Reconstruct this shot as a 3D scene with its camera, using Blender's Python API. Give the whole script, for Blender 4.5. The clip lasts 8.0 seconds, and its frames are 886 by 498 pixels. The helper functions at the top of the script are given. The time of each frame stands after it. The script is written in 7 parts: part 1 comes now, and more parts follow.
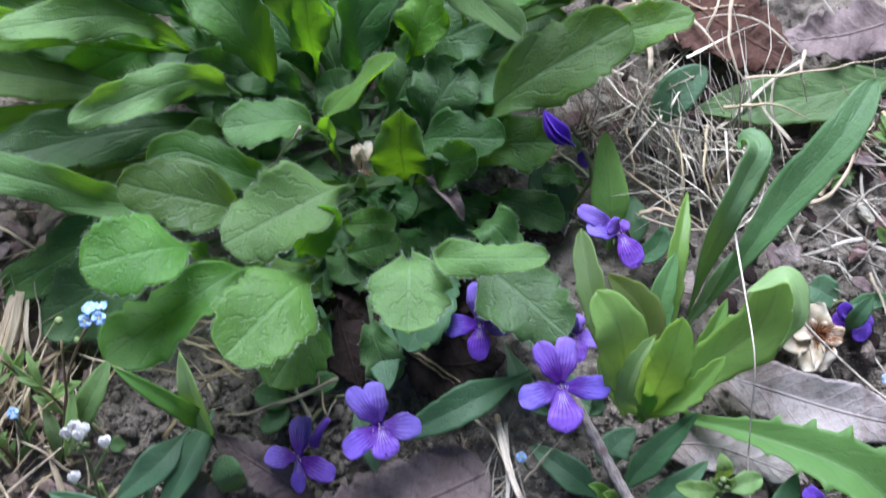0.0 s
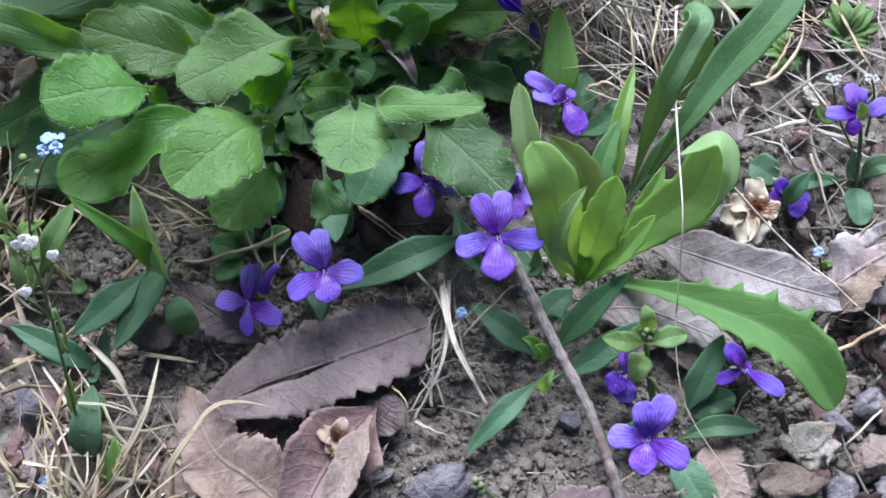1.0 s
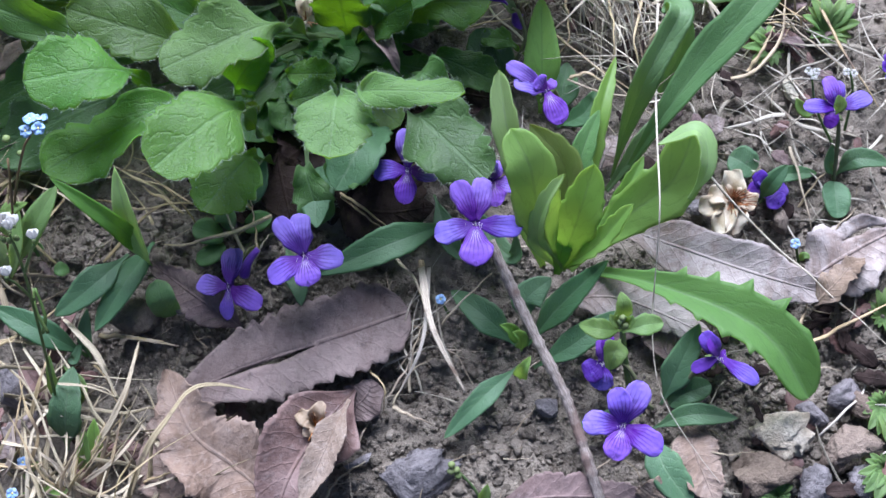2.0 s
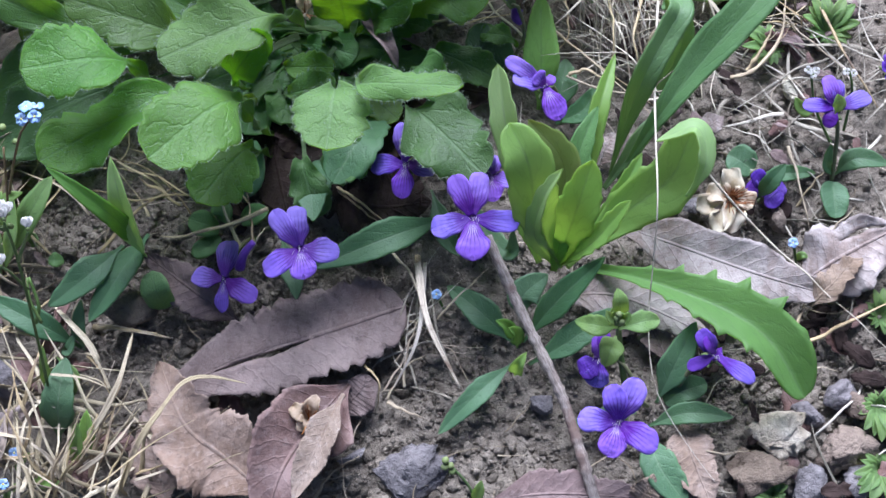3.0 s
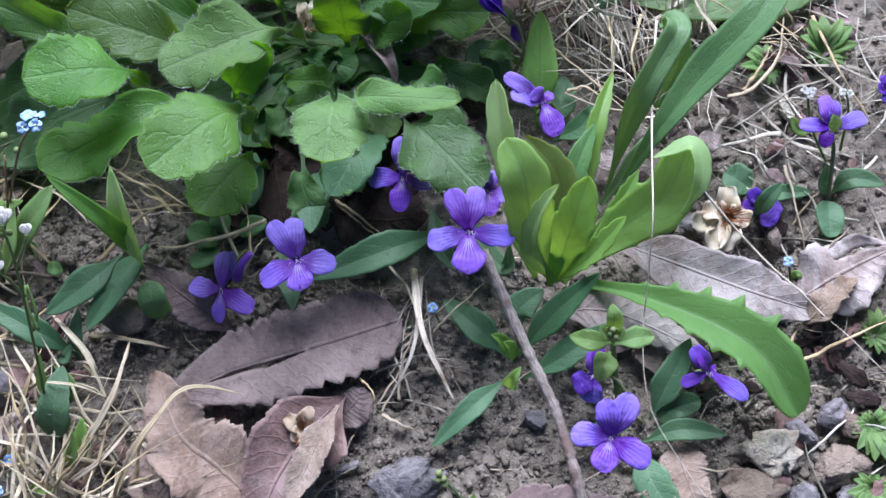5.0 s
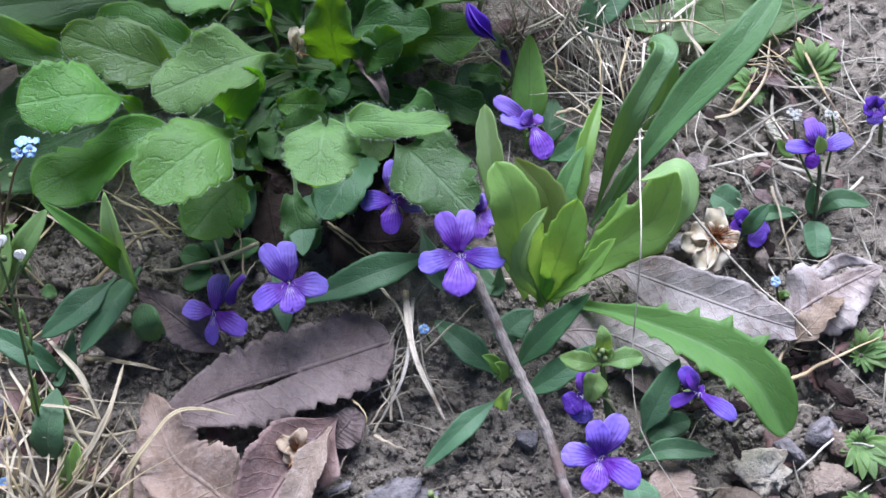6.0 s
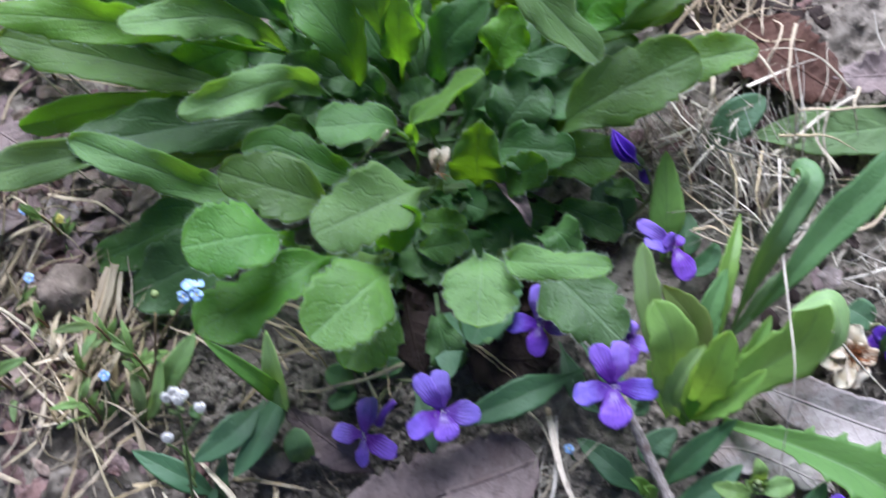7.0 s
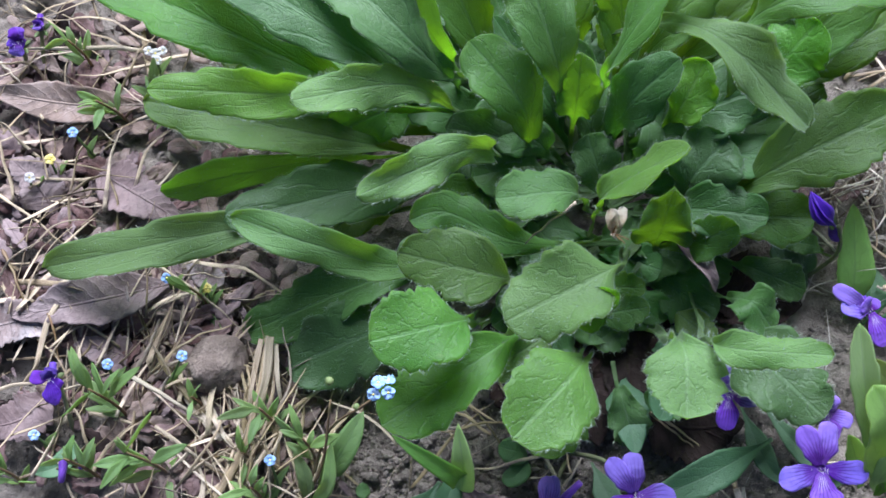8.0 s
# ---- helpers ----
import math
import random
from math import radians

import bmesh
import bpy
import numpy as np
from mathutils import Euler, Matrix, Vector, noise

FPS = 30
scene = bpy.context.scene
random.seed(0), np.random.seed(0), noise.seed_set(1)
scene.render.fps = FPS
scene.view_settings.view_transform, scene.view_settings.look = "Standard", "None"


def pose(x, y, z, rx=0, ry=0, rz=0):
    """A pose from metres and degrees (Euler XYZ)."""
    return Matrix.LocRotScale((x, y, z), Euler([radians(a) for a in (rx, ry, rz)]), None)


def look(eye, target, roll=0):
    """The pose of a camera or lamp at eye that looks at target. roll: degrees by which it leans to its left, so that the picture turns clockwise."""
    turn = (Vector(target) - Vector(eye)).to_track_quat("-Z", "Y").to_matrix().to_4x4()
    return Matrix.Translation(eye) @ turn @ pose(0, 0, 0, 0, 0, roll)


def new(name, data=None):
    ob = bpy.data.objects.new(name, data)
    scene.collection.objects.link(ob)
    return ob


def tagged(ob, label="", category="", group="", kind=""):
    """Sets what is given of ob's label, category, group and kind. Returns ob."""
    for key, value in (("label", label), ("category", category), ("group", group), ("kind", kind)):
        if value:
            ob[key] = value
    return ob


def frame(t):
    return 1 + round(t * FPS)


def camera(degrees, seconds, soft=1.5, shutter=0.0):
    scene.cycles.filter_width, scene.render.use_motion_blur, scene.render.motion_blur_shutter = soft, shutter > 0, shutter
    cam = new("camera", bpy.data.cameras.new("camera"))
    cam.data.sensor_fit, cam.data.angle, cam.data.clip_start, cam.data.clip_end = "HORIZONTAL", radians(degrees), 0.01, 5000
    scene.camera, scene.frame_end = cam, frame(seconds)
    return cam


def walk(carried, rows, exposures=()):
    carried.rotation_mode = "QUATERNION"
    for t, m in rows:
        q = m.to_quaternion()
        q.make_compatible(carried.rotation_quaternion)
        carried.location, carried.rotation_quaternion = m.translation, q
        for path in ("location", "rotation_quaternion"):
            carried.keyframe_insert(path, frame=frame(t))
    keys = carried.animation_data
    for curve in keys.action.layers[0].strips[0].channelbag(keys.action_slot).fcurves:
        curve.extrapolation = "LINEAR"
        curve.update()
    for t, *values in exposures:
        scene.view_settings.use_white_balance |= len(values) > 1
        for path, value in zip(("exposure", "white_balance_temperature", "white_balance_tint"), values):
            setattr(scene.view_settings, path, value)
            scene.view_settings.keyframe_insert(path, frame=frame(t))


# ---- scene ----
# ---- camera ----
cam = camera(42, 8.0, 1.5, 0.3)
PATH = [
    (0.0, look((-0.0177, -0.0358, 0.2903), (-0.0114, 0.0389, 0.0205), -6.11)),
    (0.5, look((-0.0123, -0.0580, 0.2915), (-0.0117, 0.0147, 0.0211), -8.74)),
    (1.0, look((-0.0028, -0.0698, 0.2932), (-0.0043, 0.0005, 0.0222), -9.59)),
    (1.5, look((0.0000, -0.0750, 0.2940), (-0.0007, -0.0046, 0.0230), -8.58)),
    (2.8, look((0.0007, -0.0753, 0.2930), (0.0010, -0.0029, 0.0225), -6.87)),
    (3.0, look((0.0003, -0.0773, 0.2922), (0.0009, -0.0050, 0.0217), -6.51)),
    (3.5, look((-0.0000, -0.0784, 0.2922), (-0.0000, -0.0058, 0.0218), -6.60)),
    (4.0, look((0.0009, -0.0796, 0.2920), (0.0007, -0.0055, 0.0219), -6.43)),
    (4.5, look((0.0013, -0.0795, 0.2927), (0.0010, -0.0042, 0.0231), -6.39)),
    (6.0, look((0.0033, -0.0777, 0.2967), (0.0050, 0.0018, 0.0282), -5.26)),
    (6.5, look((-0.0058, -0.0626, 0.3116), (-0.0046, 0.0159, 0.0428), -5.90)),
    (7.0, look((-0.0293, -0.0369, 0.3124), (-0.0287, 0.0359, 0.0421), -6.48)),
    (7.5, look((-0.0600, 0.0086, 0.3115), (-0.0575, 0.0679, 0.0379), -5.14)),
    (8.0, look((-0.0720, 0.0098, 0.3043), (-0.0709, 0.0640, 0.0296), -7.08)),
]
walk(cam, PATH, [(0.0, 0.47, 5430, 15), (8.0, 0.47, 5430, 15)])
SKY, SUN = 0.050, 6.6
SUN_FROM = (0.06, 0.90, 0.83)

# ---- world and light ----
world = bpy.data.worlds.new("sky")
scene.world = world
world.use_nodes = True
_wn = world.node_tree.nodes
_sky = _wn.new("ShaderNodeTexSky")
_sky.sky_type = "NISHITA"
_sky.sun_disc = False
_sky.sun_elevation = radians(42)
_sky.sun_rotation = radians(5)
_sky.altitude = 100
_sky.air_density = 1.0
_sky.dust_density = 3.0
world.node_tree.links.new(_sky.outputs[0], _wn["Background"].inputs[0])
_wn["Background"].inputs[1].default_value = SKY
_sun = bpy.data.lights.new("sun", "SUN")
_sun.energy = SUN
_sun.angle = radians(40)
_sun.color = (1.0, 0.975, 0.96)
new("sun", _sun).matrix_world = look(SUN_FROM, (0, 0, 0))


# ---- materials ----
class Mat:
    """A small node-material writer."""

    def __init__(self, name, rough=0.6, spec=0.3):
        self.m = bpy.data.materials.new(name)
        self.m.use_nodes = True
        self.t = self.m.node_tree
        self.b = self.t.nodes["Principled BSDF"]
        self.b.inputs["Roughness"].default_value = rough
        self.b.inputs["Specular IOR Level"].default_value = spec
        self.out = self.t.nodes["Material Output"]
        tc = self.t.nodes.new("ShaderNodeTexCoord")
        self.uv, self.obj = tc.outputs["UV"], tc.outputs["Object"]
        self.geo = self.t.nodes.new("ShaderNodeNewGeometry")
        self.info = self.t.nodes.new("ShaderNodeObjectInfo")

    def put(self, a, b):
        if isinstance(a, (int, float, tuple)):
            b.default_value = a
        else:
            self.t.links.new(a, b)

    def noise(self, scale, detail=4, rough=0.6, vec=None, dist=0.0):
        n = self.t.nodes.new("ShaderNodeTexNoise")
        n.inputs["Scale"].default_value = scale
        n.inputs["Detail"].default_value = detail
        n.inputs["Roughness"].default_value = rough
        n.inputs["Distortion"].default_value = dist
        self.put(vec or self.obj, n.inputs["Vector"])
        return n.outputs["Fac"]

    def voronoi(self, scale, vec=None, feature="F1", out="Distance"):
        n = self.t.nodes.new("ShaderNodeTexVoronoi")
        n.feature = feature
        n.inputs["Scale"].default_value = scale
        self.put(vec or self.obj, n.inputs["Vector"])
        return n.outputs[out]

    def math(self, op, a, b=0.0, c=None):
        n = self.t.nodes.new("ShaderNodeMath")
        n.operation = op
        self.put(a, n.inputs[0]), self.put(b, n.inputs[1])
        if c is not None:
            self.put(c, n.inputs[2])
        return n.outputs[0]

    def span(self, v, a, b, c=0.0, d=1.0):
        n = self.t.nodes.new("ShaderNodeMapRange")
        n.interpolation_type = "SMOOTHSTEP"
        for k, x in enumerate((v, a, b, c, d)):
            self.put(x, n.inputs[k])
        return n.outputs[0]

    def mix(self, f, a, b, mode="MIX"):
        n = self.t.nodes.new("ShaderNodeMix")
        n.data_type, n.blend_type = "RGBA", mode
        self.put(f, n.inputs[0])
        self.put(a if not isinstance(a, tuple) else (*a, 1), n.inputs[6])
        self.put(b if not isinstance(b, tuple) else (*b, 1), n.inputs[7])
        return n.outputs[2]

    def split(self, vec):
        n = self.t.nodes.new("ShaderNodeSeparateXYZ")
        self.put(vec, n.inputs[0])
        return n.outputs

    def join(self, x, y, z=0.0):
        n = self.t.nodes.new("ShaderNodeCombineXYZ")
        for k, v in enumerate((x, y, z)):
            self.put(v, n.inputs[k])
        return n.outputs[0]

    def vary(self, col, sat=0.10, val=0.45, hue=0.014):
        """Shifts a colour a little from object to object."""
        n = self.t.nodes.new("ShaderNodeHueSaturation")
        r = self.info.outputs["Random"]
        r2 = self.math("FRACT", self.math("MULTIPLY", r, 7.31))
        r3 = self.math("FRACT", self.math("MULTIPLY", r, 13.7))
        self.put(self.span(r, 0.0, 1.0, 0.5 - hue / 2, 0.5 + hue / 2), n.inputs["Hue"])
        self.put(self.span(r2, 0.0, 1.0, 1 - sat, 1 + sat), n.inputs["Saturation"])
        self.put(self.span(r3, 0.0, 1.0, 1 - val / 2, 1 + val / 2), n.inputs["Value"])
        self.put(col, n.inputs["Color"])
        return n.outputs[0]

    def bump(self, h, strength=0.4, dist=0.0005):
        n = self.t.nodes.new("ShaderNodeBump")
        n.inputs["Strength"].default_value = strength
        n.inputs["Distance"].default_value = dist
        self.put(h, n.inputs["Height"])
        self.put(n.outputs[0], self.b.inputs["Normal"])
        return n.outputs[0]

    def done(self, col, trans=0.0, tcol=None):
        self.put(col if not isinstance(col, tuple) else (*col, 1), self.b.inputs["Base Color"])
        if trans:
            tr = self.t.nodes.new("ShaderNodeBsdfTranslucent")
            self.put(tcol if not isinstance(tcol, tuple) else (*tcol, 1), tr.inputs["Color"])
            for link in list(self.b.inputs["Normal"].links):
                self.t.links.new(link.from_socket, tr.inputs["Normal"])
            mx = self.t.nodes.new("ShaderNodeMixShader")
            mx.inputs[0].default_value = trans
            self.t.links.new(self.b.outputs[0], mx.inputs[1])
            self.t.links.new(tr.outputs[0], mx.inputs[2])
            self.t.links.new(mx.outputs[0], self.out.inputs["Surface"])
        return self.m


def leaf_material(name, dark, light, rib, thin, rough=0.55, trans=0.3, veins=9.0, vein_amount=0.35, relief=0.5, fuzz=0.0, purple=0.0, stalk=0.0):
    """Living leaf: midrib and side veins laid out along the blade, blotches, fine grain, light shining through."""
    k = Mat(name, rough, 0.35)
    u, v, _ = k.split(k.uv)
    a = k.math("ABSOLUTE", k.math("SUBTRACT", v, 0.5))
    mid = k.span(a, 0.012, 0.04, 1.0, 0.0)
    wob = k.noise(9.0, 2, vec=k.uv)
    ph = k.math("SUBTRACT", k.math("MULTIPLY", u, veins), k.math("MULTIPLY", a, 3.2))
    ph = k.math("ADD", ph, k.math("MULTIPLY", wob, 1.1))
    saw = k.math("ABSOLUTE", k.math("SUBTRACT", k.math("FRACT", ph), 0.5))
    side = k.span(saw, 0.0, 0.15, 1.0, 0.0)
    net = k.span(k.voronoi(900.0, feature="DISTANCE_TO_EDGE"), 0.0, 0.12, 1.0, 0.0)
    blot = k.noise(60.0, 4)
    col = k.mix(k.span(blot, 0.3, 0.7), dark, light)
    col = k.mix(k.math("MULTIPLY", k.noise(450.0, 3), 0.35), col, dark)
    col = k.mix(k.math("MULTIPLY", side, vein_amount), col, rib)
    col = k.mix(k.math("MULTIPLY", net, vein_amount * 0.10), col, rib)
    col = k.mix(k.math("MULTIPLY", mid, min(0.75, 0.2 + 1.8 * vein_amount)), col, rib)
    if purple:
        col = k.mix(k.math("MULTIPLY", k.span(k.noise(35.0, 3), 0.55, 0.75), purple), col, (0.10, 0.035, 0.05))
    if fuzz:
        down = k.math("MULTIPLY", k.span(k.noise(1500.0, 3, 0.7), 0.42, 0.7), k.span(k.noise(40.0, 3), 0.3, 0.7, 0.10, 0.5))
        col = k.mix(k.math("MULTIPLY", down, 0.75), col, (0.20, 0.30, 0.13))
    spots = k.span(k.noise(170.0, 2), 0.74, 0.80)
    col = k.mix(k.math("MULTIPLY", spots, 0.35), col, (0.30, 0.30, 0.10))
    if fuzz:
        k.b.inputs["Sheen Weight"].default_value = fuzz
        k.b.inputs["Sheen Roughness"].default_value = 0.5
        k.b.inputs["Sheen Tint"].default_value = (0.85, 1.0, 0.8, 1)
    if stalk:
        col = k.mix(k.span(u, 0.14, 0.34, stalk, 0.0), col, (0.105, 0.165, 0.060))
    col = k.vary(col, 0.08, 0.40, 0.018)
    h = k.math("ADD", k.math("MULTIPLY", side, -0.8), k.math("MULTIPLY", mid, -1.0))
    h = k.math("ADD", h, k.math("MULTIPLY", net, -0.22))
    h = k.math("ADD", h, k.math("MULTIPLY", k.noise(300.0, 3), 0.8))
    k.bump(h, relief, 0.0006)
    glow = k.mix(k.math("MULTIPLY", k.math("ADD", mid, k.math("MULTIPLY", side, 0.5)), 0.5), thin, tuple(0.6 * c for c in thin))
    if stalk:
        glow = k.mix(k.span(u, 0.14, 0.34, stalk, 0.0), glow, (0.20, 0.30, 0.06))
    return k.done(col, trans, k.vary(glow, 0.03, 0.15, 0.010))


M_HAIRY = leaf_material("hairy_leaf", (0.047, 0.110, 0.022), (0.098, 0.192, 0.046), (0.14, 0.25, 0.09), (0.70, 0.98, 0.08), 0.52, 0.42, 6.0, 0.20, 0.34, 0.10, 0.0, 0.7)
# yellower, brighter copy of hairy_leaf: young tone plus backlight put into the colour
M_YOUNG_BACKLIT = leaf_material("young_backlit_hairy_leaf", (0.058, 0.134, 0.022), (0.112, 0.216, 0.044), (0.16, 0.29, 0.09), (0.66, 1.0, 0.08), 0.52, 0.48, 6.0, 0.16, 0.30, 0.08, 0.0, 0.6)
# paler copy of hairy_leaf: down plus the light on sky-facing blades, in the colour
M_DOWNY_LIT = leaf_material("downy_lit_leaf", (0.068, 0.142, 0.040), (0.124, 0.222, 0.076), (0.17, 0.28, 0.12), (0.70, 0.98, 0.12), 0.58, 0.40, 6.0, 0.16, 0.34, 0.22, 0.0, 0.6)
# darker, bluer copy of hairy_leaf: shade in the colour, besides an older leaf's tone
M_OLD_SHADED = leaf_material("older_shaded_hairy_leaf", (0.041, 0.102, 0.027), (0.086, 0.178, 0.054), (0.13, 0.24, 0.10), (0.50, 0.85, 0.14), 0.50, 0.32, 6.0, 0.22, 0.34, 0.14, 0.0, 0.6)
M_TENDER = leaf_material("tender_leaf", (0.162, 0.292, 0.076), (0.238, 0.392, 0.122), (0.29, 0.43, 0.17), (0.78, 0.98, 0.32), 0.42, 0.46, 6.0, 0.05, 0.10)
M_TENDER_RED = leaf_material("tender_leaf_flushed", (0.140, 0.215, 0.065), (0.200, 0.280, 0.095), (0.26, 0.30, 0.13), (0.74, 0.80, 0.26), 0.45, 0.40, 6.0, 0.06, 0.12, 0.0, 0.7)
M_TENDER_PALE = leaf_material("tender_leaf_underside", (0.270, 0.410, 0.170), (0.340, 0.480, 0.220), (0.38, 0.52, 0.26), (0.78, 0.98, 0.30), 0.5, 0.42, 6.0, 0.06, 0.10)
M_LONG = leaf_material("smooth_long_leaf", (0.070, 0.162, 0.040), (0.104, 0.214, 0.062), (0.160, 0.280, 0.108), (0.62, 0.92, 0.20), 0.60, 0.40, 8.0, 0.06, 0.12)
M_STRAP = leaf_material("strap_leaf", (0.110, 0.215, 0.088), (0.170, 0.305, 0.130), (0.24, 0.36, 0.18), (0.62, 0.82, 0.26), 0.45, 0.32, 5.0, 0.15, 0.3)
M_VLEAF = leaf_material("violet_leaf", (0.072, 0.158, 0.080), (0.122, 0.230, 0.120), (0.21, 0.31, 0.18), (0.55, 0.72, 0.25), 0.5, 0.28, 7.0, 0.15, 0.22)
M_WEED = leaf_material("weed_leaf", (0.135, 0.225, 0.082), (0.215, 0.325, 0.130), (0.24, 0.35, 0.16), (0.74, 0.90, 0.32), 0.55, 0.42, 6.0, 0.12, 0.3, 0.0, 0.25)


def dead_material(name, dark, light, vein, rough=0.75, pale=0.0, pale_col=(0.5, 0.45, 0.43), ribs=0.18):
    """Dry fallen leaf: ribbed veins, blotches and speckles."""
    k = Mat(name, rough, 0.25)
    u, v, _ = k.split(k.uv)
    a = k.math("ABSOLUTE", k.math("SUBTRACT", v, 0.5))
    mid = k.span(a, 0.008, 0.03, 1.0, 0.0)
    ph = k.math("SUBTRACT", k.math("MULTIPLY", u, 11.0), k.math("MULTIPLY", a, 4.0))
    saw = k.math("ABSOLUTE", k.math("SUBTRACT", k.math("FRACT", k.math("ADD", ph, k.math("MULTIPLY", k.noise(6.0, 2, vec=k.uv), 0.7))), 0.5))
    side = k.span(saw, 0.0, 0.09, 1.0, 0.0)
    blot = k.noise(85.0, 5, 0.7)
    col = k.mix(k.span(blot, 0.32, 0.68), dark, light)
    if pale:
        col = k.mix(k.math("MULTIPLY", k.span(k.noise(55.0, 4, 0.7, dist=0.6), 0.42, 0.62), pale), col, pale_col)
    col = k.mix(k.math("MULTIPLY", side, ribs), col, vein)
    col = k.mix(k.math("MULTIPLY", mid, ribs * 2), col, vein)
    col = k.mix(k.math("MULTIPLY", k.span(k.noise(330.0, 5, 0.75), 0.50, 0.70), 0.55), col, tuple(0.30 * c for c in dark))
    col = k.mix(k.math("MULTIPLY", k.span(k.noise(600.0, 4, 0.7), 0.52, 0.68), 0.45), col, pale_col)
    col = k.vary(col, 0.1, 0.2, 0.015)
    h = k.math("ADD", k.math("MULTIPLY", side, 0.22), k.math("MULTIPLY", k.noise(420.0, 5, 0.7), 1.3))
    h = k.math("ADD", h, mid)
    k.bump(h, 0.7, 0.0005)
    return k.done(col, 0.08, k.mix(0.5, col, light))


M_DEAD = dead_material("dead_leaf_grey_brown", (0.172, 0.124, 0.116), (0.305, 0.230, 0.218), (0.150, 0.100, 0.094), 0.7, 0.45, (0.31, 0.250, 0.238), 0.09)
M_DEAD_TAN = dead_material("dead_leaf_tan", (0.205, 0.148, 0.112), (0.345, 0.260, 0.203), (0.468, 0.364, 0.299), 0.75, 0.35, (0.42, 0.35, 0.31))
M_DEAD_RED = dead_material("dead_leaf_reddish", (0.135, 0.076, 0.066), (0.255, 0.165, 0.146), (0.338, 0.234, 0.208), 0.65, 0.3, (0.31, 0.24, 0.23), 0.06)
M_DEAD_PALE = dead_material("dead_leaf_pale", (0.222, 0.164, 0.142), (0.415, 0.348, 0.326), (0.246, 0.179, 0.157), 0.7, 0.65, (0.52, 0.475, 0.465), 0.06)
M_DEAD_RUST = dead_material("dead_leaf_rust", (0.062, 0.030, 0.020), (0.120, 0.062, 0.042), (0.15, 0.08, 0.055), 0.75, 0.2, (0.16, 0.10, 0.08), 0.1)
# lowered to near-black so the hollow under the rosette reads as deep shade
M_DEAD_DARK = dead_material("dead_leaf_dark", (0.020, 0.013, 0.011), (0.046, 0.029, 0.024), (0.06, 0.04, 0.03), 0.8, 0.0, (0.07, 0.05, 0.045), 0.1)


def straw_material(name="dry_straw", low=(0.29, 0.218, 0.122), high=(0.58, 0.478, 0.310)):
    k = Mat(name, 0.55, 0.35)
    u, v, _ = k.split(k.uv)
    fib = k.noise(1.0, 4, 0.7, vec=k.join(k.math("MULTIPLY", u, 5.0), k.math("MULTIPLY", v, 26.0), k.info.outputs["Random"]))
    col = k.mix(k.span(fib, 0.3, 0.7), low, high)
    col = k.mix(k.span(k.noise(130.0, 4), 0.52, 0.72), col, (0.20, 0.15, 0.115))
    tone = k.t.nodes.new("ShaderNodeHueSaturation")
    k.put(k.span(k.geo.outputs["Random Per Island"], 0.0, 1.0, 0.55, 1.35), tone.inputs["Value"])
    k.put(k.span(k.geo.outputs["Random Per Island"], 0.0, 1.0, 1.12, 0.82), tone.inputs["Saturation"])
    k.put(col, tone.inputs["Color"])
    k.bump(fib, 0.5, 0.0002)
    return k.done(k.vary(tone.outputs[0], 0.2, 0.3, 0.015))


M_STRAW = straw_material()
M_STRAW_PALE = straw_material("bleached_straw", (0.40, 0.34, 0.26), (0.70, 0.64, 0.54))
M_STRAW_BROWN = straw_material("brown_straw", (0.16, 0.115, 0.08), (0.34, 0.26, 0.19))


def bark_material():
    k = Mat("twig_bark", 0.8, 0.2)
    u, v, _ = k.split(k.uv)
    fib = k.noise(1.0, 5, 0.7, vec=k.join(k.math("MULTIPLY", u, 30.0), k.math("MULTIPLY", v, 18.0), 0.0))
    col = k.mix(k.span(fib, 0.3, 0.68), (0.20, 0.160, 0.145), (0.47, 0.41, 0.37))
    col = k.mix(k.span(k.noise(120.0, 4), 0.5, 0.66), col, (0.21, 0.150, 0.130))
    k.bump(k.math("ADD", fib, k.noise(600.0, 3)), 0.8, 0.0004)
    return k.done(col)


M_BARK = bark_material()


def soil_material():
    k = Mat("soil", 0.95, 0.12)
    a, b, c = k.noise(30.0, 5, 0.6), k.noise(210.0, 6, 0.7), k.noise(1300.0, 4, 0.7)
    col = k.mix(k.span(a, 0.32, 0.68), (0.172, 0.147, 0.120), (0.315, 0.272, 0.226))
    col = k.mix(k.span(b, 0.4, 0.68), col, (0.355, 0.310, 0.258))
    col = k.mix(k.math("MULTIPLY", k.span(b, 0.46, 0.3), 0.7), col, (0.075, 0.056, 0.043))
    col = k.mix(k.math("MULTIPLY", k.span(c, 0.55, 0.75), 0.6), col, (0.42, 0.37, 0.31))
    tone = k.t.nodes.new("ShaderNodeHueSaturation")
    k.put(k.span(k.geo.outputs["Random Per Island"], 0.0, 1.0, 0.65, 1.4), tone.inputs["Value"])
    k.put(col, tone.inputs["Color"])
    k.bump(k.math("ADD", b, k.math("MULTIPLY", c, 0.7)), 1.0, 0.0018)
    return k.done(tone.outputs[0])


M_SOIL = soil_material()


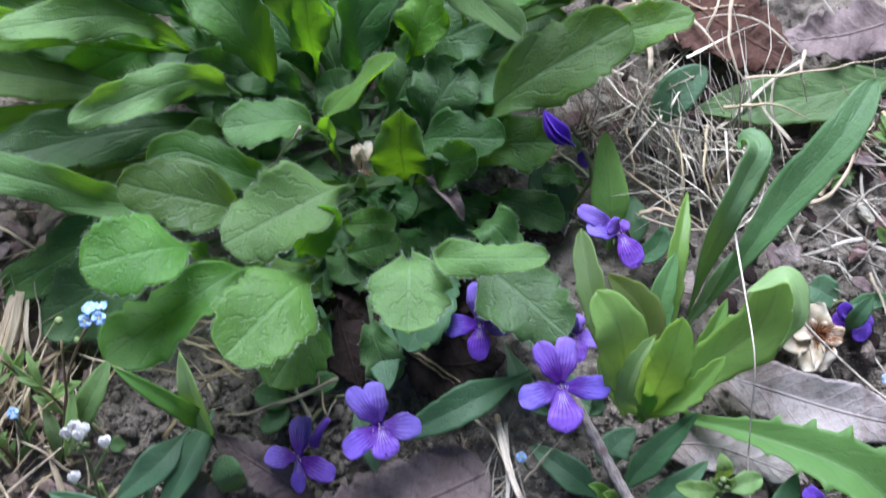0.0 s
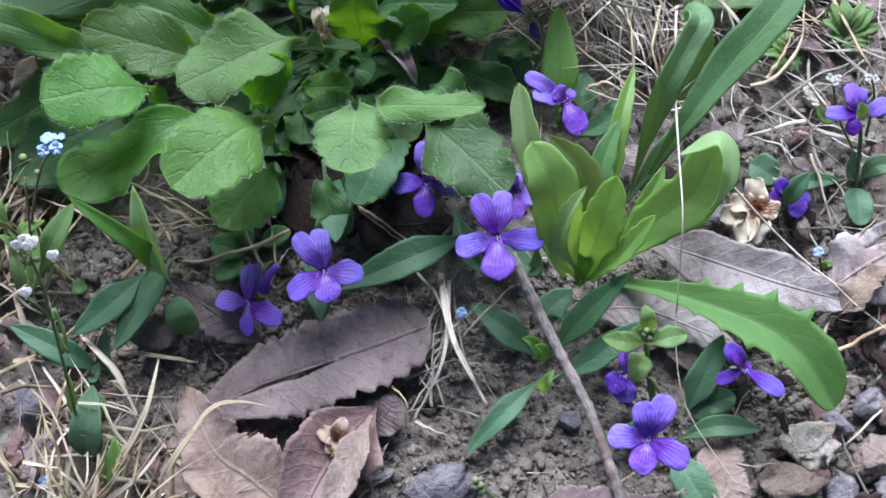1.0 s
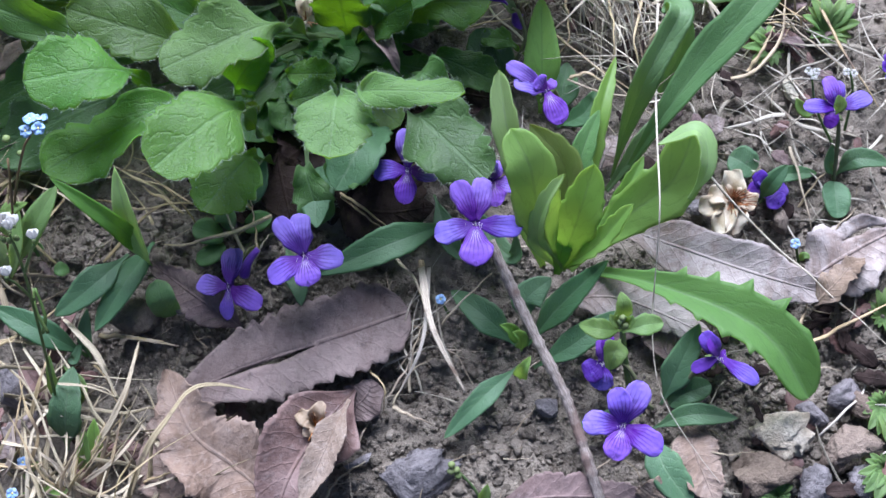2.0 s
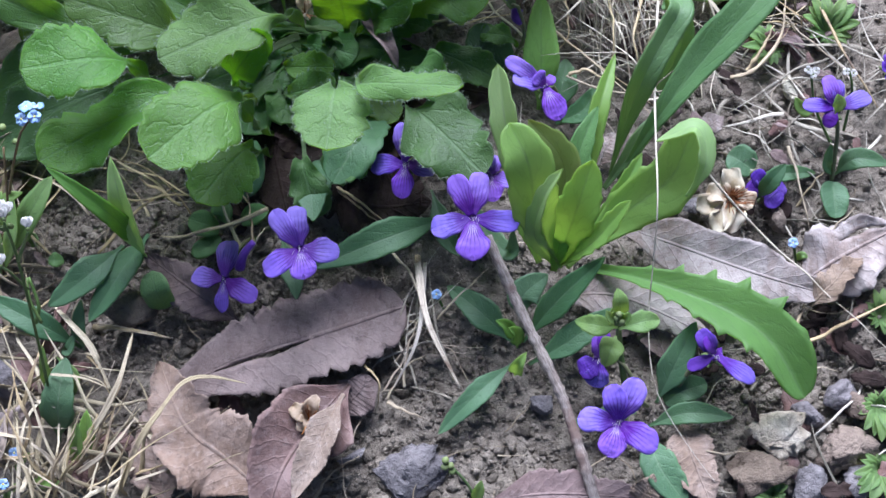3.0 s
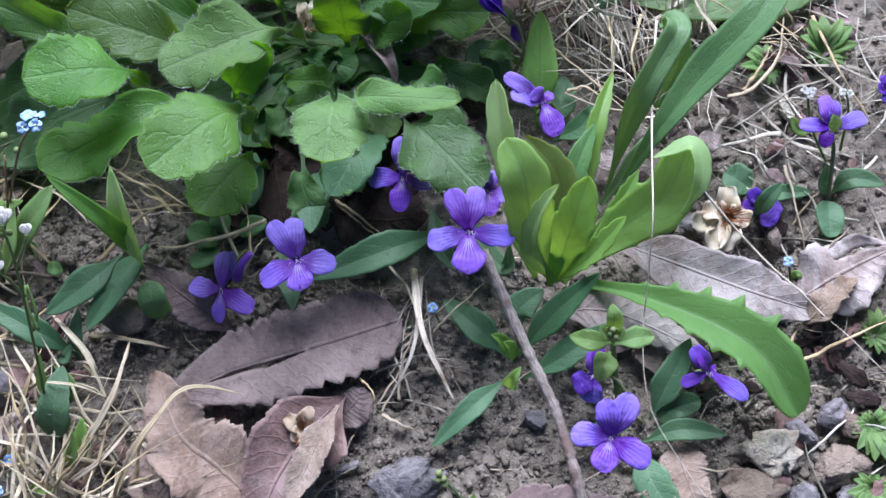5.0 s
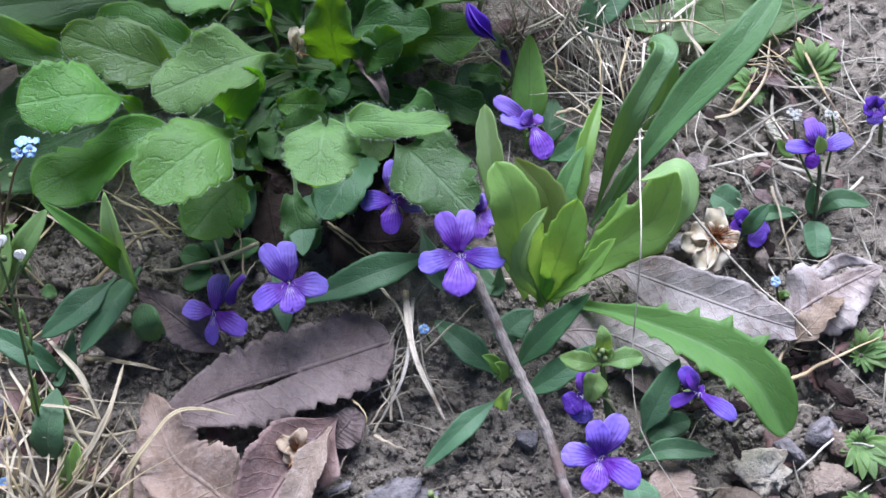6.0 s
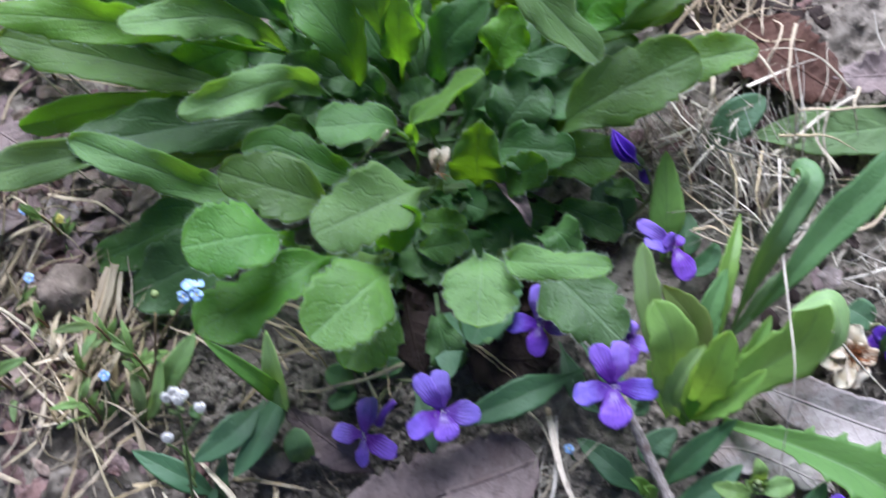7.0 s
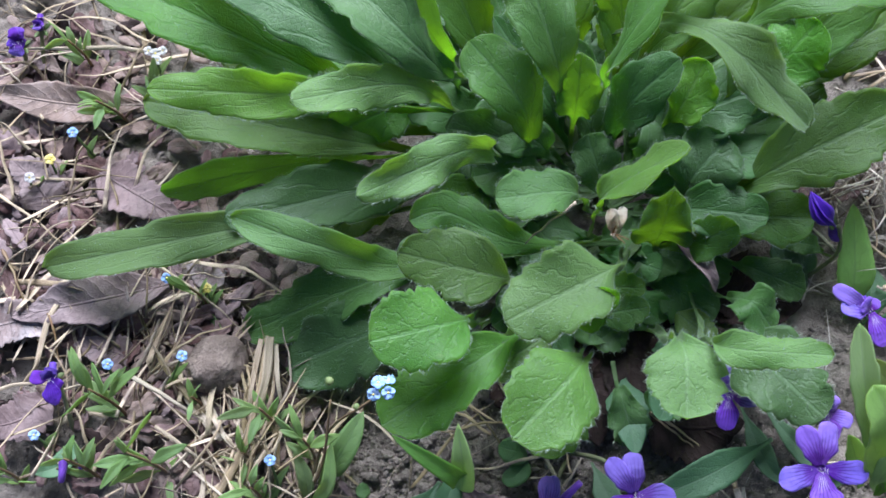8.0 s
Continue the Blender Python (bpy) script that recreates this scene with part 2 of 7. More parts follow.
def stone_material(name, dark, light, scale=90.0):
    k = Mat(name, 0.85, 0.25)
    a, b = k.noise(scale, 6, 0.7, dist=0.4), k.noise(900.0, 4, 0.7)
    col = k.mix(k.span(a, 0.3, 0.7), dark, light)
    col = k.mix(k.math("MULTIPLY", k.span(b, 0.5, 0.75), 0.5), col, tuple(0.45 * c for c in dark))
    col = k.mix(k.math("MULTIPLY", k.span(k.noise(45.0, 3), 0.55, 0.7), 0.5), col, tuple(0.6 * c for c in dark))
    k.bump(k.math("ADD", k.math("ADD", a, k.math("MULTIPLY", b, 0.5)), k.noise(320.0, 5, 0.75)), 1.0, 0.0016)
    return k.done(k.vary(col, 0.1, 0.3, 0.02))


M_STONE = stone_material("pale_stone", (0.50, 0.43, 0.32), (0.86, 0.80, 0.67))
M_STONE_GREY = stone_material("grey_stone", (0.17, 0.155, 0.165), (0.40, 0.365, 0.375))
M_STONE_BROWN = stone_material("brown_stone", (0.18, 0.140, 0.112), (0.34, 0.275, 0.220))


def petal_material(name, edge, deep, vein, white=0.0, stripes=6.0, rough=0.5):
    """Petal: darker throat at the base, fine lengthwise veins, a velvety sheen."""
    k = Mat(name, rough, 0.25)
    u, v, _ = k.split(k.uv)
    fan = k.math("DIVIDE", k.math("SUBTRACT", v, 0.5), k.math("ADD", 0.35, k.math("MULTIPLY", u, 0.75)))
    fan = k.math("ADD", fan, k.math("MULTIPLY", k.math("SUBTRACT", k.noise(8.0, 2, vec=k.uv), 0.5), 0.10))
    saw = k.math("ABSOLUTE", k.math("SUBTRACT", k.math("FRACT", k.math("MULTIPLY", fan, stripes)), 0.5))
    line = k.math("MULTIPLY", k.span(saw, 0.05, 0.22, 1.0, 0.0), k.span(k.noise(14.0, 3, vec=k.uv), 0.3, 0.6, 0.55, 1.0))
    col = k.mix(k.span(k.noise(150.0, 4), 0.3, 0.7), edge, tuple(0.8 * c for c in edge))
    col = k.mix(k.math("MULTIPLY", k.span(k.math("ADD", u, k.math("MULTIPLY", k.math("SUBTRACT", k.noise(7.0, 3, vec=k.uv), 0.5), 0.28)), 0.66, 0.16, 0.0, 0.97), k.span(k.noise(6.0, 3, vec=k.uv), 0.25, 0.6, 0.65, 1.0)), col, deep)
    if white:
        core = k.math("MULTIPLY", k.math("MULTIPLY", k.span(u, 0.46, 0.24), k.span(u, 0.06, 0.16)), k.span(k.math("ABSOLUTE", k.math("SUBTRACT", v, 0.5)), 0.30, 0.16))
        col = k.mix(k.math("MULTIPLY", k.math("MULTIPLY", core, white), k.span(saw, 0.22, 0.40)), col, (0.80, 0.76, 0.90))
    col = k.mix(k.math("MULTIPLY", line, k.span(u, 0.90, 0.34, 0.03, 0.92)), col, vein)
    k.b.inputs["Sheen Weight"].default_value = 0.2
    col = k.vary(col, 0.06, 0.22, 0.02)
    k.bump(k.math("ADD", line, k.noise(700.0, 3)), 0.10, 0.0002)
    return k.done(col, 0.32, k.mix(0.28, col, (0.62, 0.42, 1.0)))


M_PETAL = petal_material("violet_petal", (0.33, 0.21, 0.84), (0.105, 0.006, 0.30), (0.050, 0.003, 0.19), 0.0, 5.0)
M_PETAL_LOW = petal_material("violet_lip", (0.28, 0.13, 0.76), (0.135, 0.020, 0.42), (0.018, 0.002, 0.085), 0.55, 6.0)
M_PETAL_UP = petal_material("violet_upper_petal", (0.36, 0.23, 0.86), (0.20, 0.045, 0.50), (0.10, 0.012, 0.32), 0.0, 5.0)
M_BUD = petal_material("violet_bud", (0.20, 0.07, 0.60), (0.12, 0.02, 0.36), (0.09, 0.015, 0.30), 0.0, 5.0)
M_PETAL_DARK = petal_material("violet_petal_dark", (0.17, 0.06, 0.50), (0.08, 0.016, 0.26), (0.05, 0.010, 0.20))


def plain_material(name, a, b, scale=200.0, rough=0.6, trans=0.0, spec=0.3):
    k = Mat(name, rough, spec)
    n = k.noise(scale, 4, 0.65)
    col = k.mix(k.span(n, 0.3, 0.7), a, b)
    k.bump(k.noise(scale * 4, 3), 0.3, 0.0003)
    col = k.vary(col, 0.06, 0.2, 0.015)
    return k.done(col, trans, col)


M_STEM = plain_material("green_stem", (0.10, 0.17, 0.05), (0.17, 0.25, 0.09), 120.0, 0.5, 0.12)
M_STEM_RED = plain_material("reddish_stem", (0.17, 0.085, 0.05), (0.20, 0.16, 0.07), 90.0, 0.55)
M_STEM_PURPLE = plain_material("purplish_stem", (0.14, 0.140, 0.075), (0.22, 0.245, 0.120), 90.0, 0.55)
M_CALYX = plain_material("calyx", (0.14, 0.20, 0.07), (0.24, 0.30, 0.13), 200.0, 0.5, 0.15)
M_HAIR = plain_material("leaf_hair", (0.42, 0.50, 0.36), (0.60, 0.68, 0.54), 300.0, 0.4, 0.4)
M_WHITE = plain_material("white_petal", (0.82, 0.81, 0.79), (0.88, 0.87, 0.86), 200.0, 0.5, 0.55)
M_BLUE = plain_material("sky_blue_petal", (0.30, 0.49, 0.86), (0.46, 0.63, 0.92), 250.0, 0.5, 0.2)
M_YELLOW = plain_material("yellow_eye", (0.75, 0.62, 0.12), (0.85, 0.75, 0.30), 200.0, 0.5)
M_HUSK = plain_material("papery_husk", (0.58, 0.45, 0.28), (0.86, 0.80, 0.66), 220.0, 0.6, 0.2)
M_HUSK_TAN = plain_material("tan_husk", (0.36, 0.26, 0.16), (0.62, 0.50, 0.37), 300.0, 0.65, 0.3)
M_FIBRE = plain_material("rust_fibre", (0.22, 0.08, 0.03), (0.36, 0.16, 0.06), 200.0, 0.7)


# ---- shape helpers ----
def root_of(ob):
    while ob.parent:
        ob = ob.parent
    return ob


def thing(name, at, label, category, group="", kind=""):
    """An Empty at the base of a thing, which holds its parts."""
    ob = new(name)
    ob.location = at
    ob.empty_display_size = 0.01
    return tagged(ob, label, category, group, kind)


def mesh_of(name, verts, faces, uv=None, smooth=True):
    me = bpy.data.meshes.new(name)
    me.from_pydata([tuple(v) for v in verts], [], [tuple(int(i) for i in f) for f in faces])
    if uv is not None:
        layer = me.uv_layers.new(name="UVMap")
        idx = np.empty(len(me.loops), np.int32)
        me.loops.foreach_get("vertex_index", idx)
        layer.data.foreach_set("uv", np.asarray(uv, np.float32)[idx].ravel())
    if smooth:
        me.polygons.foreach_set("use_smooth", [True] * len(me.polygons))
    return me


def part(name, geo, mat, parent=None, label=""):
    """Links (verts, faces, uv), in world places, as one mesh object: under a thing or part, or alone."""
    verts, faces, uv = geo
    verts = np.asarray(verts, float)
    base = np.array(root_of(parent).location) if parent else verts.mean(0) * (1, 1, 0) + (0, 0, verts[:, 2].min())
    me = mesh_of(name, verts - base, faces, uv)
    me.materials.append(mat)
    ob = new(name, me)
    if parent:
        ob.parent = parent
    else:
        ob.location = base
    return tagged(ob, label)


def join_geo(geos):
    """Several (verts, faces, uv) as one."""
    vs, fs, us, n = [], [], [], 0
    for v, f, u in geos:
        vs.append(np.asarray(v, float)), us.append(np.asarray(u, float))
        fs += [tuple(i + n for i in q) for q in f]
        n += len(v)
    return np.concatenate(vs), fs, np.concatenate(us)


def curve(pts, n):
    """Points and unit tangents along a smooth line through pts, evenly spaced."""
    p = np.asarray(pts, float)
    if len(p) == 2:
        p = np.array([p[0], (p[0] + p[1]) / 2, p[1]])
    q = np.concatenate([[2 * p[0] - p[1]], p, [2 * p[-1] - p[-2]]])
    out = []
    for i in range(len(p) - 1):
        a, b, c, d = q[i : i + 4]
        for s in np.arange(0, 1, 1 / 16):
            out.append(0.5 * (2 * b + (c - a) * s + (2 * a - 5 * b + 4 * c - d) * s**2 + (3 * b - a - 3 * c + d) * s**3))
    out.append(p[-1])
    out = np.array(out)
    run = np.r_[0, np.cumsum(np.linalg.norm(np.diff(out, axis=0), axis=1))]
    at = np.linspace(0, run[-1], n + 1)
    c = np.stack([np.interp(at, run, out[:, k]) for k in range(3)], 1)
    t = np.gradient(c, axis=0)
    return c, t / np.linalg.norm(t, axis=1, keepdims=True)


def smooth(a, b, x):
    s = np.clip((np.asarray(x, float) - a) / (b - a), 0, 1)
    return s * s * (3 - 2 * s)


def outline(kind, u):
    """Half-width of a blade, 0 to 1, along its length."""
    cap = lambda w, e=0.5: np.where(u > w, np.clip(1 - ((u - w) / (1 - w)) ** 2, 0, 1) ** e, 1.0)
    if isinstance(kind, tuple):
        w = np.clip((u - kind[0]) / (1 - kind[0]), -0.5, 1)
        full, end = kind[1], kind[2]
        return (0.11 + 0.89 * smooth(-0.12, full, w)) * np.where(w > end, np.clip(1 - ((w - end) / (1 - end)) ** 2, 0, 1) ** 0.5, 1.0)
    if kind == "spoon":
        return (0.10 + 0.90 * smooth(0.28, 0.74, u)) * cap(0.76, 0.45)
    if kind == "round":
        return (0.09 + 0.91 * smooth(0.48, 0.72, u)) * cap(0.77, 0.45)
    if kind == "disc":
        return (0.09 + 0.91 * smooth(0.56, 0.76, u)) * cap(0.80, 0.45)
    if kind == "blunt":
        return (0.30 + 0.70 * smooth(0.0, 0.28, u)) * cap(0.55, 0.62)
    if kind == "tongue":
        return (0.22 + 0.78 * smooth(0.05, 0.62, u)) * cap(0.80, 0.5)
    if kind == "lance":
        return (0.12 + 0.88 * smooth(0.05, 0.45, u)) * cap(0.45, 0.8)
    if kind == "strap":
        return (0.28 + 0.72 * smooth(0.0, 0.6, u)) * cap(0.62, 0.75)
    if kind == "oval":
        return np.sqrt(np.clip(1 - (2 * u - 1) ** 2, 0, 1)) * (0.9 + 0.1 * u) + 0.02
    if kind == "petal":
        return (0.34 + 0.66 * smooth(0.0, 0.55, u)) * cap(0.60, 0.5)
    if kind == "oblong":
        return (0.34 + 0.66 * smooth(0.0, 0.42, u)) * cap(0.70, 0.5)
    if kind == "grass":
        return (0.75 + 0.25 * smooth(0, 0.2, u)) * np.clip(1 - u, 0, 1) ** 0.55 + 0.03
    if kind == "dead":
        return (0.06 + 0.94 * smooth(0.0, 0.38, u) ** 0.8) * cap(0.38, 0.75) + 0.02
    raise ValueError(kind)


def blade(pts, width, kind="spoon", n=22, m=8, roll=0.0, twist=0.0, fold=8.0, cup=0.0, wave=0.0, waves=3.0, teeth=0.0, tooth_n=9, hook=0.0, pleat=0.0, thick=0.00025, slit=None, seed=0, bend=0.0, spike=0.0, ragged=0.0, crenate=False, notch=0.0, lobes=0, lobe=0.0, quilt=0.0, ustart=0.0):
    """A leaf or petal with thickness along a line of points, base first. roll, twist and fold in degrees; wave, cup, teeth and bend as shares of the half-width."""
    rng = np.random.RandomState(seed + 17)
    c, t = curve(pts, n)
    u = np.linspace(0, 1, n + 1)
    h = 0.5 * width * outline(kind, u)
    if teeth:
        ph = (u * tooth_n) % 1.0
        bite = np.abs(np.sin(np.pi * ph)) ** 0.6 if crenate else np.where(ph < 0.75, ph / 0.75, (1 - ph) / 0.25)
        h = h * (1 - teeth * (1 - bite) * smooth(0.15, 0.35, u) * (1 - smooth(0.93, 1, u)))
    h *= 1 + 0.05 * np.sin(u * 9 + rng.rand() * 6)
    up = np.array([0.0, 0.0, 1.0])
    s = np.cross(t, up)
    ln = np.linalg.norm(s, axis=1, keepdims=True)
    s = np.where(ln > 0.12, s / np.maximum(ln, 1e-6), 0)
    if (ln <= 0.12).any():
        ok = np.where(ln[:, 0] > 0.12)[0]
        ref = s[ok].mean(0) if len(ok) else np.array([1.0, 0, 0])
        bad = ln[:, 0] <= 0.12
        s[bad] = ref - (t[bad] @ ref)[:, None] * t[bad]
        s /= np.linalg.norm(s, axis=1, keepdims=True)
    k = np.cross(s, t)
    ang = np.radians(roll + twist * u)[:, None]
    s, k = s * np.cos(ang) + k * np.sin(ang), k * np.cos(ang) - s * np.sin(ang)
    v = np.linspace(-1, 1, m + 1)
    f = radians(fold)
    p1, p2 = rng.rand(2) * 6.28
    U, V = u[:, None], np.repeat(v[None, :], n + 1, 0)
    for u0, u1, j in slit or ():
        ease = np.sin(np.clip((u - u0) / (u1 - u0), 0, 1) * np.pi) ** 0.7 * (1 + 0.35 * np.sin(u * 31))
        mid_v = (v[j] + v[j + 1]) / 2
        inside = (u > u0 - 1 / n) & (u < u1 + 1 / n)
        V[inside, j], V[inside, j + 1] = mid_v - 0.062 * ease[inside], mid_v + 0.062 * ease[inside]
    H = h[:, None] * np.ones_like(V)
    if ragged:
        q = rng.rand(2, 4) * 6.28
        for k2, f2 in enumerate((5.0, 9.0, 15.0, 23.0)):
            H = H * (1 + ragged * (0.6, 0.5, 0.35, 0.25)[k2] * np.where(V < 0, np.sin(U * f2 + q[0, k2]), np.sin(U * f2 + q[1, k2])) * smooth(0.2, 0.5, U))
    if spike:
        ph = (u * tooth_n + 0.3) % 1.0
        peak = np.clip(1 - np.where(ph < 0.5, (0.5 - ph) / 0.30, (ph - 0.5) / 0.08), 0, 1) * smooth(0.15, 0.3, u) * (1 - smooth(0.72, 0.82, u))
        H = H * (1 + spike * peak[:, None] * (np.abs(V) > 0.9) * np.where(V < 0, 1.0, 0.75))
    if lobes:
        for side in (-1, 1):
            cut = np.sort((np.arange(lobes + 1) + rng.uniform(-0.28, 0.28, lobes + 1)) / lobes) * (1 - ustart) * 0.97 + ustart
            ph = np.interp(u, cut, np.arange(lobes + 1))
            deep = np.interp(u, cut, rng.uniform(0.45, 1.3, lobes + 1))
            f3 = ph - np.floor(ph)
            bite = np.where(f3 < 0.82, (f3 / 0.82) ** 0.75, np.clip((1 - f3) / 0.18, 0, 1))
            live = smooth(ustart + 0.20 * (1 - ustart), ustart + 0.42 * (1 - ustart), u) * (1 - smooth(0.965, 1.0, u))
            H = np.where(V * side > 0, H * (1 - lobe * deep * (1 - bite) * live)[:, None], H)
    edge = np.abs(V) ** 2
    lift = H * np.abs(V) * np.sin(f) + cup * H * edge + bend * H * V
    lift = lift + wave * 0.5 * width * edge * np.sin(U * waves * 6.28 + np.where(V > 0, p1, p2)) * smooth(0.1, 0.4, U) * (1 - 0.5 * smooth(0.85, 1, U))
    if pleat:
        lift = lift + pleat * width * np.sin((U * 11 - np.abs(V) * 2.0) * 6.28) * (1 - np.abs(V) ** 3) * np.minimum(1, H / (0.25 * width))
    uu = np.where(U < ustart, 0.3 * U / max(ustart, 1e-6), 0.3 + 0.7 * (U - ustart) / max(1 - ustart, 1e-6)) if ustart else U
    if quilt:
        lift = lift + quilt * width * np.cos((uu * 6.0 - np.abs(V) * 1.3 + 0.25 * np.sin(U * 13 + p1)) * 6.283) * np.abs(V) ** 0.5 * (1.1 - np.abs(V) ** 4) * np.minimum(1, H / (0.3 * width))
        q1, q2 = rng.rand(2) * 6.28
        lift = lift + 1.3 * quilt * width * np.sin(U * 17 + V * 2.3 + q1) * np.cos(V * 4.1 - U * 6 + q2) * np.minimum(1, H / (0.3 * width))
    lift = lift + (0.012 if not quilt else 0.004) * min(1.0, 26 / n) * width * rng.randn(n + 1, m + 1) * np.minimum(1, H / (0.3 * width))
    top = c[:, None, :] + s[:, None, :] * (H * V * np.cos(f))[..., None] + k[:, None, :] * lift[..., None]
    if hook:
        top = top - t[:, None, :] * (hook * H * np.abs(V) * smooth(0.1, 0.4, U))[..., None]
    if notch:
        top = top - t[:, None, :] * (notch * width * np.clip(1 - np.abs(V) / 0.45, 0, 1) * smooth(0.86, 1.0, U))[..., None]
    low = top - k[:, None, :] * thick
    N = (n + 1) * (m + 1)
    verts = np.concatenate([top.reshape(-1, 3), low.reshape(-1, 3)])
    uv = np.stack([np.repeat(np.broadcast_to(uu, (n + 1, 1))[:, 0], m + 1), np.tile(v * 0.5 + 0.5, n + 1)], 1)
    keep = np.ones((n, m), bool)
    for u0, u1, j in slit or ():
        for i in range(n):
            if u0 <= (i + 0.5) / n <= u1:
                keep[i, j] = False
    at = lambda i, j: i * (m + 1) + j
    faces = []
    for i in range(n):
        for j in range(m):
            if not keep[i, j]:
                continue
            a, b, d, e = at(i, j), at(i, j + 1), at(i + 1, j + 1), at(i + 1, j)
            faces += [(a, b, d, e), (a + N, e + N, d + N, b + N)]
            for p, q, ii, jj in ((a, b, i - 1, j), (b, d, i, j + 1), (d, e, i + 1, j), (e, a, i, j - 1)):
                if not (0 <= ii < n and 0 <= jj < m and keep[ii, jj]):
                    faces.append((q, p, p + N, q + N))
    return verts, faces, np.concatenate([uv, uv])


def tube(pts, r0, r1=None, sides=6, n=14, flat=1.0, knob=0.0, seed=0, close=True):
    """A round or flattened stem along a line of points."""
    rng = np.random.RandomState(seed + 5)
    r1 = r0 if r1 is None else r1
    c, t = curve(pts, n)
    u = np.linspace(0, 1, n + 1)
    r = r0 + (r1 - r0) * u
    if knob:
        r = r * (1 + knob * rng.randn(n + 1).clip(-1, 2))
    ref = np.array([0.31, 0.22, 0.92])
    s = np.cross(t, ref)
    s /= np.maximum(np.linalg.norm(s, axis=1, keepdims=True), 1e-6)
    k = np.cross(s, t)
    a = np.linspace(0, 2 * np.pi, sides, endpoint=False) + rng.rand() * 6
    ring = s[:, None, :] * (np.cos(a)[None, :, None]) + k[:, None, :] * (flat * np.sin(a)[None, :, None])
    verts = (c[:, None, :] + ring * r[:, None, None]).reshape(-1, 3)
    faces = [(i * sides + j, i * sides + (j + 1) % sides, (i + 1) * sides + (j + 1) % sides, (i + 1) * sides + j) for i in range(n) for j in range(sides)]
    if close:
        faces += [tuple(range(sides))[::-1], tuple(n * sides + j for j in range(sides))]
    uv = np.stack([np.repeat(u, sides), np.tile(np.arange(sides) / sides, n + 1)], 1)
    return verts, faces, uv


def lump(at, size, seed=0, rough=0.25, detail=3, squash=(1, 1, 0.7), turn=0.0, facet=0.0):
    """A stone or clod: an uneven rounded mass."""
    bm = bmesh.new()
    bmesh.ops.create_icosphere(bm, subdivisions=detail, radius=1)
    v = np.array([x.co for x in bm.verts])
    f = [tuple(q.index for q in p.verts) for p in bm.faces]
    bm.free()
    off = np.random.RandomState(seed + 3).rand(3) * 50
    d = np.array([noise.noise(Vector(x * 1.3 + off)) + 0.5 * noise.noise(Vector(x * 3.1 + off)) + 0.25 * noise.noise(Vector(x * 7.0 + off)) for x in v])
    v = v * (1 + rough * d)[:, None]
    if detail > 3:
        v = v * np.array([1 + 0.5 * rough * (noise.noise(Vector(x * 6.0 + off)) * 0.6 + noise.noise(Vector(x * 15.0 + off)) * 0.4) for x in v])[:, None]
    if facet:
        rs = np.random.RandomState(seed + 9)
        for _ in range(7):
            w = rs.randn(3)
            w /= np.linalg.norm(w)
            over = v @ w - (1 - facet * (0.6 + 0.6 * rs.rand()))
            v = v - np.maximum(over, 0)[:, None] * w * 0.85
    v = v * np.array(squash) * size
    ca, sa = math.cos(turn), math.sin(turn)
    v = v @ np.array([[ca, sa, 0], [-sa, ca, 0], [0, 0, 1]])
    return v + np.asarray(at), f, np.zeros((len(v), 2))


def mix3(a, b, s):
    return tuple(np.asarray(a) * (1 - s) + np.asarray(b) * s)


# ---- ground ----
def soil_height(x, y):
    """Height of the bare soil: soft swells, clods and crumbs."""
    p = Vector((x, y, 0.0))
    h = 0.0030 * noise.noise(p * 22) + 0.0022 * noise.noise(p * 75 + Vector((3, 1, 0)))
    h += 0.0018 * noise.noise(p * 160) + 0.0020 * abs(noise.noise(p * 240 + Vector((7, 2, 0)))) + 0.0010 * noise.noise(p * 420)
    return h - 0.0034


def build_ground():
    grow = [0.02 * 1.5**k for k in range(24)]
    xs = np.r_[[-0.255 - g for g in grow[::-1]], np.arange(-0.255, 0.2451, 0.0009), [0.245 + g for g in grow]]
    ys = np.r_[[-0.15 - g for g in grow[::-1]], np.arange(-0.15, 0.2801, 0.0009), [0.28 + g for g in grow]]
    verts = []
    for y in ys:
        for x in xs:
            far = max(abs(x) - 0.26, abs(y - 0.06) - 0.23, 0)
            verts.append((x, y, soil_height(x, y) if far < 0.5 else -0.003 + 0.004 * noise.noise(Vector((x, y, 0)) * 0.7)))
    w = len(xs)
    faces = [(j * w + i, j * w + i + 1, (j + 1) * w + i + 1, (j + 1) * w + i) for j in range(len(ys) - 1) for i in range(w - 1)]
    me = mesh_of("ground", verts, faces)
    me.materials.append(M_SOIL)
    tagged(new("ground", me), "crumbly grey-brown bare soil with clods and crumbs", "ground", kind="structure")


build_ground()


# ---- the large hairy rosette ----
SEED = [100]


def count():
    SEED[0] += 1
    return SEED[0]


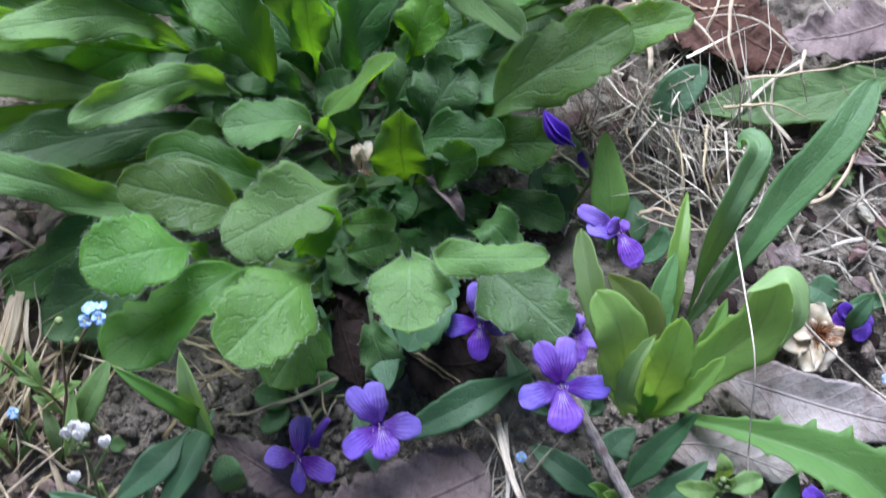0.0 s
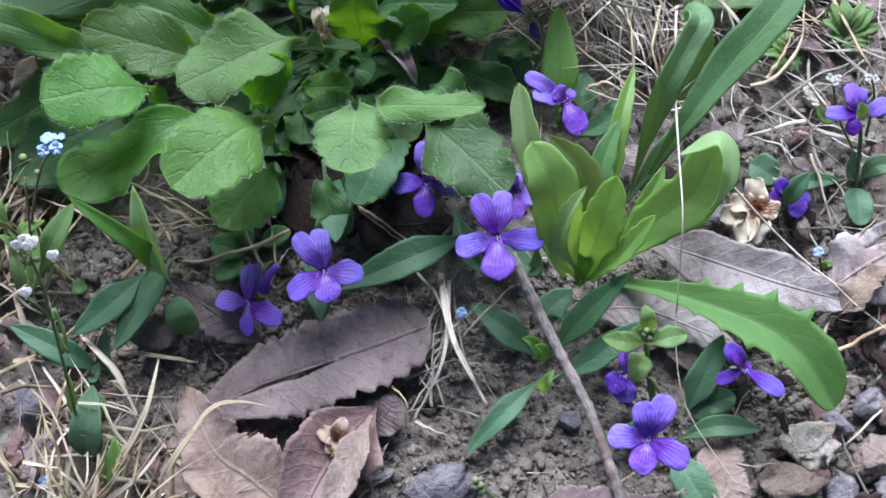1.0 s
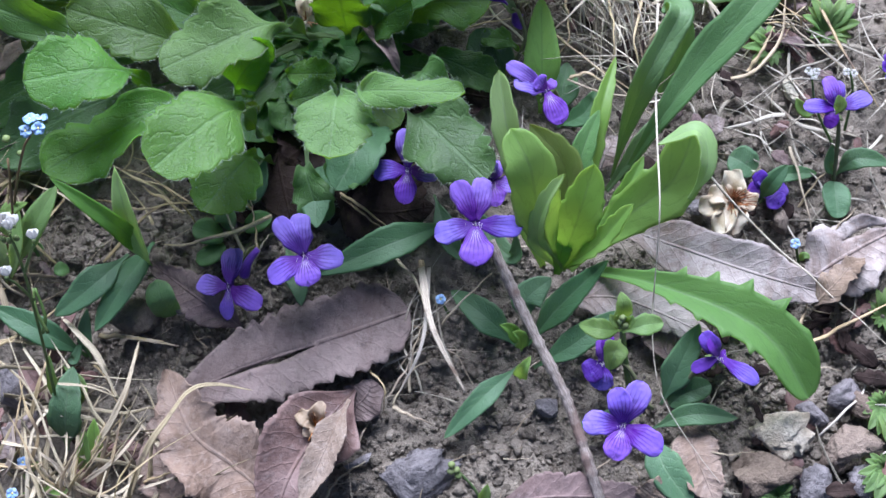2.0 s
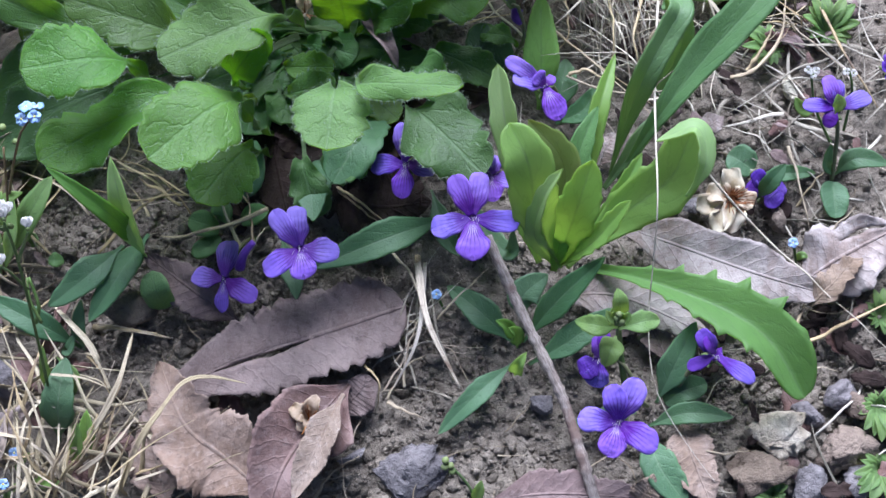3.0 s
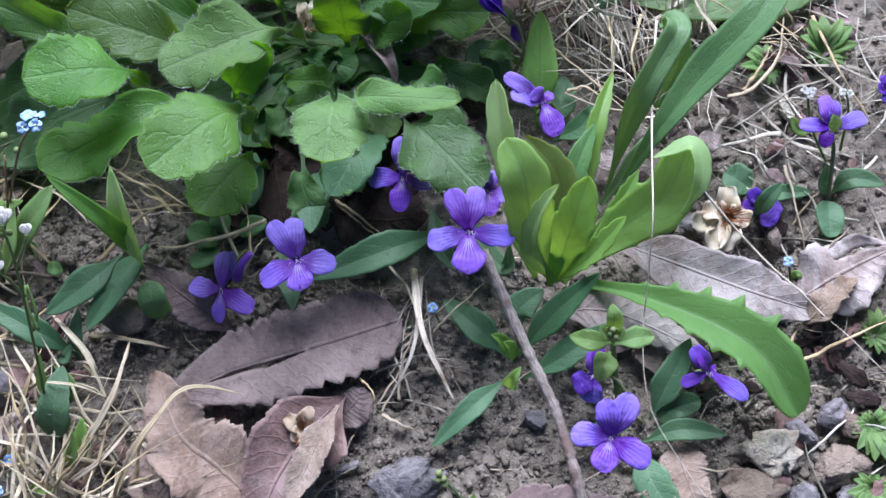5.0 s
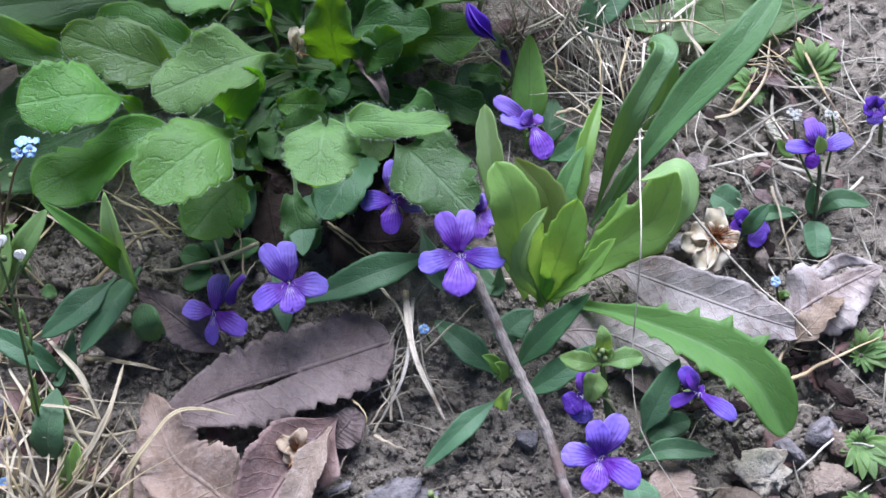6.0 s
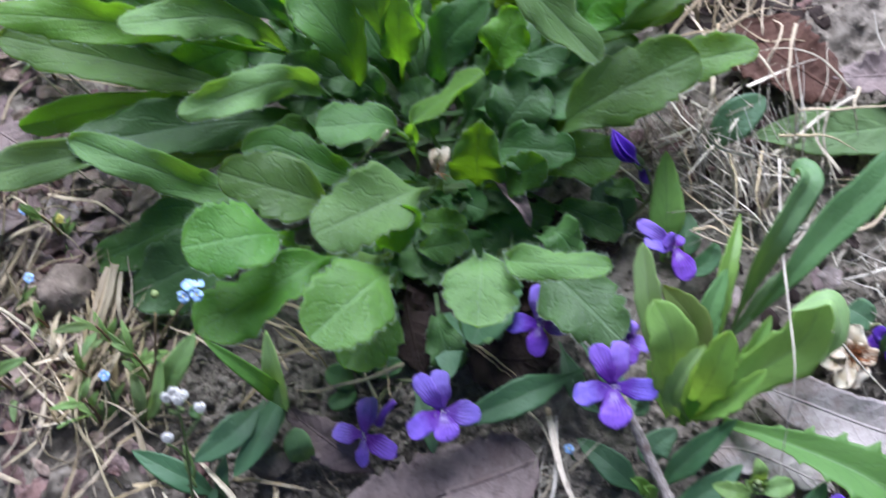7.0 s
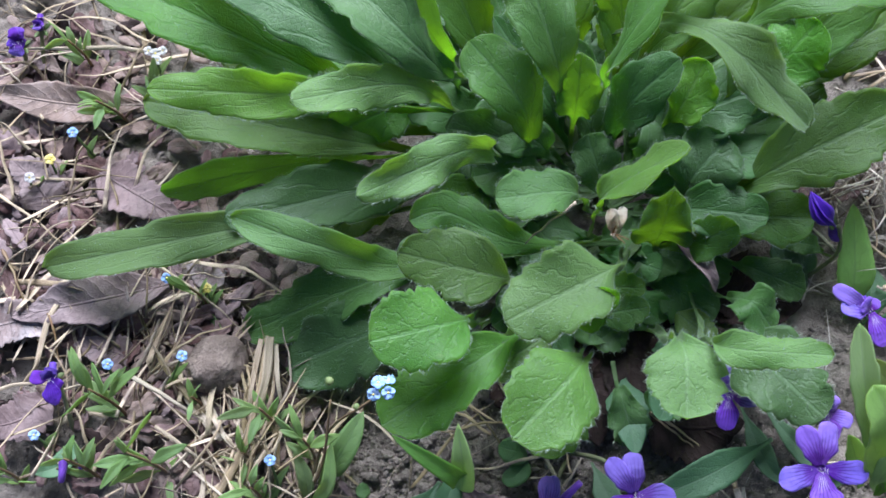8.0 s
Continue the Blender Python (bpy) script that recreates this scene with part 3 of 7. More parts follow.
def fringe(skin, rows, cols, seed, n=150):
    """Fine pale hairs standing out from a leaf's margin and scattered on its face."""
    rng = np.random.RandomState(seed)
    g = skin[: (rows + 1) * (cols + 1)].reshape(rows + 1, cols + 1, 3)
    q = int(n * 2.6)
    unit = lambda a: a / np.maximum(np.linalg.norm(a, axis=1, keepdims=True), 1e-7)
    x = rows * (0.30 + 0.699 * rng.rand(q) ** 0.62)
    i = x.astype(int)
    f = (x - i)[:, None]
    rim = rng.rand(q) < 0.62
    j = np.where(rim, np.where(rng.rand(q) < 0.5, 0, cols), rng.randint(1, cols, q))
    inner = np.where(j == 0, 1, j - 1)
    at = g[i, j] * (1 - f) + g[i + 1, j] * f
    into = g[i, inner] * (1 - f) + g[i + 1, inner] * f
    out, along = unit(at - into), unit(g[i + 1, j] - g[i, j])
    up = np.cross(g[i, cols] - g[i, 0], g[i + 1, cols // 2] - g[i, cols // 2])
    up = unit(np.where(up[:, 2:] < 0, -up, up))
    r = rim[:, None]
    end = (x > 0.93 * rows)[:, None]
    at = np.where(r, at - out * 0.00012, at + (into - at) * rng.rand(q, 1))
    way = np.where(r, out + along * (0.35 + 0.9 * end) + up * rng.uniform(-0.2, 0.8, (q, 1)), up * 0.8 + along * 0.7)
    way = unit(way + 0.30 * rng.randn(q, 3)) * np.where(r, rng.uniform(0.0005, 0.0015, (q, 1)), rng.uniform(0.0003, 0.0008, (q, 1)))
    e1 = unit(np.cross(way, (0.3, 0.5, 0.8))) * 0.000034
    e2 = unit(np.cross(way, e1)) * 0.000034
    bow = way * 0.55 + up * 0.06 * np.linalg.norm(way, axis=1, keepdims=True)
    rings = [at + e1, at - 0.5 * e1 + 0.87 * e2, at - 0.5 * e1 - 0.87 * e2]
    rings += [p + bow - (p - at) * 0.35 for p in rings] + [at + way]
    verts = np.stack(rings, 1).reshape(-1, 3)
    faces = []
    for k in range(q):
        b = 7 * k
        for c, d in ((0, 1), (1, 2), (2, 0)):
            faces += [(b + c, b + d, b + 3 + d, b + 3 + c), (b + 3 + c, b + 3 + d, b + 6)]
    return verts, faces, np.zeros((len(verts), 2))


ROSETTE = thing("fleabane_rosette", (-0.0216, 0.0643, 0.0000), "large leafy rosette of hairy spoon-shaped green leaves growing from bare soil", "plant")


def hairy(pts, width, roll=0, fold=8, wave=0.15, cup=0.0, kind="spoon", twist=0, teeth=0.13, hairs=150, waves=3.6, bend=0.0, mat=None):
    """One leaf of the rosette, with its fringe of hairs."""
    seed = count()
    if len(pts) == 3:
        b, m = np.array(pts[0]), np.array(pts[1])
        sag = b + (m - b) * 0.5
        sag[2] = b[2] + (m[2] - b[2]) * 0.12
        pts = [pts[0], tuple(sag), *pts[1:]]
    if isinstance(kind, tuple) and len(kind) == 2:
        line = np.array(curve(pts, 200)[0])
        start = np.argmin(np.linalg.norm(line - np.array(pts[-2]), axis=1)) / 200
        kind = (start, *kind)
    begin = kind[0] if isinstance(kind, tuple) else {"spoon": 0.30, "round": 0.46, "disc": 0.54, "lance": 0.05}[kind]
    geo = blade(pts, width * 1.08, kind, 72, 16, roll, twist, fold, cup, wave + 0.15, waves * 0.8, seed=seed, thick=0.0003, bend=bend, ragged=0.05, lobes=5 + seed % 3, lobe=0.02 + teeth * 1.15, quilt=0.0050, ustart=begin)
    leaf = part("leaf", geo, mat or M_HAIRY, ROSETTE)
    if hairs:
        part("hairs", fringe(geo[0], 72, 16, seed, hairs), M_HAIR, leaf)
    return leaf


def plate(start, tip, width, roll=0, fold=5, wave=0.06, twist=0, hairs=260, shape=(0.42, 0.45), root=None, low=0.06, teeth=0.16, cup=0.0, waves=3.6, **more):
    """A leaf whose blade begins at start; its thin stalk runs low from the crown."""
    r, b = np.array(root or C1), np.array(start)
    m = r + (b - r) * 0.62
    m[2] = r[2] + (b[2] - r[2]) * low
    return hairy([r, m, b, tip], width, roll, fold, wave, cup, shape, twist, teeth, hairs, waves, **more)


C1, C2, C3 = (-0.0226, 0.0632, 0.0060), (-0.0333, 0.0907, 0.0080), (-0.0174, 0.0774, 0.0080)
plate((-0.0689, 0.0441, 0.0440), (-0.0902, 0.0415, 0.0510), 0.0178, -4, 4, 0.05, hairs=300, shape=(0.28, 0.5), root=(-0.0531, 0.0545, 0.0030))
# backlit copy brightens this leaf, which lies in the shadow of the one above
plate((-0.0586, 0.0397, 0.0330), (-0.0906, 0.0234, 0.0390), 0.0170, -12, 4, 0.16, hairs=260, shape=(0.45, 0.6), root=(-0.0508, 0.0504, 0.0030), mat=M_YOUNG_BACKLIT)
plate((-0.0440, 0.0305, 0.0440), (-0.0621, 0.0161, 0.0510), 0.0205, 4, 5, 0.05, hairs=300, shape=(0.28, 0.5), root=(-0.0372, 0.0461, 0.0030))
plate((-0.0459, 0.0415, 0.0200), (-0.0663, 0.0331, 0.0260), 0.0125, 10, 8, 0.12, hairs=120, root=(-0.0416, 0.0468, 0.0030))
plate((-0.0450, 0.0265, 0.0220), (-0.0566, 0.0122, 0.0280), 0.0165, 0, 6, 0.06, hairs=160, root=(-0.0366, 0.0401, 0.0020))
plate((-0.0199, 0.0318, 0.0400), (-0.0229, 0.0150, 0.0450), 0.0185, 0, 5, 0.06, hairs=320, shape=(0.36, 0.42), root=(-0.0238, 0.0551, 0.0030), mat=M_DOWNY_LIT)
plate((-0.0125, 0.0296, 0.0470), (0.0099, 0.0238, 0.0520), 0.0072, 10, 8, 0.34, hairs=320, shape=(0.12, 0.72), root=(-0.0086, 0.0514, 0.0040), low=0.4, waves=3.2, mat=M_DOWNY_LIT)
plate((-0.0014, 0.0318, 0.0210), (0.0131, 0.0111, 0.0260), 0.0190, 0, 4, 0.08, hairs=260, shape=(0.26, 0.5), root=(-0.0022, 0.0410, 0.0030), mat=M_OLD_SHADED)
plate((-0.0335, 0.0510, 0.0440), (-0.0596, 0.0422, 0.0460), 0.0185, -6, 10, 0.14, hairs=320, shape=(0.30, 0.6), root=(-0.0201, 0.0625, 0.0080), low=0.6, mat=M_DOWNY_LIT)
plate((-0.0448, 0.0413, 0.0330), (-0.0339, 0.0456, 0.0470), 0.0098, -34, 8, 0.12, hairs=140, shape=(0.3, 0.5), root=(-0.0451, 0.0498, 0.0060), low=0.5, mat=M_YOUNG_BACKLIT)
plate((-0.0574, 0.0541, 0.0340), (-0.0815, 0.0618, 0.0450), 0.0172, 6, 8, 0.06, hairs=220, shape=(0.4, 0.35), root=(-0.0305, 0.0625, 0.0080))
hairy([(-0.0392, 0.0638, 0.0080), (-0.0801, 0.0616, 0.0280), (-0.1001, 0.0671, 0.0400), (-0.1194, 0.0772, 0.0400)], 0.0104, 20, 12, 0.22, hairs=240, mat=M_DOWNY_LIT)
hairy([(-0.0449, 0.0650, 0.0060), (-0.0866, 0.0618, 0.0160), (-0.1258, 0.0546, 0.0020)], 0.0150, 0, 6, mat=M_OLD_SHADED)
hairy([(-0.0451, 0.0635, 0.0060), (-0.0854, 0.0502, 0.0140), (-0.1150, 0.0435, 0.0070)], 0.0215, 0, 4, kind="round", mat=M_OLD_SHADED)
hairy([(-0.0514, 0.0820, 0.0100), (-0.1157, 0.0763, 0.0300), (-0.1733, 0.0772, 0.0140)], 0.0125, 0, 14, 0.18, mat=M_DOWNY_LIT)
hairy([C2, (-0.0846, 0.0836, 0.0230), (-0.1224, 0.0781, 0.0330)], 0.0165, 0, 8, mat=M_OLD_SHADED)
hairy([(-0.0569, 0.0952, 0.0100), (-0.1040, 0.0935, 0.0200), (-0.1411, 0.0925, 0.0160)], 0.010, 44, 8, 0.05, mat=M_YOUNG_BACKLIT)
hairy([(-0.0503, 0.0900, 0.0140), (-0.0963, 0.0960, 0.0320), (-0.1383, 0.1101, 0.0360)], 0.0160, 0, 14, 0.05)
hairy([(-0.0468, 0.0953, 0.0200), (-0.0874, 0.0998, 0.0450), (-0.1080, 0.1002, 0.0570), (-0.1315, 0.1037, 0.0600)], 0.0105, 84, 8, 0.18, twist=-80, hairs=240, mat=M_YOUNG_BACKLIT)
hairy([(-0.0465, 0.0968, 0.0200), (-0.0738, 0.0995, 0.0500), (-0.0997, 0.0955, 0.0620)], 0.0105, 64, 8, 0.2, twist=-66, hairs=240, mat=M_DOWNY_LIT)
hairy([(-0.0483, 0.1033, 0.0150), (-0.0746, 0.1022, 0.0280), (-0.0952, 0.0968, 0.0290)], 0.0155, 36, 5, kind="round", mat=M_YOUNG_BACKLIT)
hairy([(-0.0386, 0.0894, 0.0150), (-0.0616, 0.0834, 0.0450), (-0.0883, 0.0740, 0.0540)], 0.0100, 84, 8, 0.30, twist=-76, hairs=300, mat=M_DOWNY_LIT)
hairy([(-0.0435, 0.0813, 0.0140), (-0.0472, 0.0933, 0.0400), (-0.0578, 0.1092, 0.0470)], 0.0155, 0, 10, 0.06)
hairy([(-0.0256, 0.0695, 0.0140), (-0.0388, 0.0720, 0.0360), (-0.0571, 0.0721, 0.0400)], 0.0125, -10, 6, 0.08, kind="round", mat=M_DOWNY_LIT)
hairy([(-0.0337, 0.0647, 0.0140), (-0.0315, 0.0687, 0.0450), (-0.0143, 0.0724, 0.0600)], 0.0105, 42, 8, 0.10, mat=M_YOUNG_BACKLIT)
hairy([(-0.0172, 0.0586, 0.0140), (-0.0170, 0.0625, 0.0300), (-0.0152, 0.0686, 0.0410)], 0.0150, 0, 14, 0.08, kind="lance")
hairy([(-0.0131, 0.0636, 0.0120), (-0.0076, 0.0731, 0.0250), (0.0028, 0.0817, 0.0290)], 0.0175, 0, 8, mat=M_OLD_SHADED)
hairy([(-0.0127, 0.0640, 0.0100), (0.0118, 0.0717, 0.0300), (0.0426, 0.0805, 0.0380)], 0.0200, 0, 10, 0.06)
hairy([(-0.0226, 0.1104, 0.0350), (-0.0123, 0.1006, 0.0620), (-0.0024, 0.0909, 0.0660), (0.0146, 0.0754, 0.0520)], 0.0140, 10, 16, 0.12, mat=M_DOWNY_LIT)
hairy([(-0.0272, 0.0830, 0.0100), (-0.0222, 0.0902, 0.0380), (-0.0100, 0.0972, 0.0480)], 0.0130, 0, 10, mat=M_OLD_SHADED)
hairy([(-0.0246, 0.0708, 0.0080), (-0.0290, 0.0791, 0.0200), (-0.0310, 0.0884, 0.0260)], 0.0125, 0, 10, mat=M_OLD_SHADED)
hairy([(-0.0570, 0.0946, 0.0120), (-0.0976, 0.1110, 0.0400), (-0.1473, 0.1434, 0.0440)], 0.0180, 0, 14, 0.05)
hairy([(-0.0489, 0.0990, 0.0140), (-0.0831, 0.1093, 0.0500), (-0.1201, 0.1417, 0.0540)], 0.0170, 0, 12, 0.05, mat=M_OLD_SHADED)
hairy([(-0.0455, 0.1025, 0.0160), (-0.0711, 0.1072, 0.0560), (-0.0944, 0.1386, 0.0580)], 0.0160, 0, 10, mat=M_OLD_SHADED)
hairy([(-0.0481, 0.1054, 0.0180), (-0.0658, 0.1095, 0.0500), (-0.0761, 0.1317, 0.0660)], 0.0100, 40, 8, 0.1, mat=M_YOUNG_BACKLIT)
hairy([(-0.0336, 0.0921, 0.0140), (-0.0385, 0.1005, 0.0480), (-0.0456, 0.1304, 0.0620)], 0.0150, 0, 10, 0.12)
hairy([(-0.0343, 0.0876, 0.0140), (-0.0336, 0.0944, 0.0350), (-0.0320, 0.1024, 0.0460)], 0.0115, 14, 8, mat=M_YOUNG_BACKLIT)
hairy([(-0.0294, 0.0951, 0.0220), (-0.0252, 0.0974, 0.0600), (-0.0042, 0.1165, 0.0740)], 0.0100, 40, 8, 0.12, mat=M_YOUNG_BACKLIT)
hairy([(-0.0141, 0.0845, 0.0140), (-0.0077, 0.0907, 0.0300), (-0.0013, 0.0993, 0.0380)], 0.0125, 10, 8, mat=M_YOUNG_BACKLIT)
hairy([(0.0042, 0.0913, 0.0180), (0.0140, 0.0941, 0.0360), (0.0245, 0.1023, 0.0460)], 0.0175, 10, 6, kind="round", mat=M_YOUNG_BACKLIT)
hairy([(-0.0011, 0.1031, 0.0260), (0.0101, 0.1021, 0.0600), (0.0436, 0.1047, 0.0640)], 0.0130, 0, 10)
hairy([(0.0063, 0.0883, 0.0120), (0.0256, 0.0953, 0.0280), (0.0505, 0.1055, 0.0360)], 0.0120, 0, 14)
hairy([C1, (-0.0076, 0.0581, 0.0240), (0.0008, 0.0594, 0.0300)], 0.0110, -20, 10, 0.1)
hairy([(-0.0126, 0.0616, 0.0070), (0.0055, 0.0628, 0.0200), (0.0211, 0.0592, 0.0240)], 0.0150, 0, 8)
hairy([(0.0075, 0.0802, 0.0180), (0.0348, 0.0817, 0.0280), (0.0599, 0.0825, 0.0320)], 0.0115, 0, 12)
hairy([C1, (-0.0511, 0.0642, 0.0220), (-0.0686, 0.0737, 0.0260), (-0.0783, 0.0727, 0.0280)], 0.0110, 10, 8, 0.2)
hairy([C3, (0.0320, 0.1062, 0.0400), (0.0468, 0.1109, 0.0520)], 0.0160, 0, 8, 0.1)
plate((-0.0344, 0.0529, 0.0100), (-0.0214, 0.0495, 0.0140), 0.0090, -10, 8, hairs=80, root=(-0.0342, 0.0597, 0.0030))
plate((-0.0340, 0.0454, 0.0100), (-0.0214, 0.0446, 0.0150), 0.0095, -10, 8, hairs=80, root=(-0.0346, 0.0548, 0.0030))
plate((-0.0136, 0.0434, 0.0080), (-0.0065, 0.0335, 0.0120), 0.0090, 0, 8, hairs=80, root=(-0.0148, 0.0523, 0.0030))
plate((-0.0348, 0.0651, 0.0030), (-0.0269, 0.0527, 0.0050), 0.0090, 0, 8, hairs=40)
plate((-0.0332, 0.0522, 0.0030), (-0.0304, 0.0411, 0.0050), 0.0090, 0, 8, hairs=40)
hairy([C2, (-0.0576, 0.0813, 0.0160), (-0.0764, 0.0713, 0.0200)], 0.0130, 0, 8, hairs=80)
hairy([C2, (-0.0199, 0.1059, 0.0300), (-0.0210, 0.1250, 0.0540)], 0.0120, 0, 10)
hairy([C2, (-0.0533, 0.1110, 0.0300), (-0.0630, 0.1382, 0.0520)], 0.0130, 0, 10)
hairy([C3, (0.0062, 0.0884, 0.0260), (0.0181, 0.1141, 0.0460)], 0.0130, 0, 10)
hairy([(-0.0573, 0.0927, 0.0080), (-0.0968, 0.0779, 0.0100), (-0.1042, 0.0688, 0.0080)], 0.0120, 0, 8, hairs=60)
for _t, _z in (((-0.0304, 0.1358, 0.0440), 0), ((-0.0079, 0.1332, 0.0480), 0), ((0.0104, 0.1270, 0.0460), 0), ((0.0322, 0.1231, 0.0440), 0), ((-0.1093, 0.1531, 0.0340), 0), ((-0.0844, 0.1555, 0.0340), 0), ((-0.1381, 0.1361, 0.0300), 0), ((0.0449, 0.1021, 0.0300), 0), ((-0.1158, 0.1091, 0.0300), 0), ((-0.1157, 0.1139, 0.0360), 0)):
    hairy([C2, mix3(C2, (_t[0], _t[1], _t[2] * 1.1), 0.55), _t], 0.0155, 0, 9, 0.14)
# low filling leaves take the shaded copy, which darkens the rosette's inside
_rg = np.random.RandomState(5)
for _k in range(34):
    _a = radians(-20 + 220 * (_k * 0.618 % 1.0))
    _b = np.array(mix3(C1, C2, 0.35 + 0.65 * (_k % 5) / 4))
    _l = _rg.uniform(0.030, 0.062)
    _d = np.array((math.cos(_a), math.sin(_a), 0.0))
    _h = 0.006 + 0.020 * _rg.rand()
    hairy([_b, _b + _d * _l * 0.5 + (0, 0, 0.7 * _h), _b + _d * _l + (0, 0, _h)], _rg.uniform(0.012, 0.017), _rg.randn() * 14, 8, 0.14, hairs=40, mat=M_OLD_SHADED)

for _b, _m, _t, _w in (
    ((-0.021, 0.057, 0.010), (-0.026, 0.051, 0.010), (-0.036, 0.047, 0.009), 0.0115),
    ((-0.022, 0.049, 0.008), (-0.027, 0.043, 0.009), (-0.036, 0.038, 0.007), 0.0105),
    ((-0.032, 0.033, 0.008), (-0.032, 0.023, 0.014), (-0.030, 0.011, 0.008), 0.0105),
    ((-0.009, 0.033, 0.010), (-0.016, 0.025, 0.018), (-0.026, 0.019, 0.016), 0.0120),
    ((-0.004, 0.060, 0.004), (0.008, 0.051, 0.010), (0.021, 0.044, 0.006), 0.0105),
    ((0.031, 0.052, 0.003), (0.025, 0.055, 0.008), (0.018, 0.058, 0.006), 0.0065),
    ((-0.006, 0.049, 0.010), (0.001, 0.041, 0.026), (0.006, 0.034, 0.022), 0.0100),
):
    hairy([_b, _m, _t], _w, 0, 8, 0.12, hairs=50, kind="spoon", mat=M_OLD_SHADED)
# front low leaves in the shaded copy too, to darken the hollow
_rg = np.random.RandomState(9)
for _k in range(30):
    _a = radians(-205 + 215 * (_k * 0.618 % 1.0))
    _d = np.array((math.cos(_a), 0.8 * math.sin(_a), 0.0))
    _b = np.array(mix3(C1, (-0.040, 0.066, 0.006), _rg.rand())) - (0, 0, 0.003)
    _l = _rg.uniform(0.020, 0.040)
    _h = _rg.uniform(0.000, 0.006)
    hairy([_b, _b + _d * _l * 0.55 + (0, 0, 0.8 * _h), _b + _d * _l + (0, 0, _h)], _rg.uniform(0.010, 0.015), _rg.randn() * 12, 8, 0.14, hairs=30, mat=M_OLD_SHADED)


# ---- the young milky-green plant ----
LETTUCE = thing("wild_lettuce", (0.0291, -0.0064, 0.0000), "young wild lettuce with upright tender pale-green toothed leaves", "plant")


def tender(pts, width, roll=0, fold=14, wave=0.06, kind="strap", teeth=0.06, tooth_n=6, hook=0.0, cup=0.0, twist=0, n=26, spike=0.0, mat=None):
    return part("leaf", blade(pts, width, kind, 44 if not spike else n, 12, roll, twist, fold, cup, wave + 0.04, 2.0, 0.0, tooth_n, hook, thick=0.0004, seed=count(), spike=spike, ragged=0.06, lobes=0 if spike else 7, lobe=0.10 + teeth, quilt=0.003), mat or M_TENDER, LETTUCE)


tender([(0.0300, -0.0090, 0.0060), (0.0245, -0.0030, 0.0210), (0.0210, 0.0055, 0.0310), (0.0188, 0.0170, 0.0410), (0.0185, 0.0305, 0.0465)], 0.0076, 14, 30, kind=(0.25, 0.55, 0.70), mat=M_TENDER_PALE)
tender([(0.0290, -0.0080, 0.0060), (0.0240, 0.0000, 0.0290), (0.0226, 0.0080, 0.0410), (0.0192, 0.0165, 0.0450)], 0.0132, 4, 14, kind=(0.2, 0.5, 0.6), teeth=0.04)
tender([(0.0288, -0.0076, 0.0040), (0.0232, -0.0050, 0.0240), (0.0252, 0.0000, 0.0350), (0.0300, 0.0050, 0.0420)], 0.0060, 34, 22, teeth=0.16, mat=M_TENDER_PALE)
tender([(0.0293, -0.0082, 0.0040), (0.0339, -0.0004, 0.0240), (0.0386, 0.0092, 0.0330)], 0.0120, 0, 10)
tender([(0.0291, -0.0044, 0.0040), (0.0334, 0.0127, 0.0180), (0.0255, 0.0240, 0.0260)], 0.0090, 10, 12, mat=M_TENDER_RED)
tender([(0.0315, -0.0032, 0.0040), (0.0376, 0.0159, 0.0160), (0.0440, 0.0276, 0.0200)], 0.0085, 0, 18, kind="lance", mat=M_STRAP)
tender([(0.0341, -0.0004, 0.0040), (0.0438, 0.0258, 0.0180), (0.0515, 0.0434, 0.0150)], 0.0062, -10, 20, kind="lance")
tender([(0.0354, -0.0067, 0.0040), (0.0459, 0.0043, 0.0160), (0.0530, 0.0139, 0.0200)], 0.0055, 0, 25, teeth=0.12)
tender([(0.0300, -0.0083, 0.0040), (0.0373, -0.0075, 0.0200), (0.0462, -0.0012, 0.0310)], 0.0068, 20, 18, teeth=0.2, tooth_n=8)
tender([(0.0315, -0.0085, 0.0040), (0.0466, -0.0002, 0.0160), (0.0586, 0.0060, 0.0220), (0.0647, 0.0167, 0.0300)], 0.0130, -12, 10, 0.10, "tongue", n=60, spike=0.16, tooth_n=5)
tender([(0.0603, -0.0009, 0.0270), (0.0648, 0.0050, 0.0330), (0.0637, 0.0134, 0.0350), (0.0543, 0.0123, 0.0320)], 0.0062, -30, 12, 0.04, "lance", 0.0, mat=M_TENDER_PALE)
tender([(0.0394, -0.0102, 0.0030), (0.0502, -0.0167, 0.0120), (0.0670, -0.0274, 0.0170), (0.0766, -0.0367, 0.0160), (0.0833, -0.0501, 0.0110)], 0.0146, 8, 30, 0.03, "tongue", 0.0, 9, n=96, spike=0.46, mat=M_LONG)
tender([(0.0284, -0.0096, 0.0040), (0.0299, -0.0052, 0.0120), (0.0322, 0.0005, 0.0160)], 0.0055, 0, 15)
tender([(0.0251, -0.0070, 0.0040), (0.0228, 0.0001, 0.0120), (0.0197, 0.0062, 0.0200)], 0.006, 0, 15)

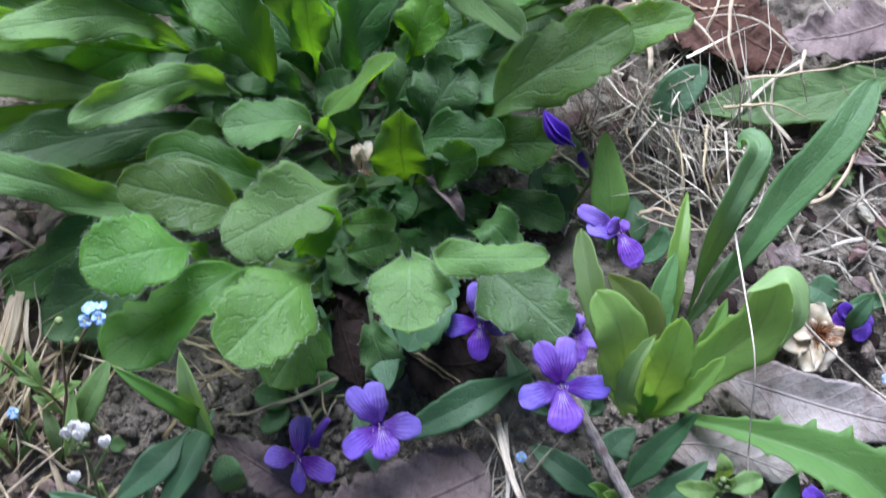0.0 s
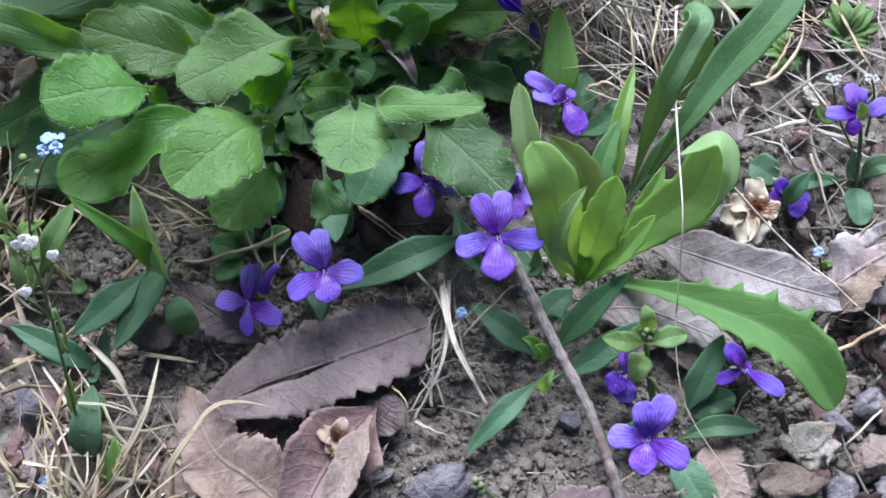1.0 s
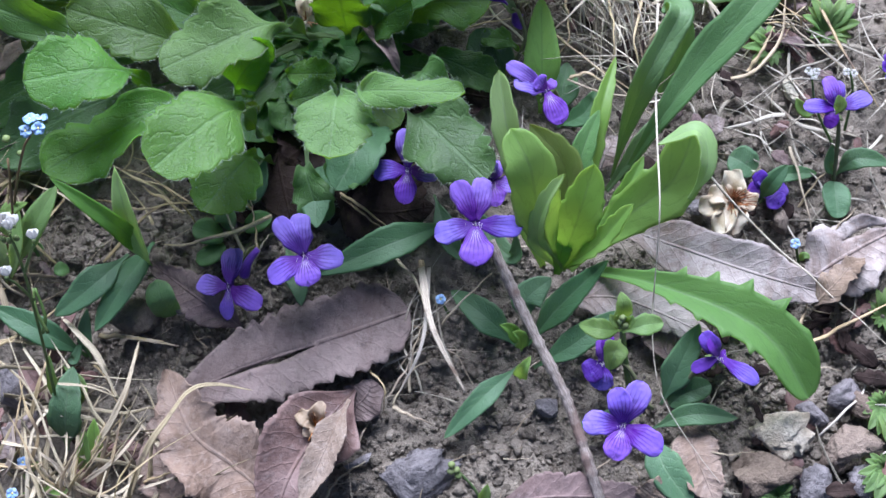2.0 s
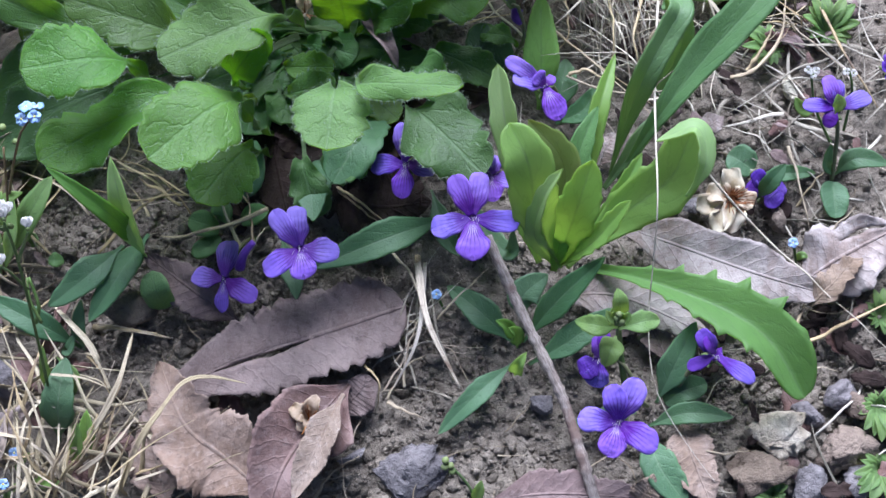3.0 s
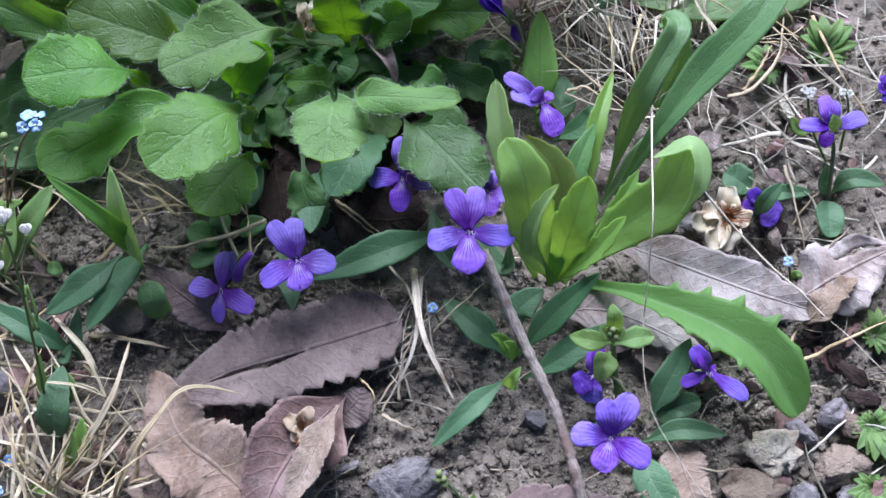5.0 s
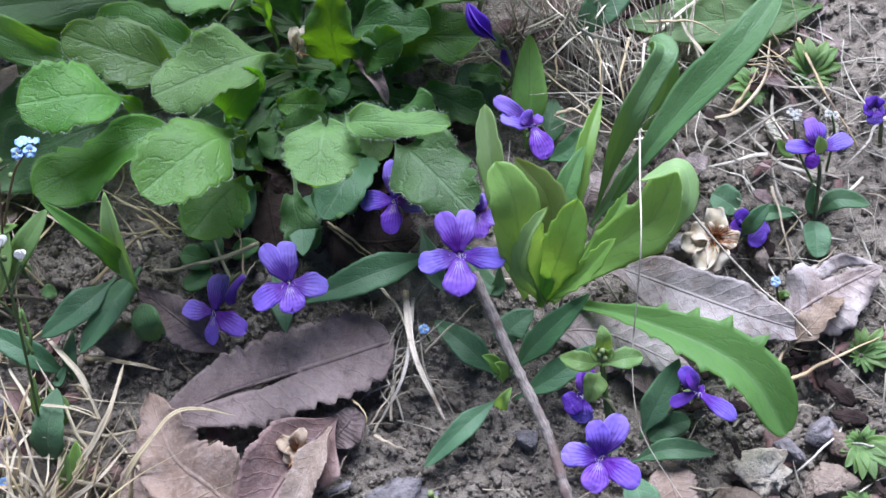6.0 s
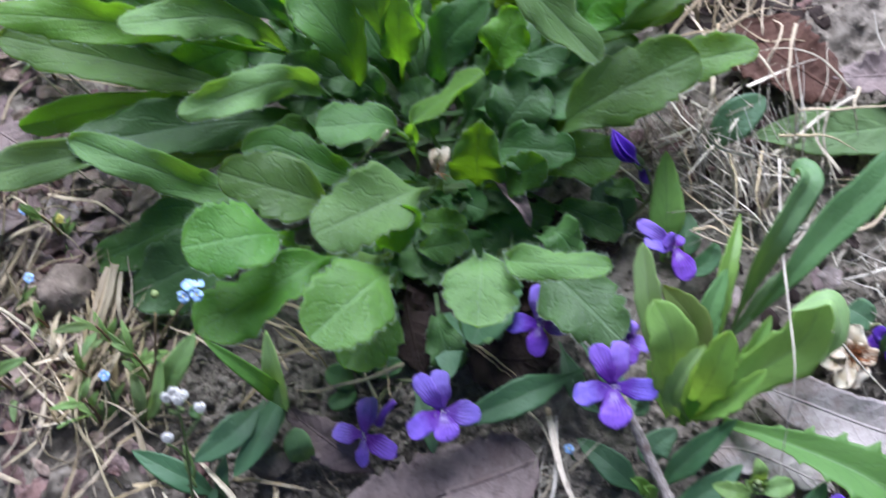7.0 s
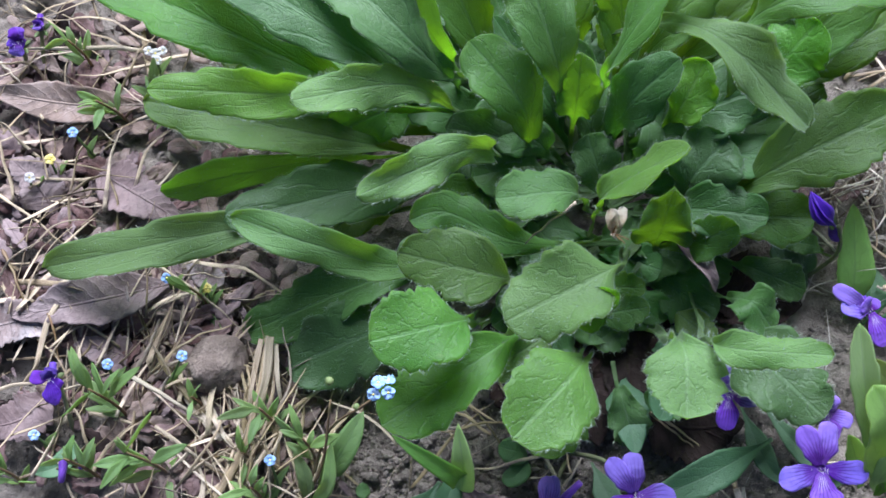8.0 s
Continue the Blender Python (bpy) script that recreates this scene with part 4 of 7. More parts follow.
STRAPS = thing("dandelion", (0.0481, 0.0163, 0.0000), "slender plant with long upright dark-green strap leaves in dry grass", "plant")
for _p, _w, _r, _kind in (
    ([(0.0470, 0.0150, 0.0010), (0.0510, 0.0240, 0.0140), (0.0560, 0.0320, 0.0260), (0.0620, 0.0400, 0.0310), (0.0655, 0.0445, 0.0330), (0.0655, 0.0485, 0.0305), (0.0625, 0.0490, 0.0270)], 0.0074, -22, (0.10, 0.55, 0.90)),
    ([(0.0490, 0.0140, 0.0010), (0.0580, 0.0220, 0.0200), (0.0700, 0.0325, 0.0300), (0.0830, 0.0425, 0.0380), (0.0945, 0.0542, 0.0400)], 0.0104, 12, (0.12, 0.62, 0.70)),
    ([(0.0452, 0.0119, 0.0000), (0.0549, 0.0206, 0.0100), (0.0623, 0.0275, 0.0120)], 0.0050, 10, "strap"),
    ([(0.0628, 0.0358, 0.0020), (0.0686, 0.0430, 0.0140), (0.0691, 0.0494, 0.0250)], 0.0055, -15, "strap"),
):
    part("leaf", blade(_p, _w, _kind, 48, 10, _r, 0, 18, 0.0, 0.08, 2.0, thick=0.0004, seed=count(), ragged=0.05, lobes=6, lobe=0.05, quilt=0.003), M_STRAP, STRAPS)


# ---- violets ----
def violet_plant(at, label="wild violet with purple flowers and narrow dark-green leaves on soil"):
    return thing("violet_plant", at, label, "violet", "wild violets")


def vleaf(plant, pts, width, roll=0, fold=14, kind="lance", teeth=0.06, wave=0.05):
    return part("leaf", blade(pts, width, kind, 44, 10, roll, 0, fold, 0.0, wave, 2.0, thick=0.00035, seed=count(), ragged=0.04, lobes=9, lobe=teeth, quilt=0.004), M_VLEAF, plant)


def violet_flower(plant, heart, tips, foot, mats=(M_PETAL, M_PETAL_LOW), widths=(0.0068, 0.0068, 0.0068, 0.0068, 0.0074), back=(0, 0.0, -0.004), nod=0.0025):
    """A violet: heart, then the tips of the upper pair, side pair and lip; foot is where the stalk leaves the ground."""
    seed = count()
    h = np.array(heart)
    mid = np.mean([np.array(t) for t in tips], axis=0) - h
    rear = h + np.array(back)
    spur = tube([h + mid * 0.05 + (0, 0.0006, -0.0006), (h + rear) / 2, rear + np.array((0.0, 0.004, 0.001))], 0.0012, 0.0009, 8, 8)
    flower = part("flower", spur, M_PETAL_DARK, plant)
    names = ("upper_petal", "upper_petal", "side_petal", "side_petal", "lower_petal")
    for n, (tip, w) in enumerate(zip(tips, widths)):
        tip = np.array(tip)
        d = tip - h
        up = np.array((0, -0.25, 0.97))
        m = h + d * 0.5 + up * 0.10 * np.linalg.norm(d)
        m2 = h + d * 0.85 + up * 0.06 * np.linalg.norm(d)
        off = up * (0.0007, 0.0, -0.0003, -0.0003, 0.0004)[n]
        geo = blade([h + d * 0.06, m + off, m2 + off, tip + off], w * (0.86, 0.86, 0.92, 0.92, 0.98)[n], "petal" if n == 4 else "oblong", 22, 10, (14, -8, 0, 0, 0)[n], 0, (10, 10, 6, 6, -6)[n], -0.10 if n != 4 else 0.05, 0.10, 1.6, thick=0.00018, seed=seed * 7 + n, ragged=0.07, notch=0.24 if n == 4 else 0.05)
        part(names[n], geo, mats[1] if n == 4 else M_PETAL_UP if n < 2 and mats[0] is M_PETAL else mats[0], flower)
    sep = [blade([rear, rear + np.array((0.0030 * math.cos(a), 0.0030 * math.sin(a), 0.0018))], 0.0014, "lance", 6, 2, seed=seed + q) for q, a in enumerate(np.arange(5) * 1.257 + 0.3)]
    part("calyx", join_geo(sep), M_CALYX, flower)
    rng = np.random.RandomState(seed)
    face = np.array((0, -0.25, 0.97))
    beard = []
    for q in range(12):
        o = h + (rng.randn(3) * (0.0007, 0.0003, 0.0002)) + mid * 0.1
        beard.append(tube([o, o + face * 0.0004 + (0, -0.0008, 0) + rng.randn(3) * 0.0003], 0.00004, 0.00003, 4, 2))
    part("throat_hairs", join_geo(beard), M_WHITE, flower)
    f = np.array(foot)
    part("flower_stalk", tube([f, f * 0.45 + rear * 0.55 + (0.001, 0.003, 0.004), rear + np.array((0, 0.001, 0.0015)), rear], 0.00065, 0.0005, 6, 14), M_STEM_PURPLE, plant)
    return flower


VA = violet_plant((0.0118, 0.0160, 0.0000))
violet_flower(VA, (0.0087, -0.0003, 0.0290), [(0.0053, 0.0103, 0.0310), (0.0121, 0.0103, 0.0310), (-0.0014, -0.0019, 0.0290), (0.0197, -0.0029, 0.0290), (0.0074, -0.0111, 0.0300)], (0.0133, 0.0158, 0.0000), widths=(0.0062, 0.0062, 0.0062, 0.0060, 0.0078))
violet_flower(VA, (-0.0060, 0.0203, 0.0150), [(-0.0058, 0.0296, 0.0200), (-0.0034, 0.0270, 0.0200), (-0.0150, 0.0215, 0.0140), (0.0016, 0.0184, 0.0140), (-0.0081, 0.0118, 0.0130)], (0.0045, 0.0184, 0.0000), widths=(0.0050, 0.004, 0.0058, 0.0058, 0.0058))
violet_flower(VA, (0.0144, 0.0121, 0.0220), [(0.0144, 0.0169, 0.0240), (0.0167, 0.0163, 0.0240), (0.0108, 0.0126, 0.0240), (0.0207, 0.0091, 0.0220), (0.0146, 0.0052, 0.0220)], (0.0164, 0.0170, 0.0000), widths=(0.005, 0.005, 0.005, 0.0045, 0.0055))
vleaf(VA, [(0.0049, 0.0079, 0.0060), (-0.0129, 0.0019, 0.0130), (-0.0326, -0.0033, 0.0120)], 0.0092)
vleaf(VA, [(0.0045, 0.0181, 0.0010), (0.0167, -0.0035, 0.0060), (0.0192, 0.0006, 0.0120)], 0.006)
vleaf(VA, [(-0.0002, 0.0171, 0.0010), (0.0027, 0.0013, 0.0060), (0.0071, -0.0043, 0.0080)], 0.006)

VB = violet_plant((-0.0444, 0.0125, 0.0000))
violet_flower(VB, (-0.0338, -0.0004, 0.0210), [(-0.0391, 0.0093, 0.0240), (-0.0335, 0.0098, 0.0240), (-0.0431, -0.0051, 0.0210), (-0.0241, -0.0022, 0.0210), (-0.0333, -0.0082, 0.0210)], (-0.0460, 0.0119, 0.0000), widths=(0.0060, 0.0066, 0.0066, 0.0064, 0.0070))
violet_flower(VB, (-0.0550, -0.0027, 0.0100), [(-0.0535, 0.0072, 0.0105), (-0.0514, 0.0068, 0.0110), (-0.0631, -0.0008, 0.0100), (-0.0471, -0.0089, 0.0100), (-0.0564, -0.0109, 0.0080)], (-0.0468, 0.0104, 0.0000), widths=(0.0050, 0.0046, 0.0056, 0.0060, 0.0036))
part("bud", tube([(-0.0508, -0.0002, 0.0100), (-0.0488, 0.0020, 0.0140), (-0.0458, 0.0043, 0.0160)], 0.0014, 0.0008, 8, 10), M_BUD, VB, "slim purple bud on a short stalk")
vleaf(VB, [(-0.0408, 0.0086, 0.0010), (-0.0379, -0.0030, 0.0060), (-0.0377, -0.0093, 0.0060)], 0.0068)
vleaf(VB, [(-0.0291, 0.0299, 0.0020), (-0.0304, 0.0194, 0.0100), (-0.0309, 0.0087, 0.0130)], 0.0110, 0, 8, "lance", 0.14)
vleaf(VB, [(-0.0143, 0.0402, 0.0040), (-0.0172, 0.0272, 0.0180), (-0.0245, 0.0163, 0.0180)], 0.0150, 0, 8, (0.1, 0.4, 0.5), 0.16)
vleaf(VB, [(-0.0496, 0.0196, 0.0020), (-0.0467, 0.0236, 0.0080), (-0.0441, 0.0335, 0.0100)], 0.0080)

VC = violet_plant((0.0487, -0.0464, 0.0000))
violet_flower(VC, (0.0364, -0.0514, 0.0220), [(0.0355, -0.0429, 0.0260), (0.0420, -0.0423, 0.0260), (0.0272, -0.0494, 0.0220), (0.0445, -0.0586, 0.0220), (0.0327, -0.0589, 0.0210)], (0.0472, -0.0463, 0.0000), widths=(0.0066, 0.0072, 0.0062, 0.0068, 0.0066))
violet_flower(VC, (0.0360, -0.0345, 0.0090), [(0.0379, -0.0279, 0.0120), (0.0357, -0.0290, 0.0120), (0.0307, -0.0370, 0.0080), (0.0406, -0.0317, 0.0080), (0.0339, -0.0406, 0.0060)], (0.0462, -0.0440, 0.0000), (M_PETAL_DARK, M_PETAL), (0.004, 0.004, 0.0064, 0.005, 0.0066))
violet_flower(VC, (0.0618, -0.0384, 0.0200), [(0.0584, -0.0323, 0.0220), (0.0599, -0.0340, 0.0230), (0.0551, -0.0404, 0.0180), (0.0637, -0.0387, 0.0200), (0.0704, -0.0455, 0.0180)], (0.0532, -0.0448, 0.0000), (M_PETAL_DARK, M_PETAL), (0.0050, 0.004, 0.0034, 0.004, 0.0044))
vleaf(VC, [(0.0493, -0.0459, 0.0010), (0.0545, -0.0376, 0.0080), (0.0603, -0.0287, 0.0130)], 0.0080)
vleaf(VC, [(0.0456, -0.0515, 0.0010), (0.0556, -0.0498, 0.0060), (0.0667, -0.0522, 0.0060)], 0.0058)
vleaf(VC, [(0.0461, -0.0527, 0.0010), (0.0469, -0.0615, 0.0050), (0.0521, -0.0715, 0.0040)], 0.0100)
vleaf(VC, [(0.0514, -0.0462, 0.0010), (0.0555, -0.0442, 0.0040), (0.0621, -0.0429, 0.0040)], 0.0068, kind="oval")
vleaf(VC, [(0.0441, -0.0475, 0.0010), (0.0336, -0.0487, 0.0040), (0.0276, -0.0485, 0.0050)], 0.0065)

VD = violet_plant((0.0176, -0.0261, 0.0000), "young violet plant with narrow dark-green leaves and no open flower")
vleaf(VD, [(0.0161, -0.0268, 0.0010), (0.0090, -0.0187, 0.0050), (0.0008, -0.0094, 0.0010)], 0.0078)
vleaf(VD, [(0.0183, -0.0264, 0.0010), (0.0274, -0.0190, 0.0100), (0.0401, -0.0109, 0.0180)], 0.0072)
vleaf(VD, [(0.0190, -0.0323, 0.0010), (0.0292, -0.0286, 0.0060), (0.0417, -0.0218, 0.0080)], 0.0075)
vleaf(VD, [(0.0155, -0.0312, 0.0010), (0.0052, -0.0384, 0.0040), (-0.0059, -0.0470, 0.0010)], 0.0062)
vleaf(VD, [(0.0198, -0.0206, 0.0010), (0.0196, -0.0153, 0.0040), (0.0267, -0.0107, 0.0060)], 0.0085)
for _p in ([(0.0167, -0.0267, 0.0040), (0.0141, -0.0233, 0.0100), (0.0117, -0.0222, 0.0120)], [(0.0149, -0.0352, 0.0040), (0.0158, -0.0338, 0.0120), (0.0180, -0.0313, 0.0140)], [(0.0165, -0.0282, 0.0040), (0.0163, -0.0257, 0.0100), (0.0145, -0.0248, 0.0140)]):
    part("young_leaf", blade(_p, 0.0042, "lance", 14, 6, 0, 0, 30, seed=count()), M_TENDER, VD)

VE = violet_plant((0.0343, 0.0317, 0.0000))
violet_flower(VE, (0.0318, 0.0354, 0.0180), [(0.0224, 0.0423, 0.0220), (0.0236, 0.0375, 0.0220), (0.0294, 0.0375, 0.0220), (0.0344, 0.0379, 0.0180), (0.0345, 0.0265, 0.0160)], (0.0366, 0.0315, 0.0000), widths=(0.0048, 0.0062, 0.005, 0.003, 0.0064))
part("leaf", blade([(0.0310, 0.0358, 0.0010), (0.0325, 0.0449, 0.0100), (0.0349, 0.0634, 0.0140)], 0.0098, "lance", 24, 8, 0, 0, 14, 0, 0.05, 2.0, 0.03, 12, thick=0.00035, seed=count()), M_TENDER, VE)
vleaf(VE, [(0.0353, 0.0337, 0.0010), (0.0373, 0.0387, 0.0040), (0.0402, 0.0483, 0.0040)], 0.0085)
vleaf(VE, [(0.0350, 0.0313, 0.0010), (0.0426, 0.0332, 0.0040), (0.0464, 0.0388, 0.0050)], 0.0065)
vleaf(VE, [(0.0215, 0.0443, 0.0010), (0.0175, 0.0548, 0.0050), (0.0197, 0.0600, 0.0070)], 0.0085, kind="oval")

VF = violet_plant((0.1050, 0.0062, 0.0000))
violet_flower(VF, (0.1034, 0.0200, 0.0180), [(0.1014, 0.0280, 0.0200), (0.1044, 0.0263, 0.0210), (0.0954, 0.0222, 0.0180), (0.1126, 0.0222, 0.0180), (0.1002, 0.0160, 0.0160)], (0.1047, 0.0062, 0.0000), (M_PETAL, M_PETAL_DARK), (0.0046, 0.0036, 0.0042, 0.0048, 0.0040))
vleaf(VF, [(0.1047, 0.0059, 0.0010), (0.1035, 0.0015, 0.0030), (0.1027, -0.0046, 0.0030)], 0.0078, kind="oval")
vleaf(VF, [(0.1050, 0.0074, 0.0010), (0.1099, 0.0098, 0.0060), (0.1182, 0.0073, 0.0060)], 0.006)
vleaf(VF, [(0.1050, 0.0074, 0.0010), (0.1024, 0.0092, 0.0060), (0.1031, 0.0131, 0.0100)], 0.003)

VG = violet_plant((0.0851, 0.0118, 0.0000))
violet_flower(VG, (0.0858, 0.0049, 0.0040), [(0.0830, 0.0096, 0.0070), (0.0842, 0.0080, 0.0070), (0.0809, 0.0062, 0.0040), (0.0912, 0.0058, 0.0040), (0.0887, 0.0004, 0.0040)], (0.0833, 0.0104, 0.0000), (M_PETAL_DARK, M_PETAL_DARK), (0.005, 0.004, 0.005, 0.0062, 0.006))
vleaf(VG, [(0.0835, 0.0031, 0.0030), (0.0862, 0.0055, 0.0090), (0.0904, 0.0092, 0.0110)], 0.0048)
vleaf(VG, [(0.0848, 0.0115, 0.0010), (0.0820, 0.0139, 0.0020), (0.0787, 0.0166, 0.0020)], 0.0095, kind="oval")
vleaf(VG, [(0.0852, 0.0099, 0.0010), (0.0946, 0.0092, 0.0020), (0.1004, 0.0085, 0.0020)], 0.005)

VH = violet_plant((0.0239, 0.0552, 0.0000), "violet plant with a closed purple bud and a wilted one")
part("bud", join_geo([blade([(0.0246, 0.0561, 0.0270), (0.0203, 0.0592, 0.0320), (0.0181, 0.0641, 0.0340)], 0.0052, "lance", 14, 6, r, 0, 34, seed=count()) for r in (0, 80, 160, 240)]), M_BUD, VH)
part("calyx", blade([(0.0268, 0.0571, 0.0200), (0.0251, 0.0582, 0.0220), (0.0228, 0.0591, 0.0260)], 0.0042, "oval", 8, 4, 0, 0, 30, seed=count()), M_CALYX, VH)
part("bud", tube([(0.0277, 0.0577, 0.0180), (0.0271, 0.0556, 0.0170), (0.0284, 0.0546, 0.0160)], 0.0016, 0.0009, 7, 8), M_PETAL_DARK, VH, "shrivelled dull purple bud")
part("flower_stalk", tube([(0.0223, 0.0476, 0.0000), (0.0288, 0.0517, 0.0120), (0.0278, 0.0569, 0.0200), (0.0262, 0.0571, 0.0220)], 0.0006, 0.0005, 6, 12), M_STEM_PURPLE, VH)
vleaf(VH, [(0.0489, 0.0653, 0.0020), (0.0545, 0.0702, 0.0080), (0.0651, 0.0763, 0.0120)], 0.0115, kind="strap")
vleaf(VH, [(0.0239, 0.0485, 0.0010), (0.0222, 0.0558, 0.0040), (0.0206, 0.0589, 0.0050)], 0.0075, kind="oval")

# violets at the far side of the rosette
VI = violet_plant((-0.1783, 0.0339, 0.0000))
violet_flower(VI, (-0.1739, 0.0488, 0.0140), [(-0.1749, 0.0507, 0.0150), (-0.1731, 0.0512, 0.0150), (-0.1791, 0.0496, 0.0140), (-0.1721, 0.0455, 0.0130), (-0.1737, 0.0418, 0.0120)], (-0.1737, 0.0362, 0.0000), (M_PETAL_DARK, M_PETAL_DARK), (0.0038, 0.0038, 0.004, 0.004, 0.0046))
part("bud", tube([(-0.1742, 0.0281, 0.0080), (-0.1744, 0.0248, 0.0090), (-0.1752, 0.0229, 0.0080)], 0.0013, 0.0008, 7, 8), M_PETAL_DARK, VI)
part("bud", tube([(-0.1708, 0.0276, 0.0060), (-0.1701, 0.0265, 0.0060), (-0.1710, 0.0258, 0.0060)], 0.0010, 0.0007, 7, 6), M_PETAL_DARK, VI)
vleaf(VI, [(-0.1734, 0.0346, 0.0010), (-0.1759, 0.0276, 0.0040), (-0.1830, 0.0258, 0.0050)], 0.006)
VJ = violet_plant((-0.1768, 0.1360, 0.0000))
violet_flower(VJ, (-0.1759, 0.1397, 0.0140), [(-0.1765, 0.1434, 0.0150), (-0.1747, 0.1435, 0.0150), (-0.1783, 0.1408, 0.0140), (-0.1745, 0.1387, 0.0130), (-0.1769, 0.1365, 0.0120)], (-0.1784, 0.1363, 0.0000), (M_PETAL_DARK, M_PETAL), (0.0038, 0.0038, 0.004, 0.004, 0.0046))
violet_flower(VJ, (-0.1715, 0.1457, 0.0100), [(-0.1716, 0.1466, 0.0110), (-0.1704, 0.1466, 0.0110), (-0.1727, 0.1455, 0.0100), (-0.1699, 0.1458, 0.0100), (-0.1716, 0.1440, 0.0100)], (-0.1737, 0.1356, 0.0000), (M_PETAL_DARK, M_PETAL), (0.002, 0.002, 0.002, 0.002, 0.0025))
VK = violet_plant((0.1266, 0.0250, 0.0000))
violet_flower(VK, (0.1218, 0.0311, 0.0140), [(0.1203, 0.0337, 0.0150), (0.1232, 0.0336, 0.0150), (0.1188, 0.0307, 0.0140), (0.1248, 0.0311, 0.0130), (0.1213, 0.0272, 0.0120)], (0.1266, 0.0250, 0.0000), (M_PETAL_DARK, M_PETAL), (0.0038, 0.0038, 0.004, 0.004, 0.0046))



# ---- fallen leaves ----
def fallen(pts, width, mat, label, roll=0, fold=6, wave=0.12, teeth=0.16, tooth_n=15, cup=0.0, slit=None, pleat=0.012, kind="dead", twist=0, stalk=None, waves=2.2, bend=0.0):
    """A dry leaf lying on the soil: blade and, where seen, its stalk."""
    seed = count()
    leaf = thing("fallen_leaf", (pts[0][0], pts[0][1], 0.0), label, "dead leaf", "fallen leaves")
    part("blade", blade(pts, width, kind, 30 + 4 * tooth_n, 16, roll, twist, fold, cup, wave, waves, 0.35 * teeth, tooth_n * 2, 0.18, 0.6 * pleat, 0.0003, slit, seed, bend, ragged=0.12, lobes=tooth_n // 2 + 3, lobe=1.2 * teeth, quilt=0.006), mat, leaf)
    part("midrib", tube([tuple(np.array(p) - (0, 0, 0.0004)) for p in pts], 0.0006, 0.00025, 6, 20), mat, leaf)
    if stalk:
        part("stalk", tube(stalk, 0.0006, 0.0005, 6, 10), mat, leaf)
    return leaf


fallen([(-0.0723, -0.0295, 0.0050), (-0.0575, -0.0242, 0.0060), (-0.0400, -0.0205, 0.0060), (-0.0225, -0.0170, 0.0060), (-0.0102, -0.0138, 0.0030)], 0.0245, M_DEAD, "large grey-brown toothed fallen leaf split along its midrib on soil", 0, 4, 0.12, 0.15, 21, slit=[(0.20, 0.60, 8)], kind=(0.0, 0.50, 0.84), pleat=0.003)
fallen([(-0.0539, -0.0121, 0.0020), (-0.0649, -0.0027, 0.0060), (-0.0753, 0.0073, 0.0080)], 0.0125, M_DEAD, "grey-brown curled fallen leaf under small violet leaves", 20, 10)
fallen([(-0.0490, -0.0576, 0.0030), (-0.0589, -0.0467, 0.0060), (-0.0675, -0.0377, 0.0090), (-0.0729, -0.0213, 0.0080)], 0.0235, M_DEAD_TAN, "tan fallen leaf with serrated edge and torn folded side", -6, 18, 0.20, 0.20, 13, pleat=0.006)
fallen([(-0.0745, -0.0560, 0.0020), (-0.0765, -0.0444, 0.0030), (-0.0782, -0.0323, 0.0040)], 0.0150, M_DEAD_TAN, "small tan fallen leaf lying under a larger one", 0, 6)
fallen([(-0.0267, -0.0321, 0.0040), (-0.0359, -0.0411, 0.0070), (-0.0450, -0.0526, 0.0080), (-0.0504, -0.0654, 0.0060)], 0.0215, M_DEAD_RED, "reddish-brown fallen leaf with one side curled upward", 6, 12, 0.10, 0.06, 16, cup=0.25, pleat=0.004)
fallen([(-0.0277, -0.0354, 0.0100), (-0.0332, -0.0449, 0.0140), (-0.0420, -0.0599, 0.0130)], 0.0098, M_DEAD_TAN, "rolled tan leaf edge standing up over a reddish leaf", -8, 22, 0.10, 0.08, 15, pleat=0.004, kind="lance")
fallen([(-0.0293, -0.0383, 0.0010), (-0.0235, -0.0336, 0.0040), (-0.0217, -0.0304, 0.0050)], 0.0110, M_DEAD, "small grey-violet rounded leaf piece on soil", 0, 4, kind="oval", teeth=0.0)
fallen([(0.0492, -0.0007, 0.0040), (0.0634, -0.0096, 0.0080), (0.0776, -0.0175, 0.0090), (0.0959, -0.0246, 0.0050)], 0.0150, M_DEAD_PALE, "pale weathered fallen leaf, nearly white on its upper face", -10, 12, 0.16, 0.06, 14, pleat=0.006, kind="blunt")
fallen([(0.0285, -0.0157, 0.0010), (0.0440, -0.0180, 0.0030), (0.0651, -0.0308, 0.0030)], 0.0140, M_DEAD_PALE, "pale pinkish-brown fallen leaf under a long green leaf", 0, 5)
fallen([(0.0904, -0.0203, 0.0020), (0.1022, -0.0149, 0.0050), (0.1175, -0.0095, 0.0060)], 0.0210, M_DEAD_PALE, "pinkish-grey torn fallen leaf beside dry stems", 0, 6, 0.2, 0.10, 7, slit=[(0.5, 0.95, 4)])
fallen([(0.0911, -0.0269, 0.0050), (0.0962, -0.0228, 0.0090), (0.1010, -0.0188, 0.0085), (0.1060, -0.0165, 0.0060)], 0.0085, M_DEAD_TAN, "curled light-brown leaf piece with jagged edge", 20, 10, 0.2, 0.3, 7)
fallen([(0.0548, -0.0515, 0.0010), (0.0555, -0.0610, 0.0040), (0.0580, -0.0722, 0.0040)], 0.0130, M_DEAD_TAN, "orange-brown fallen leaf beside a violet", 0, 12)
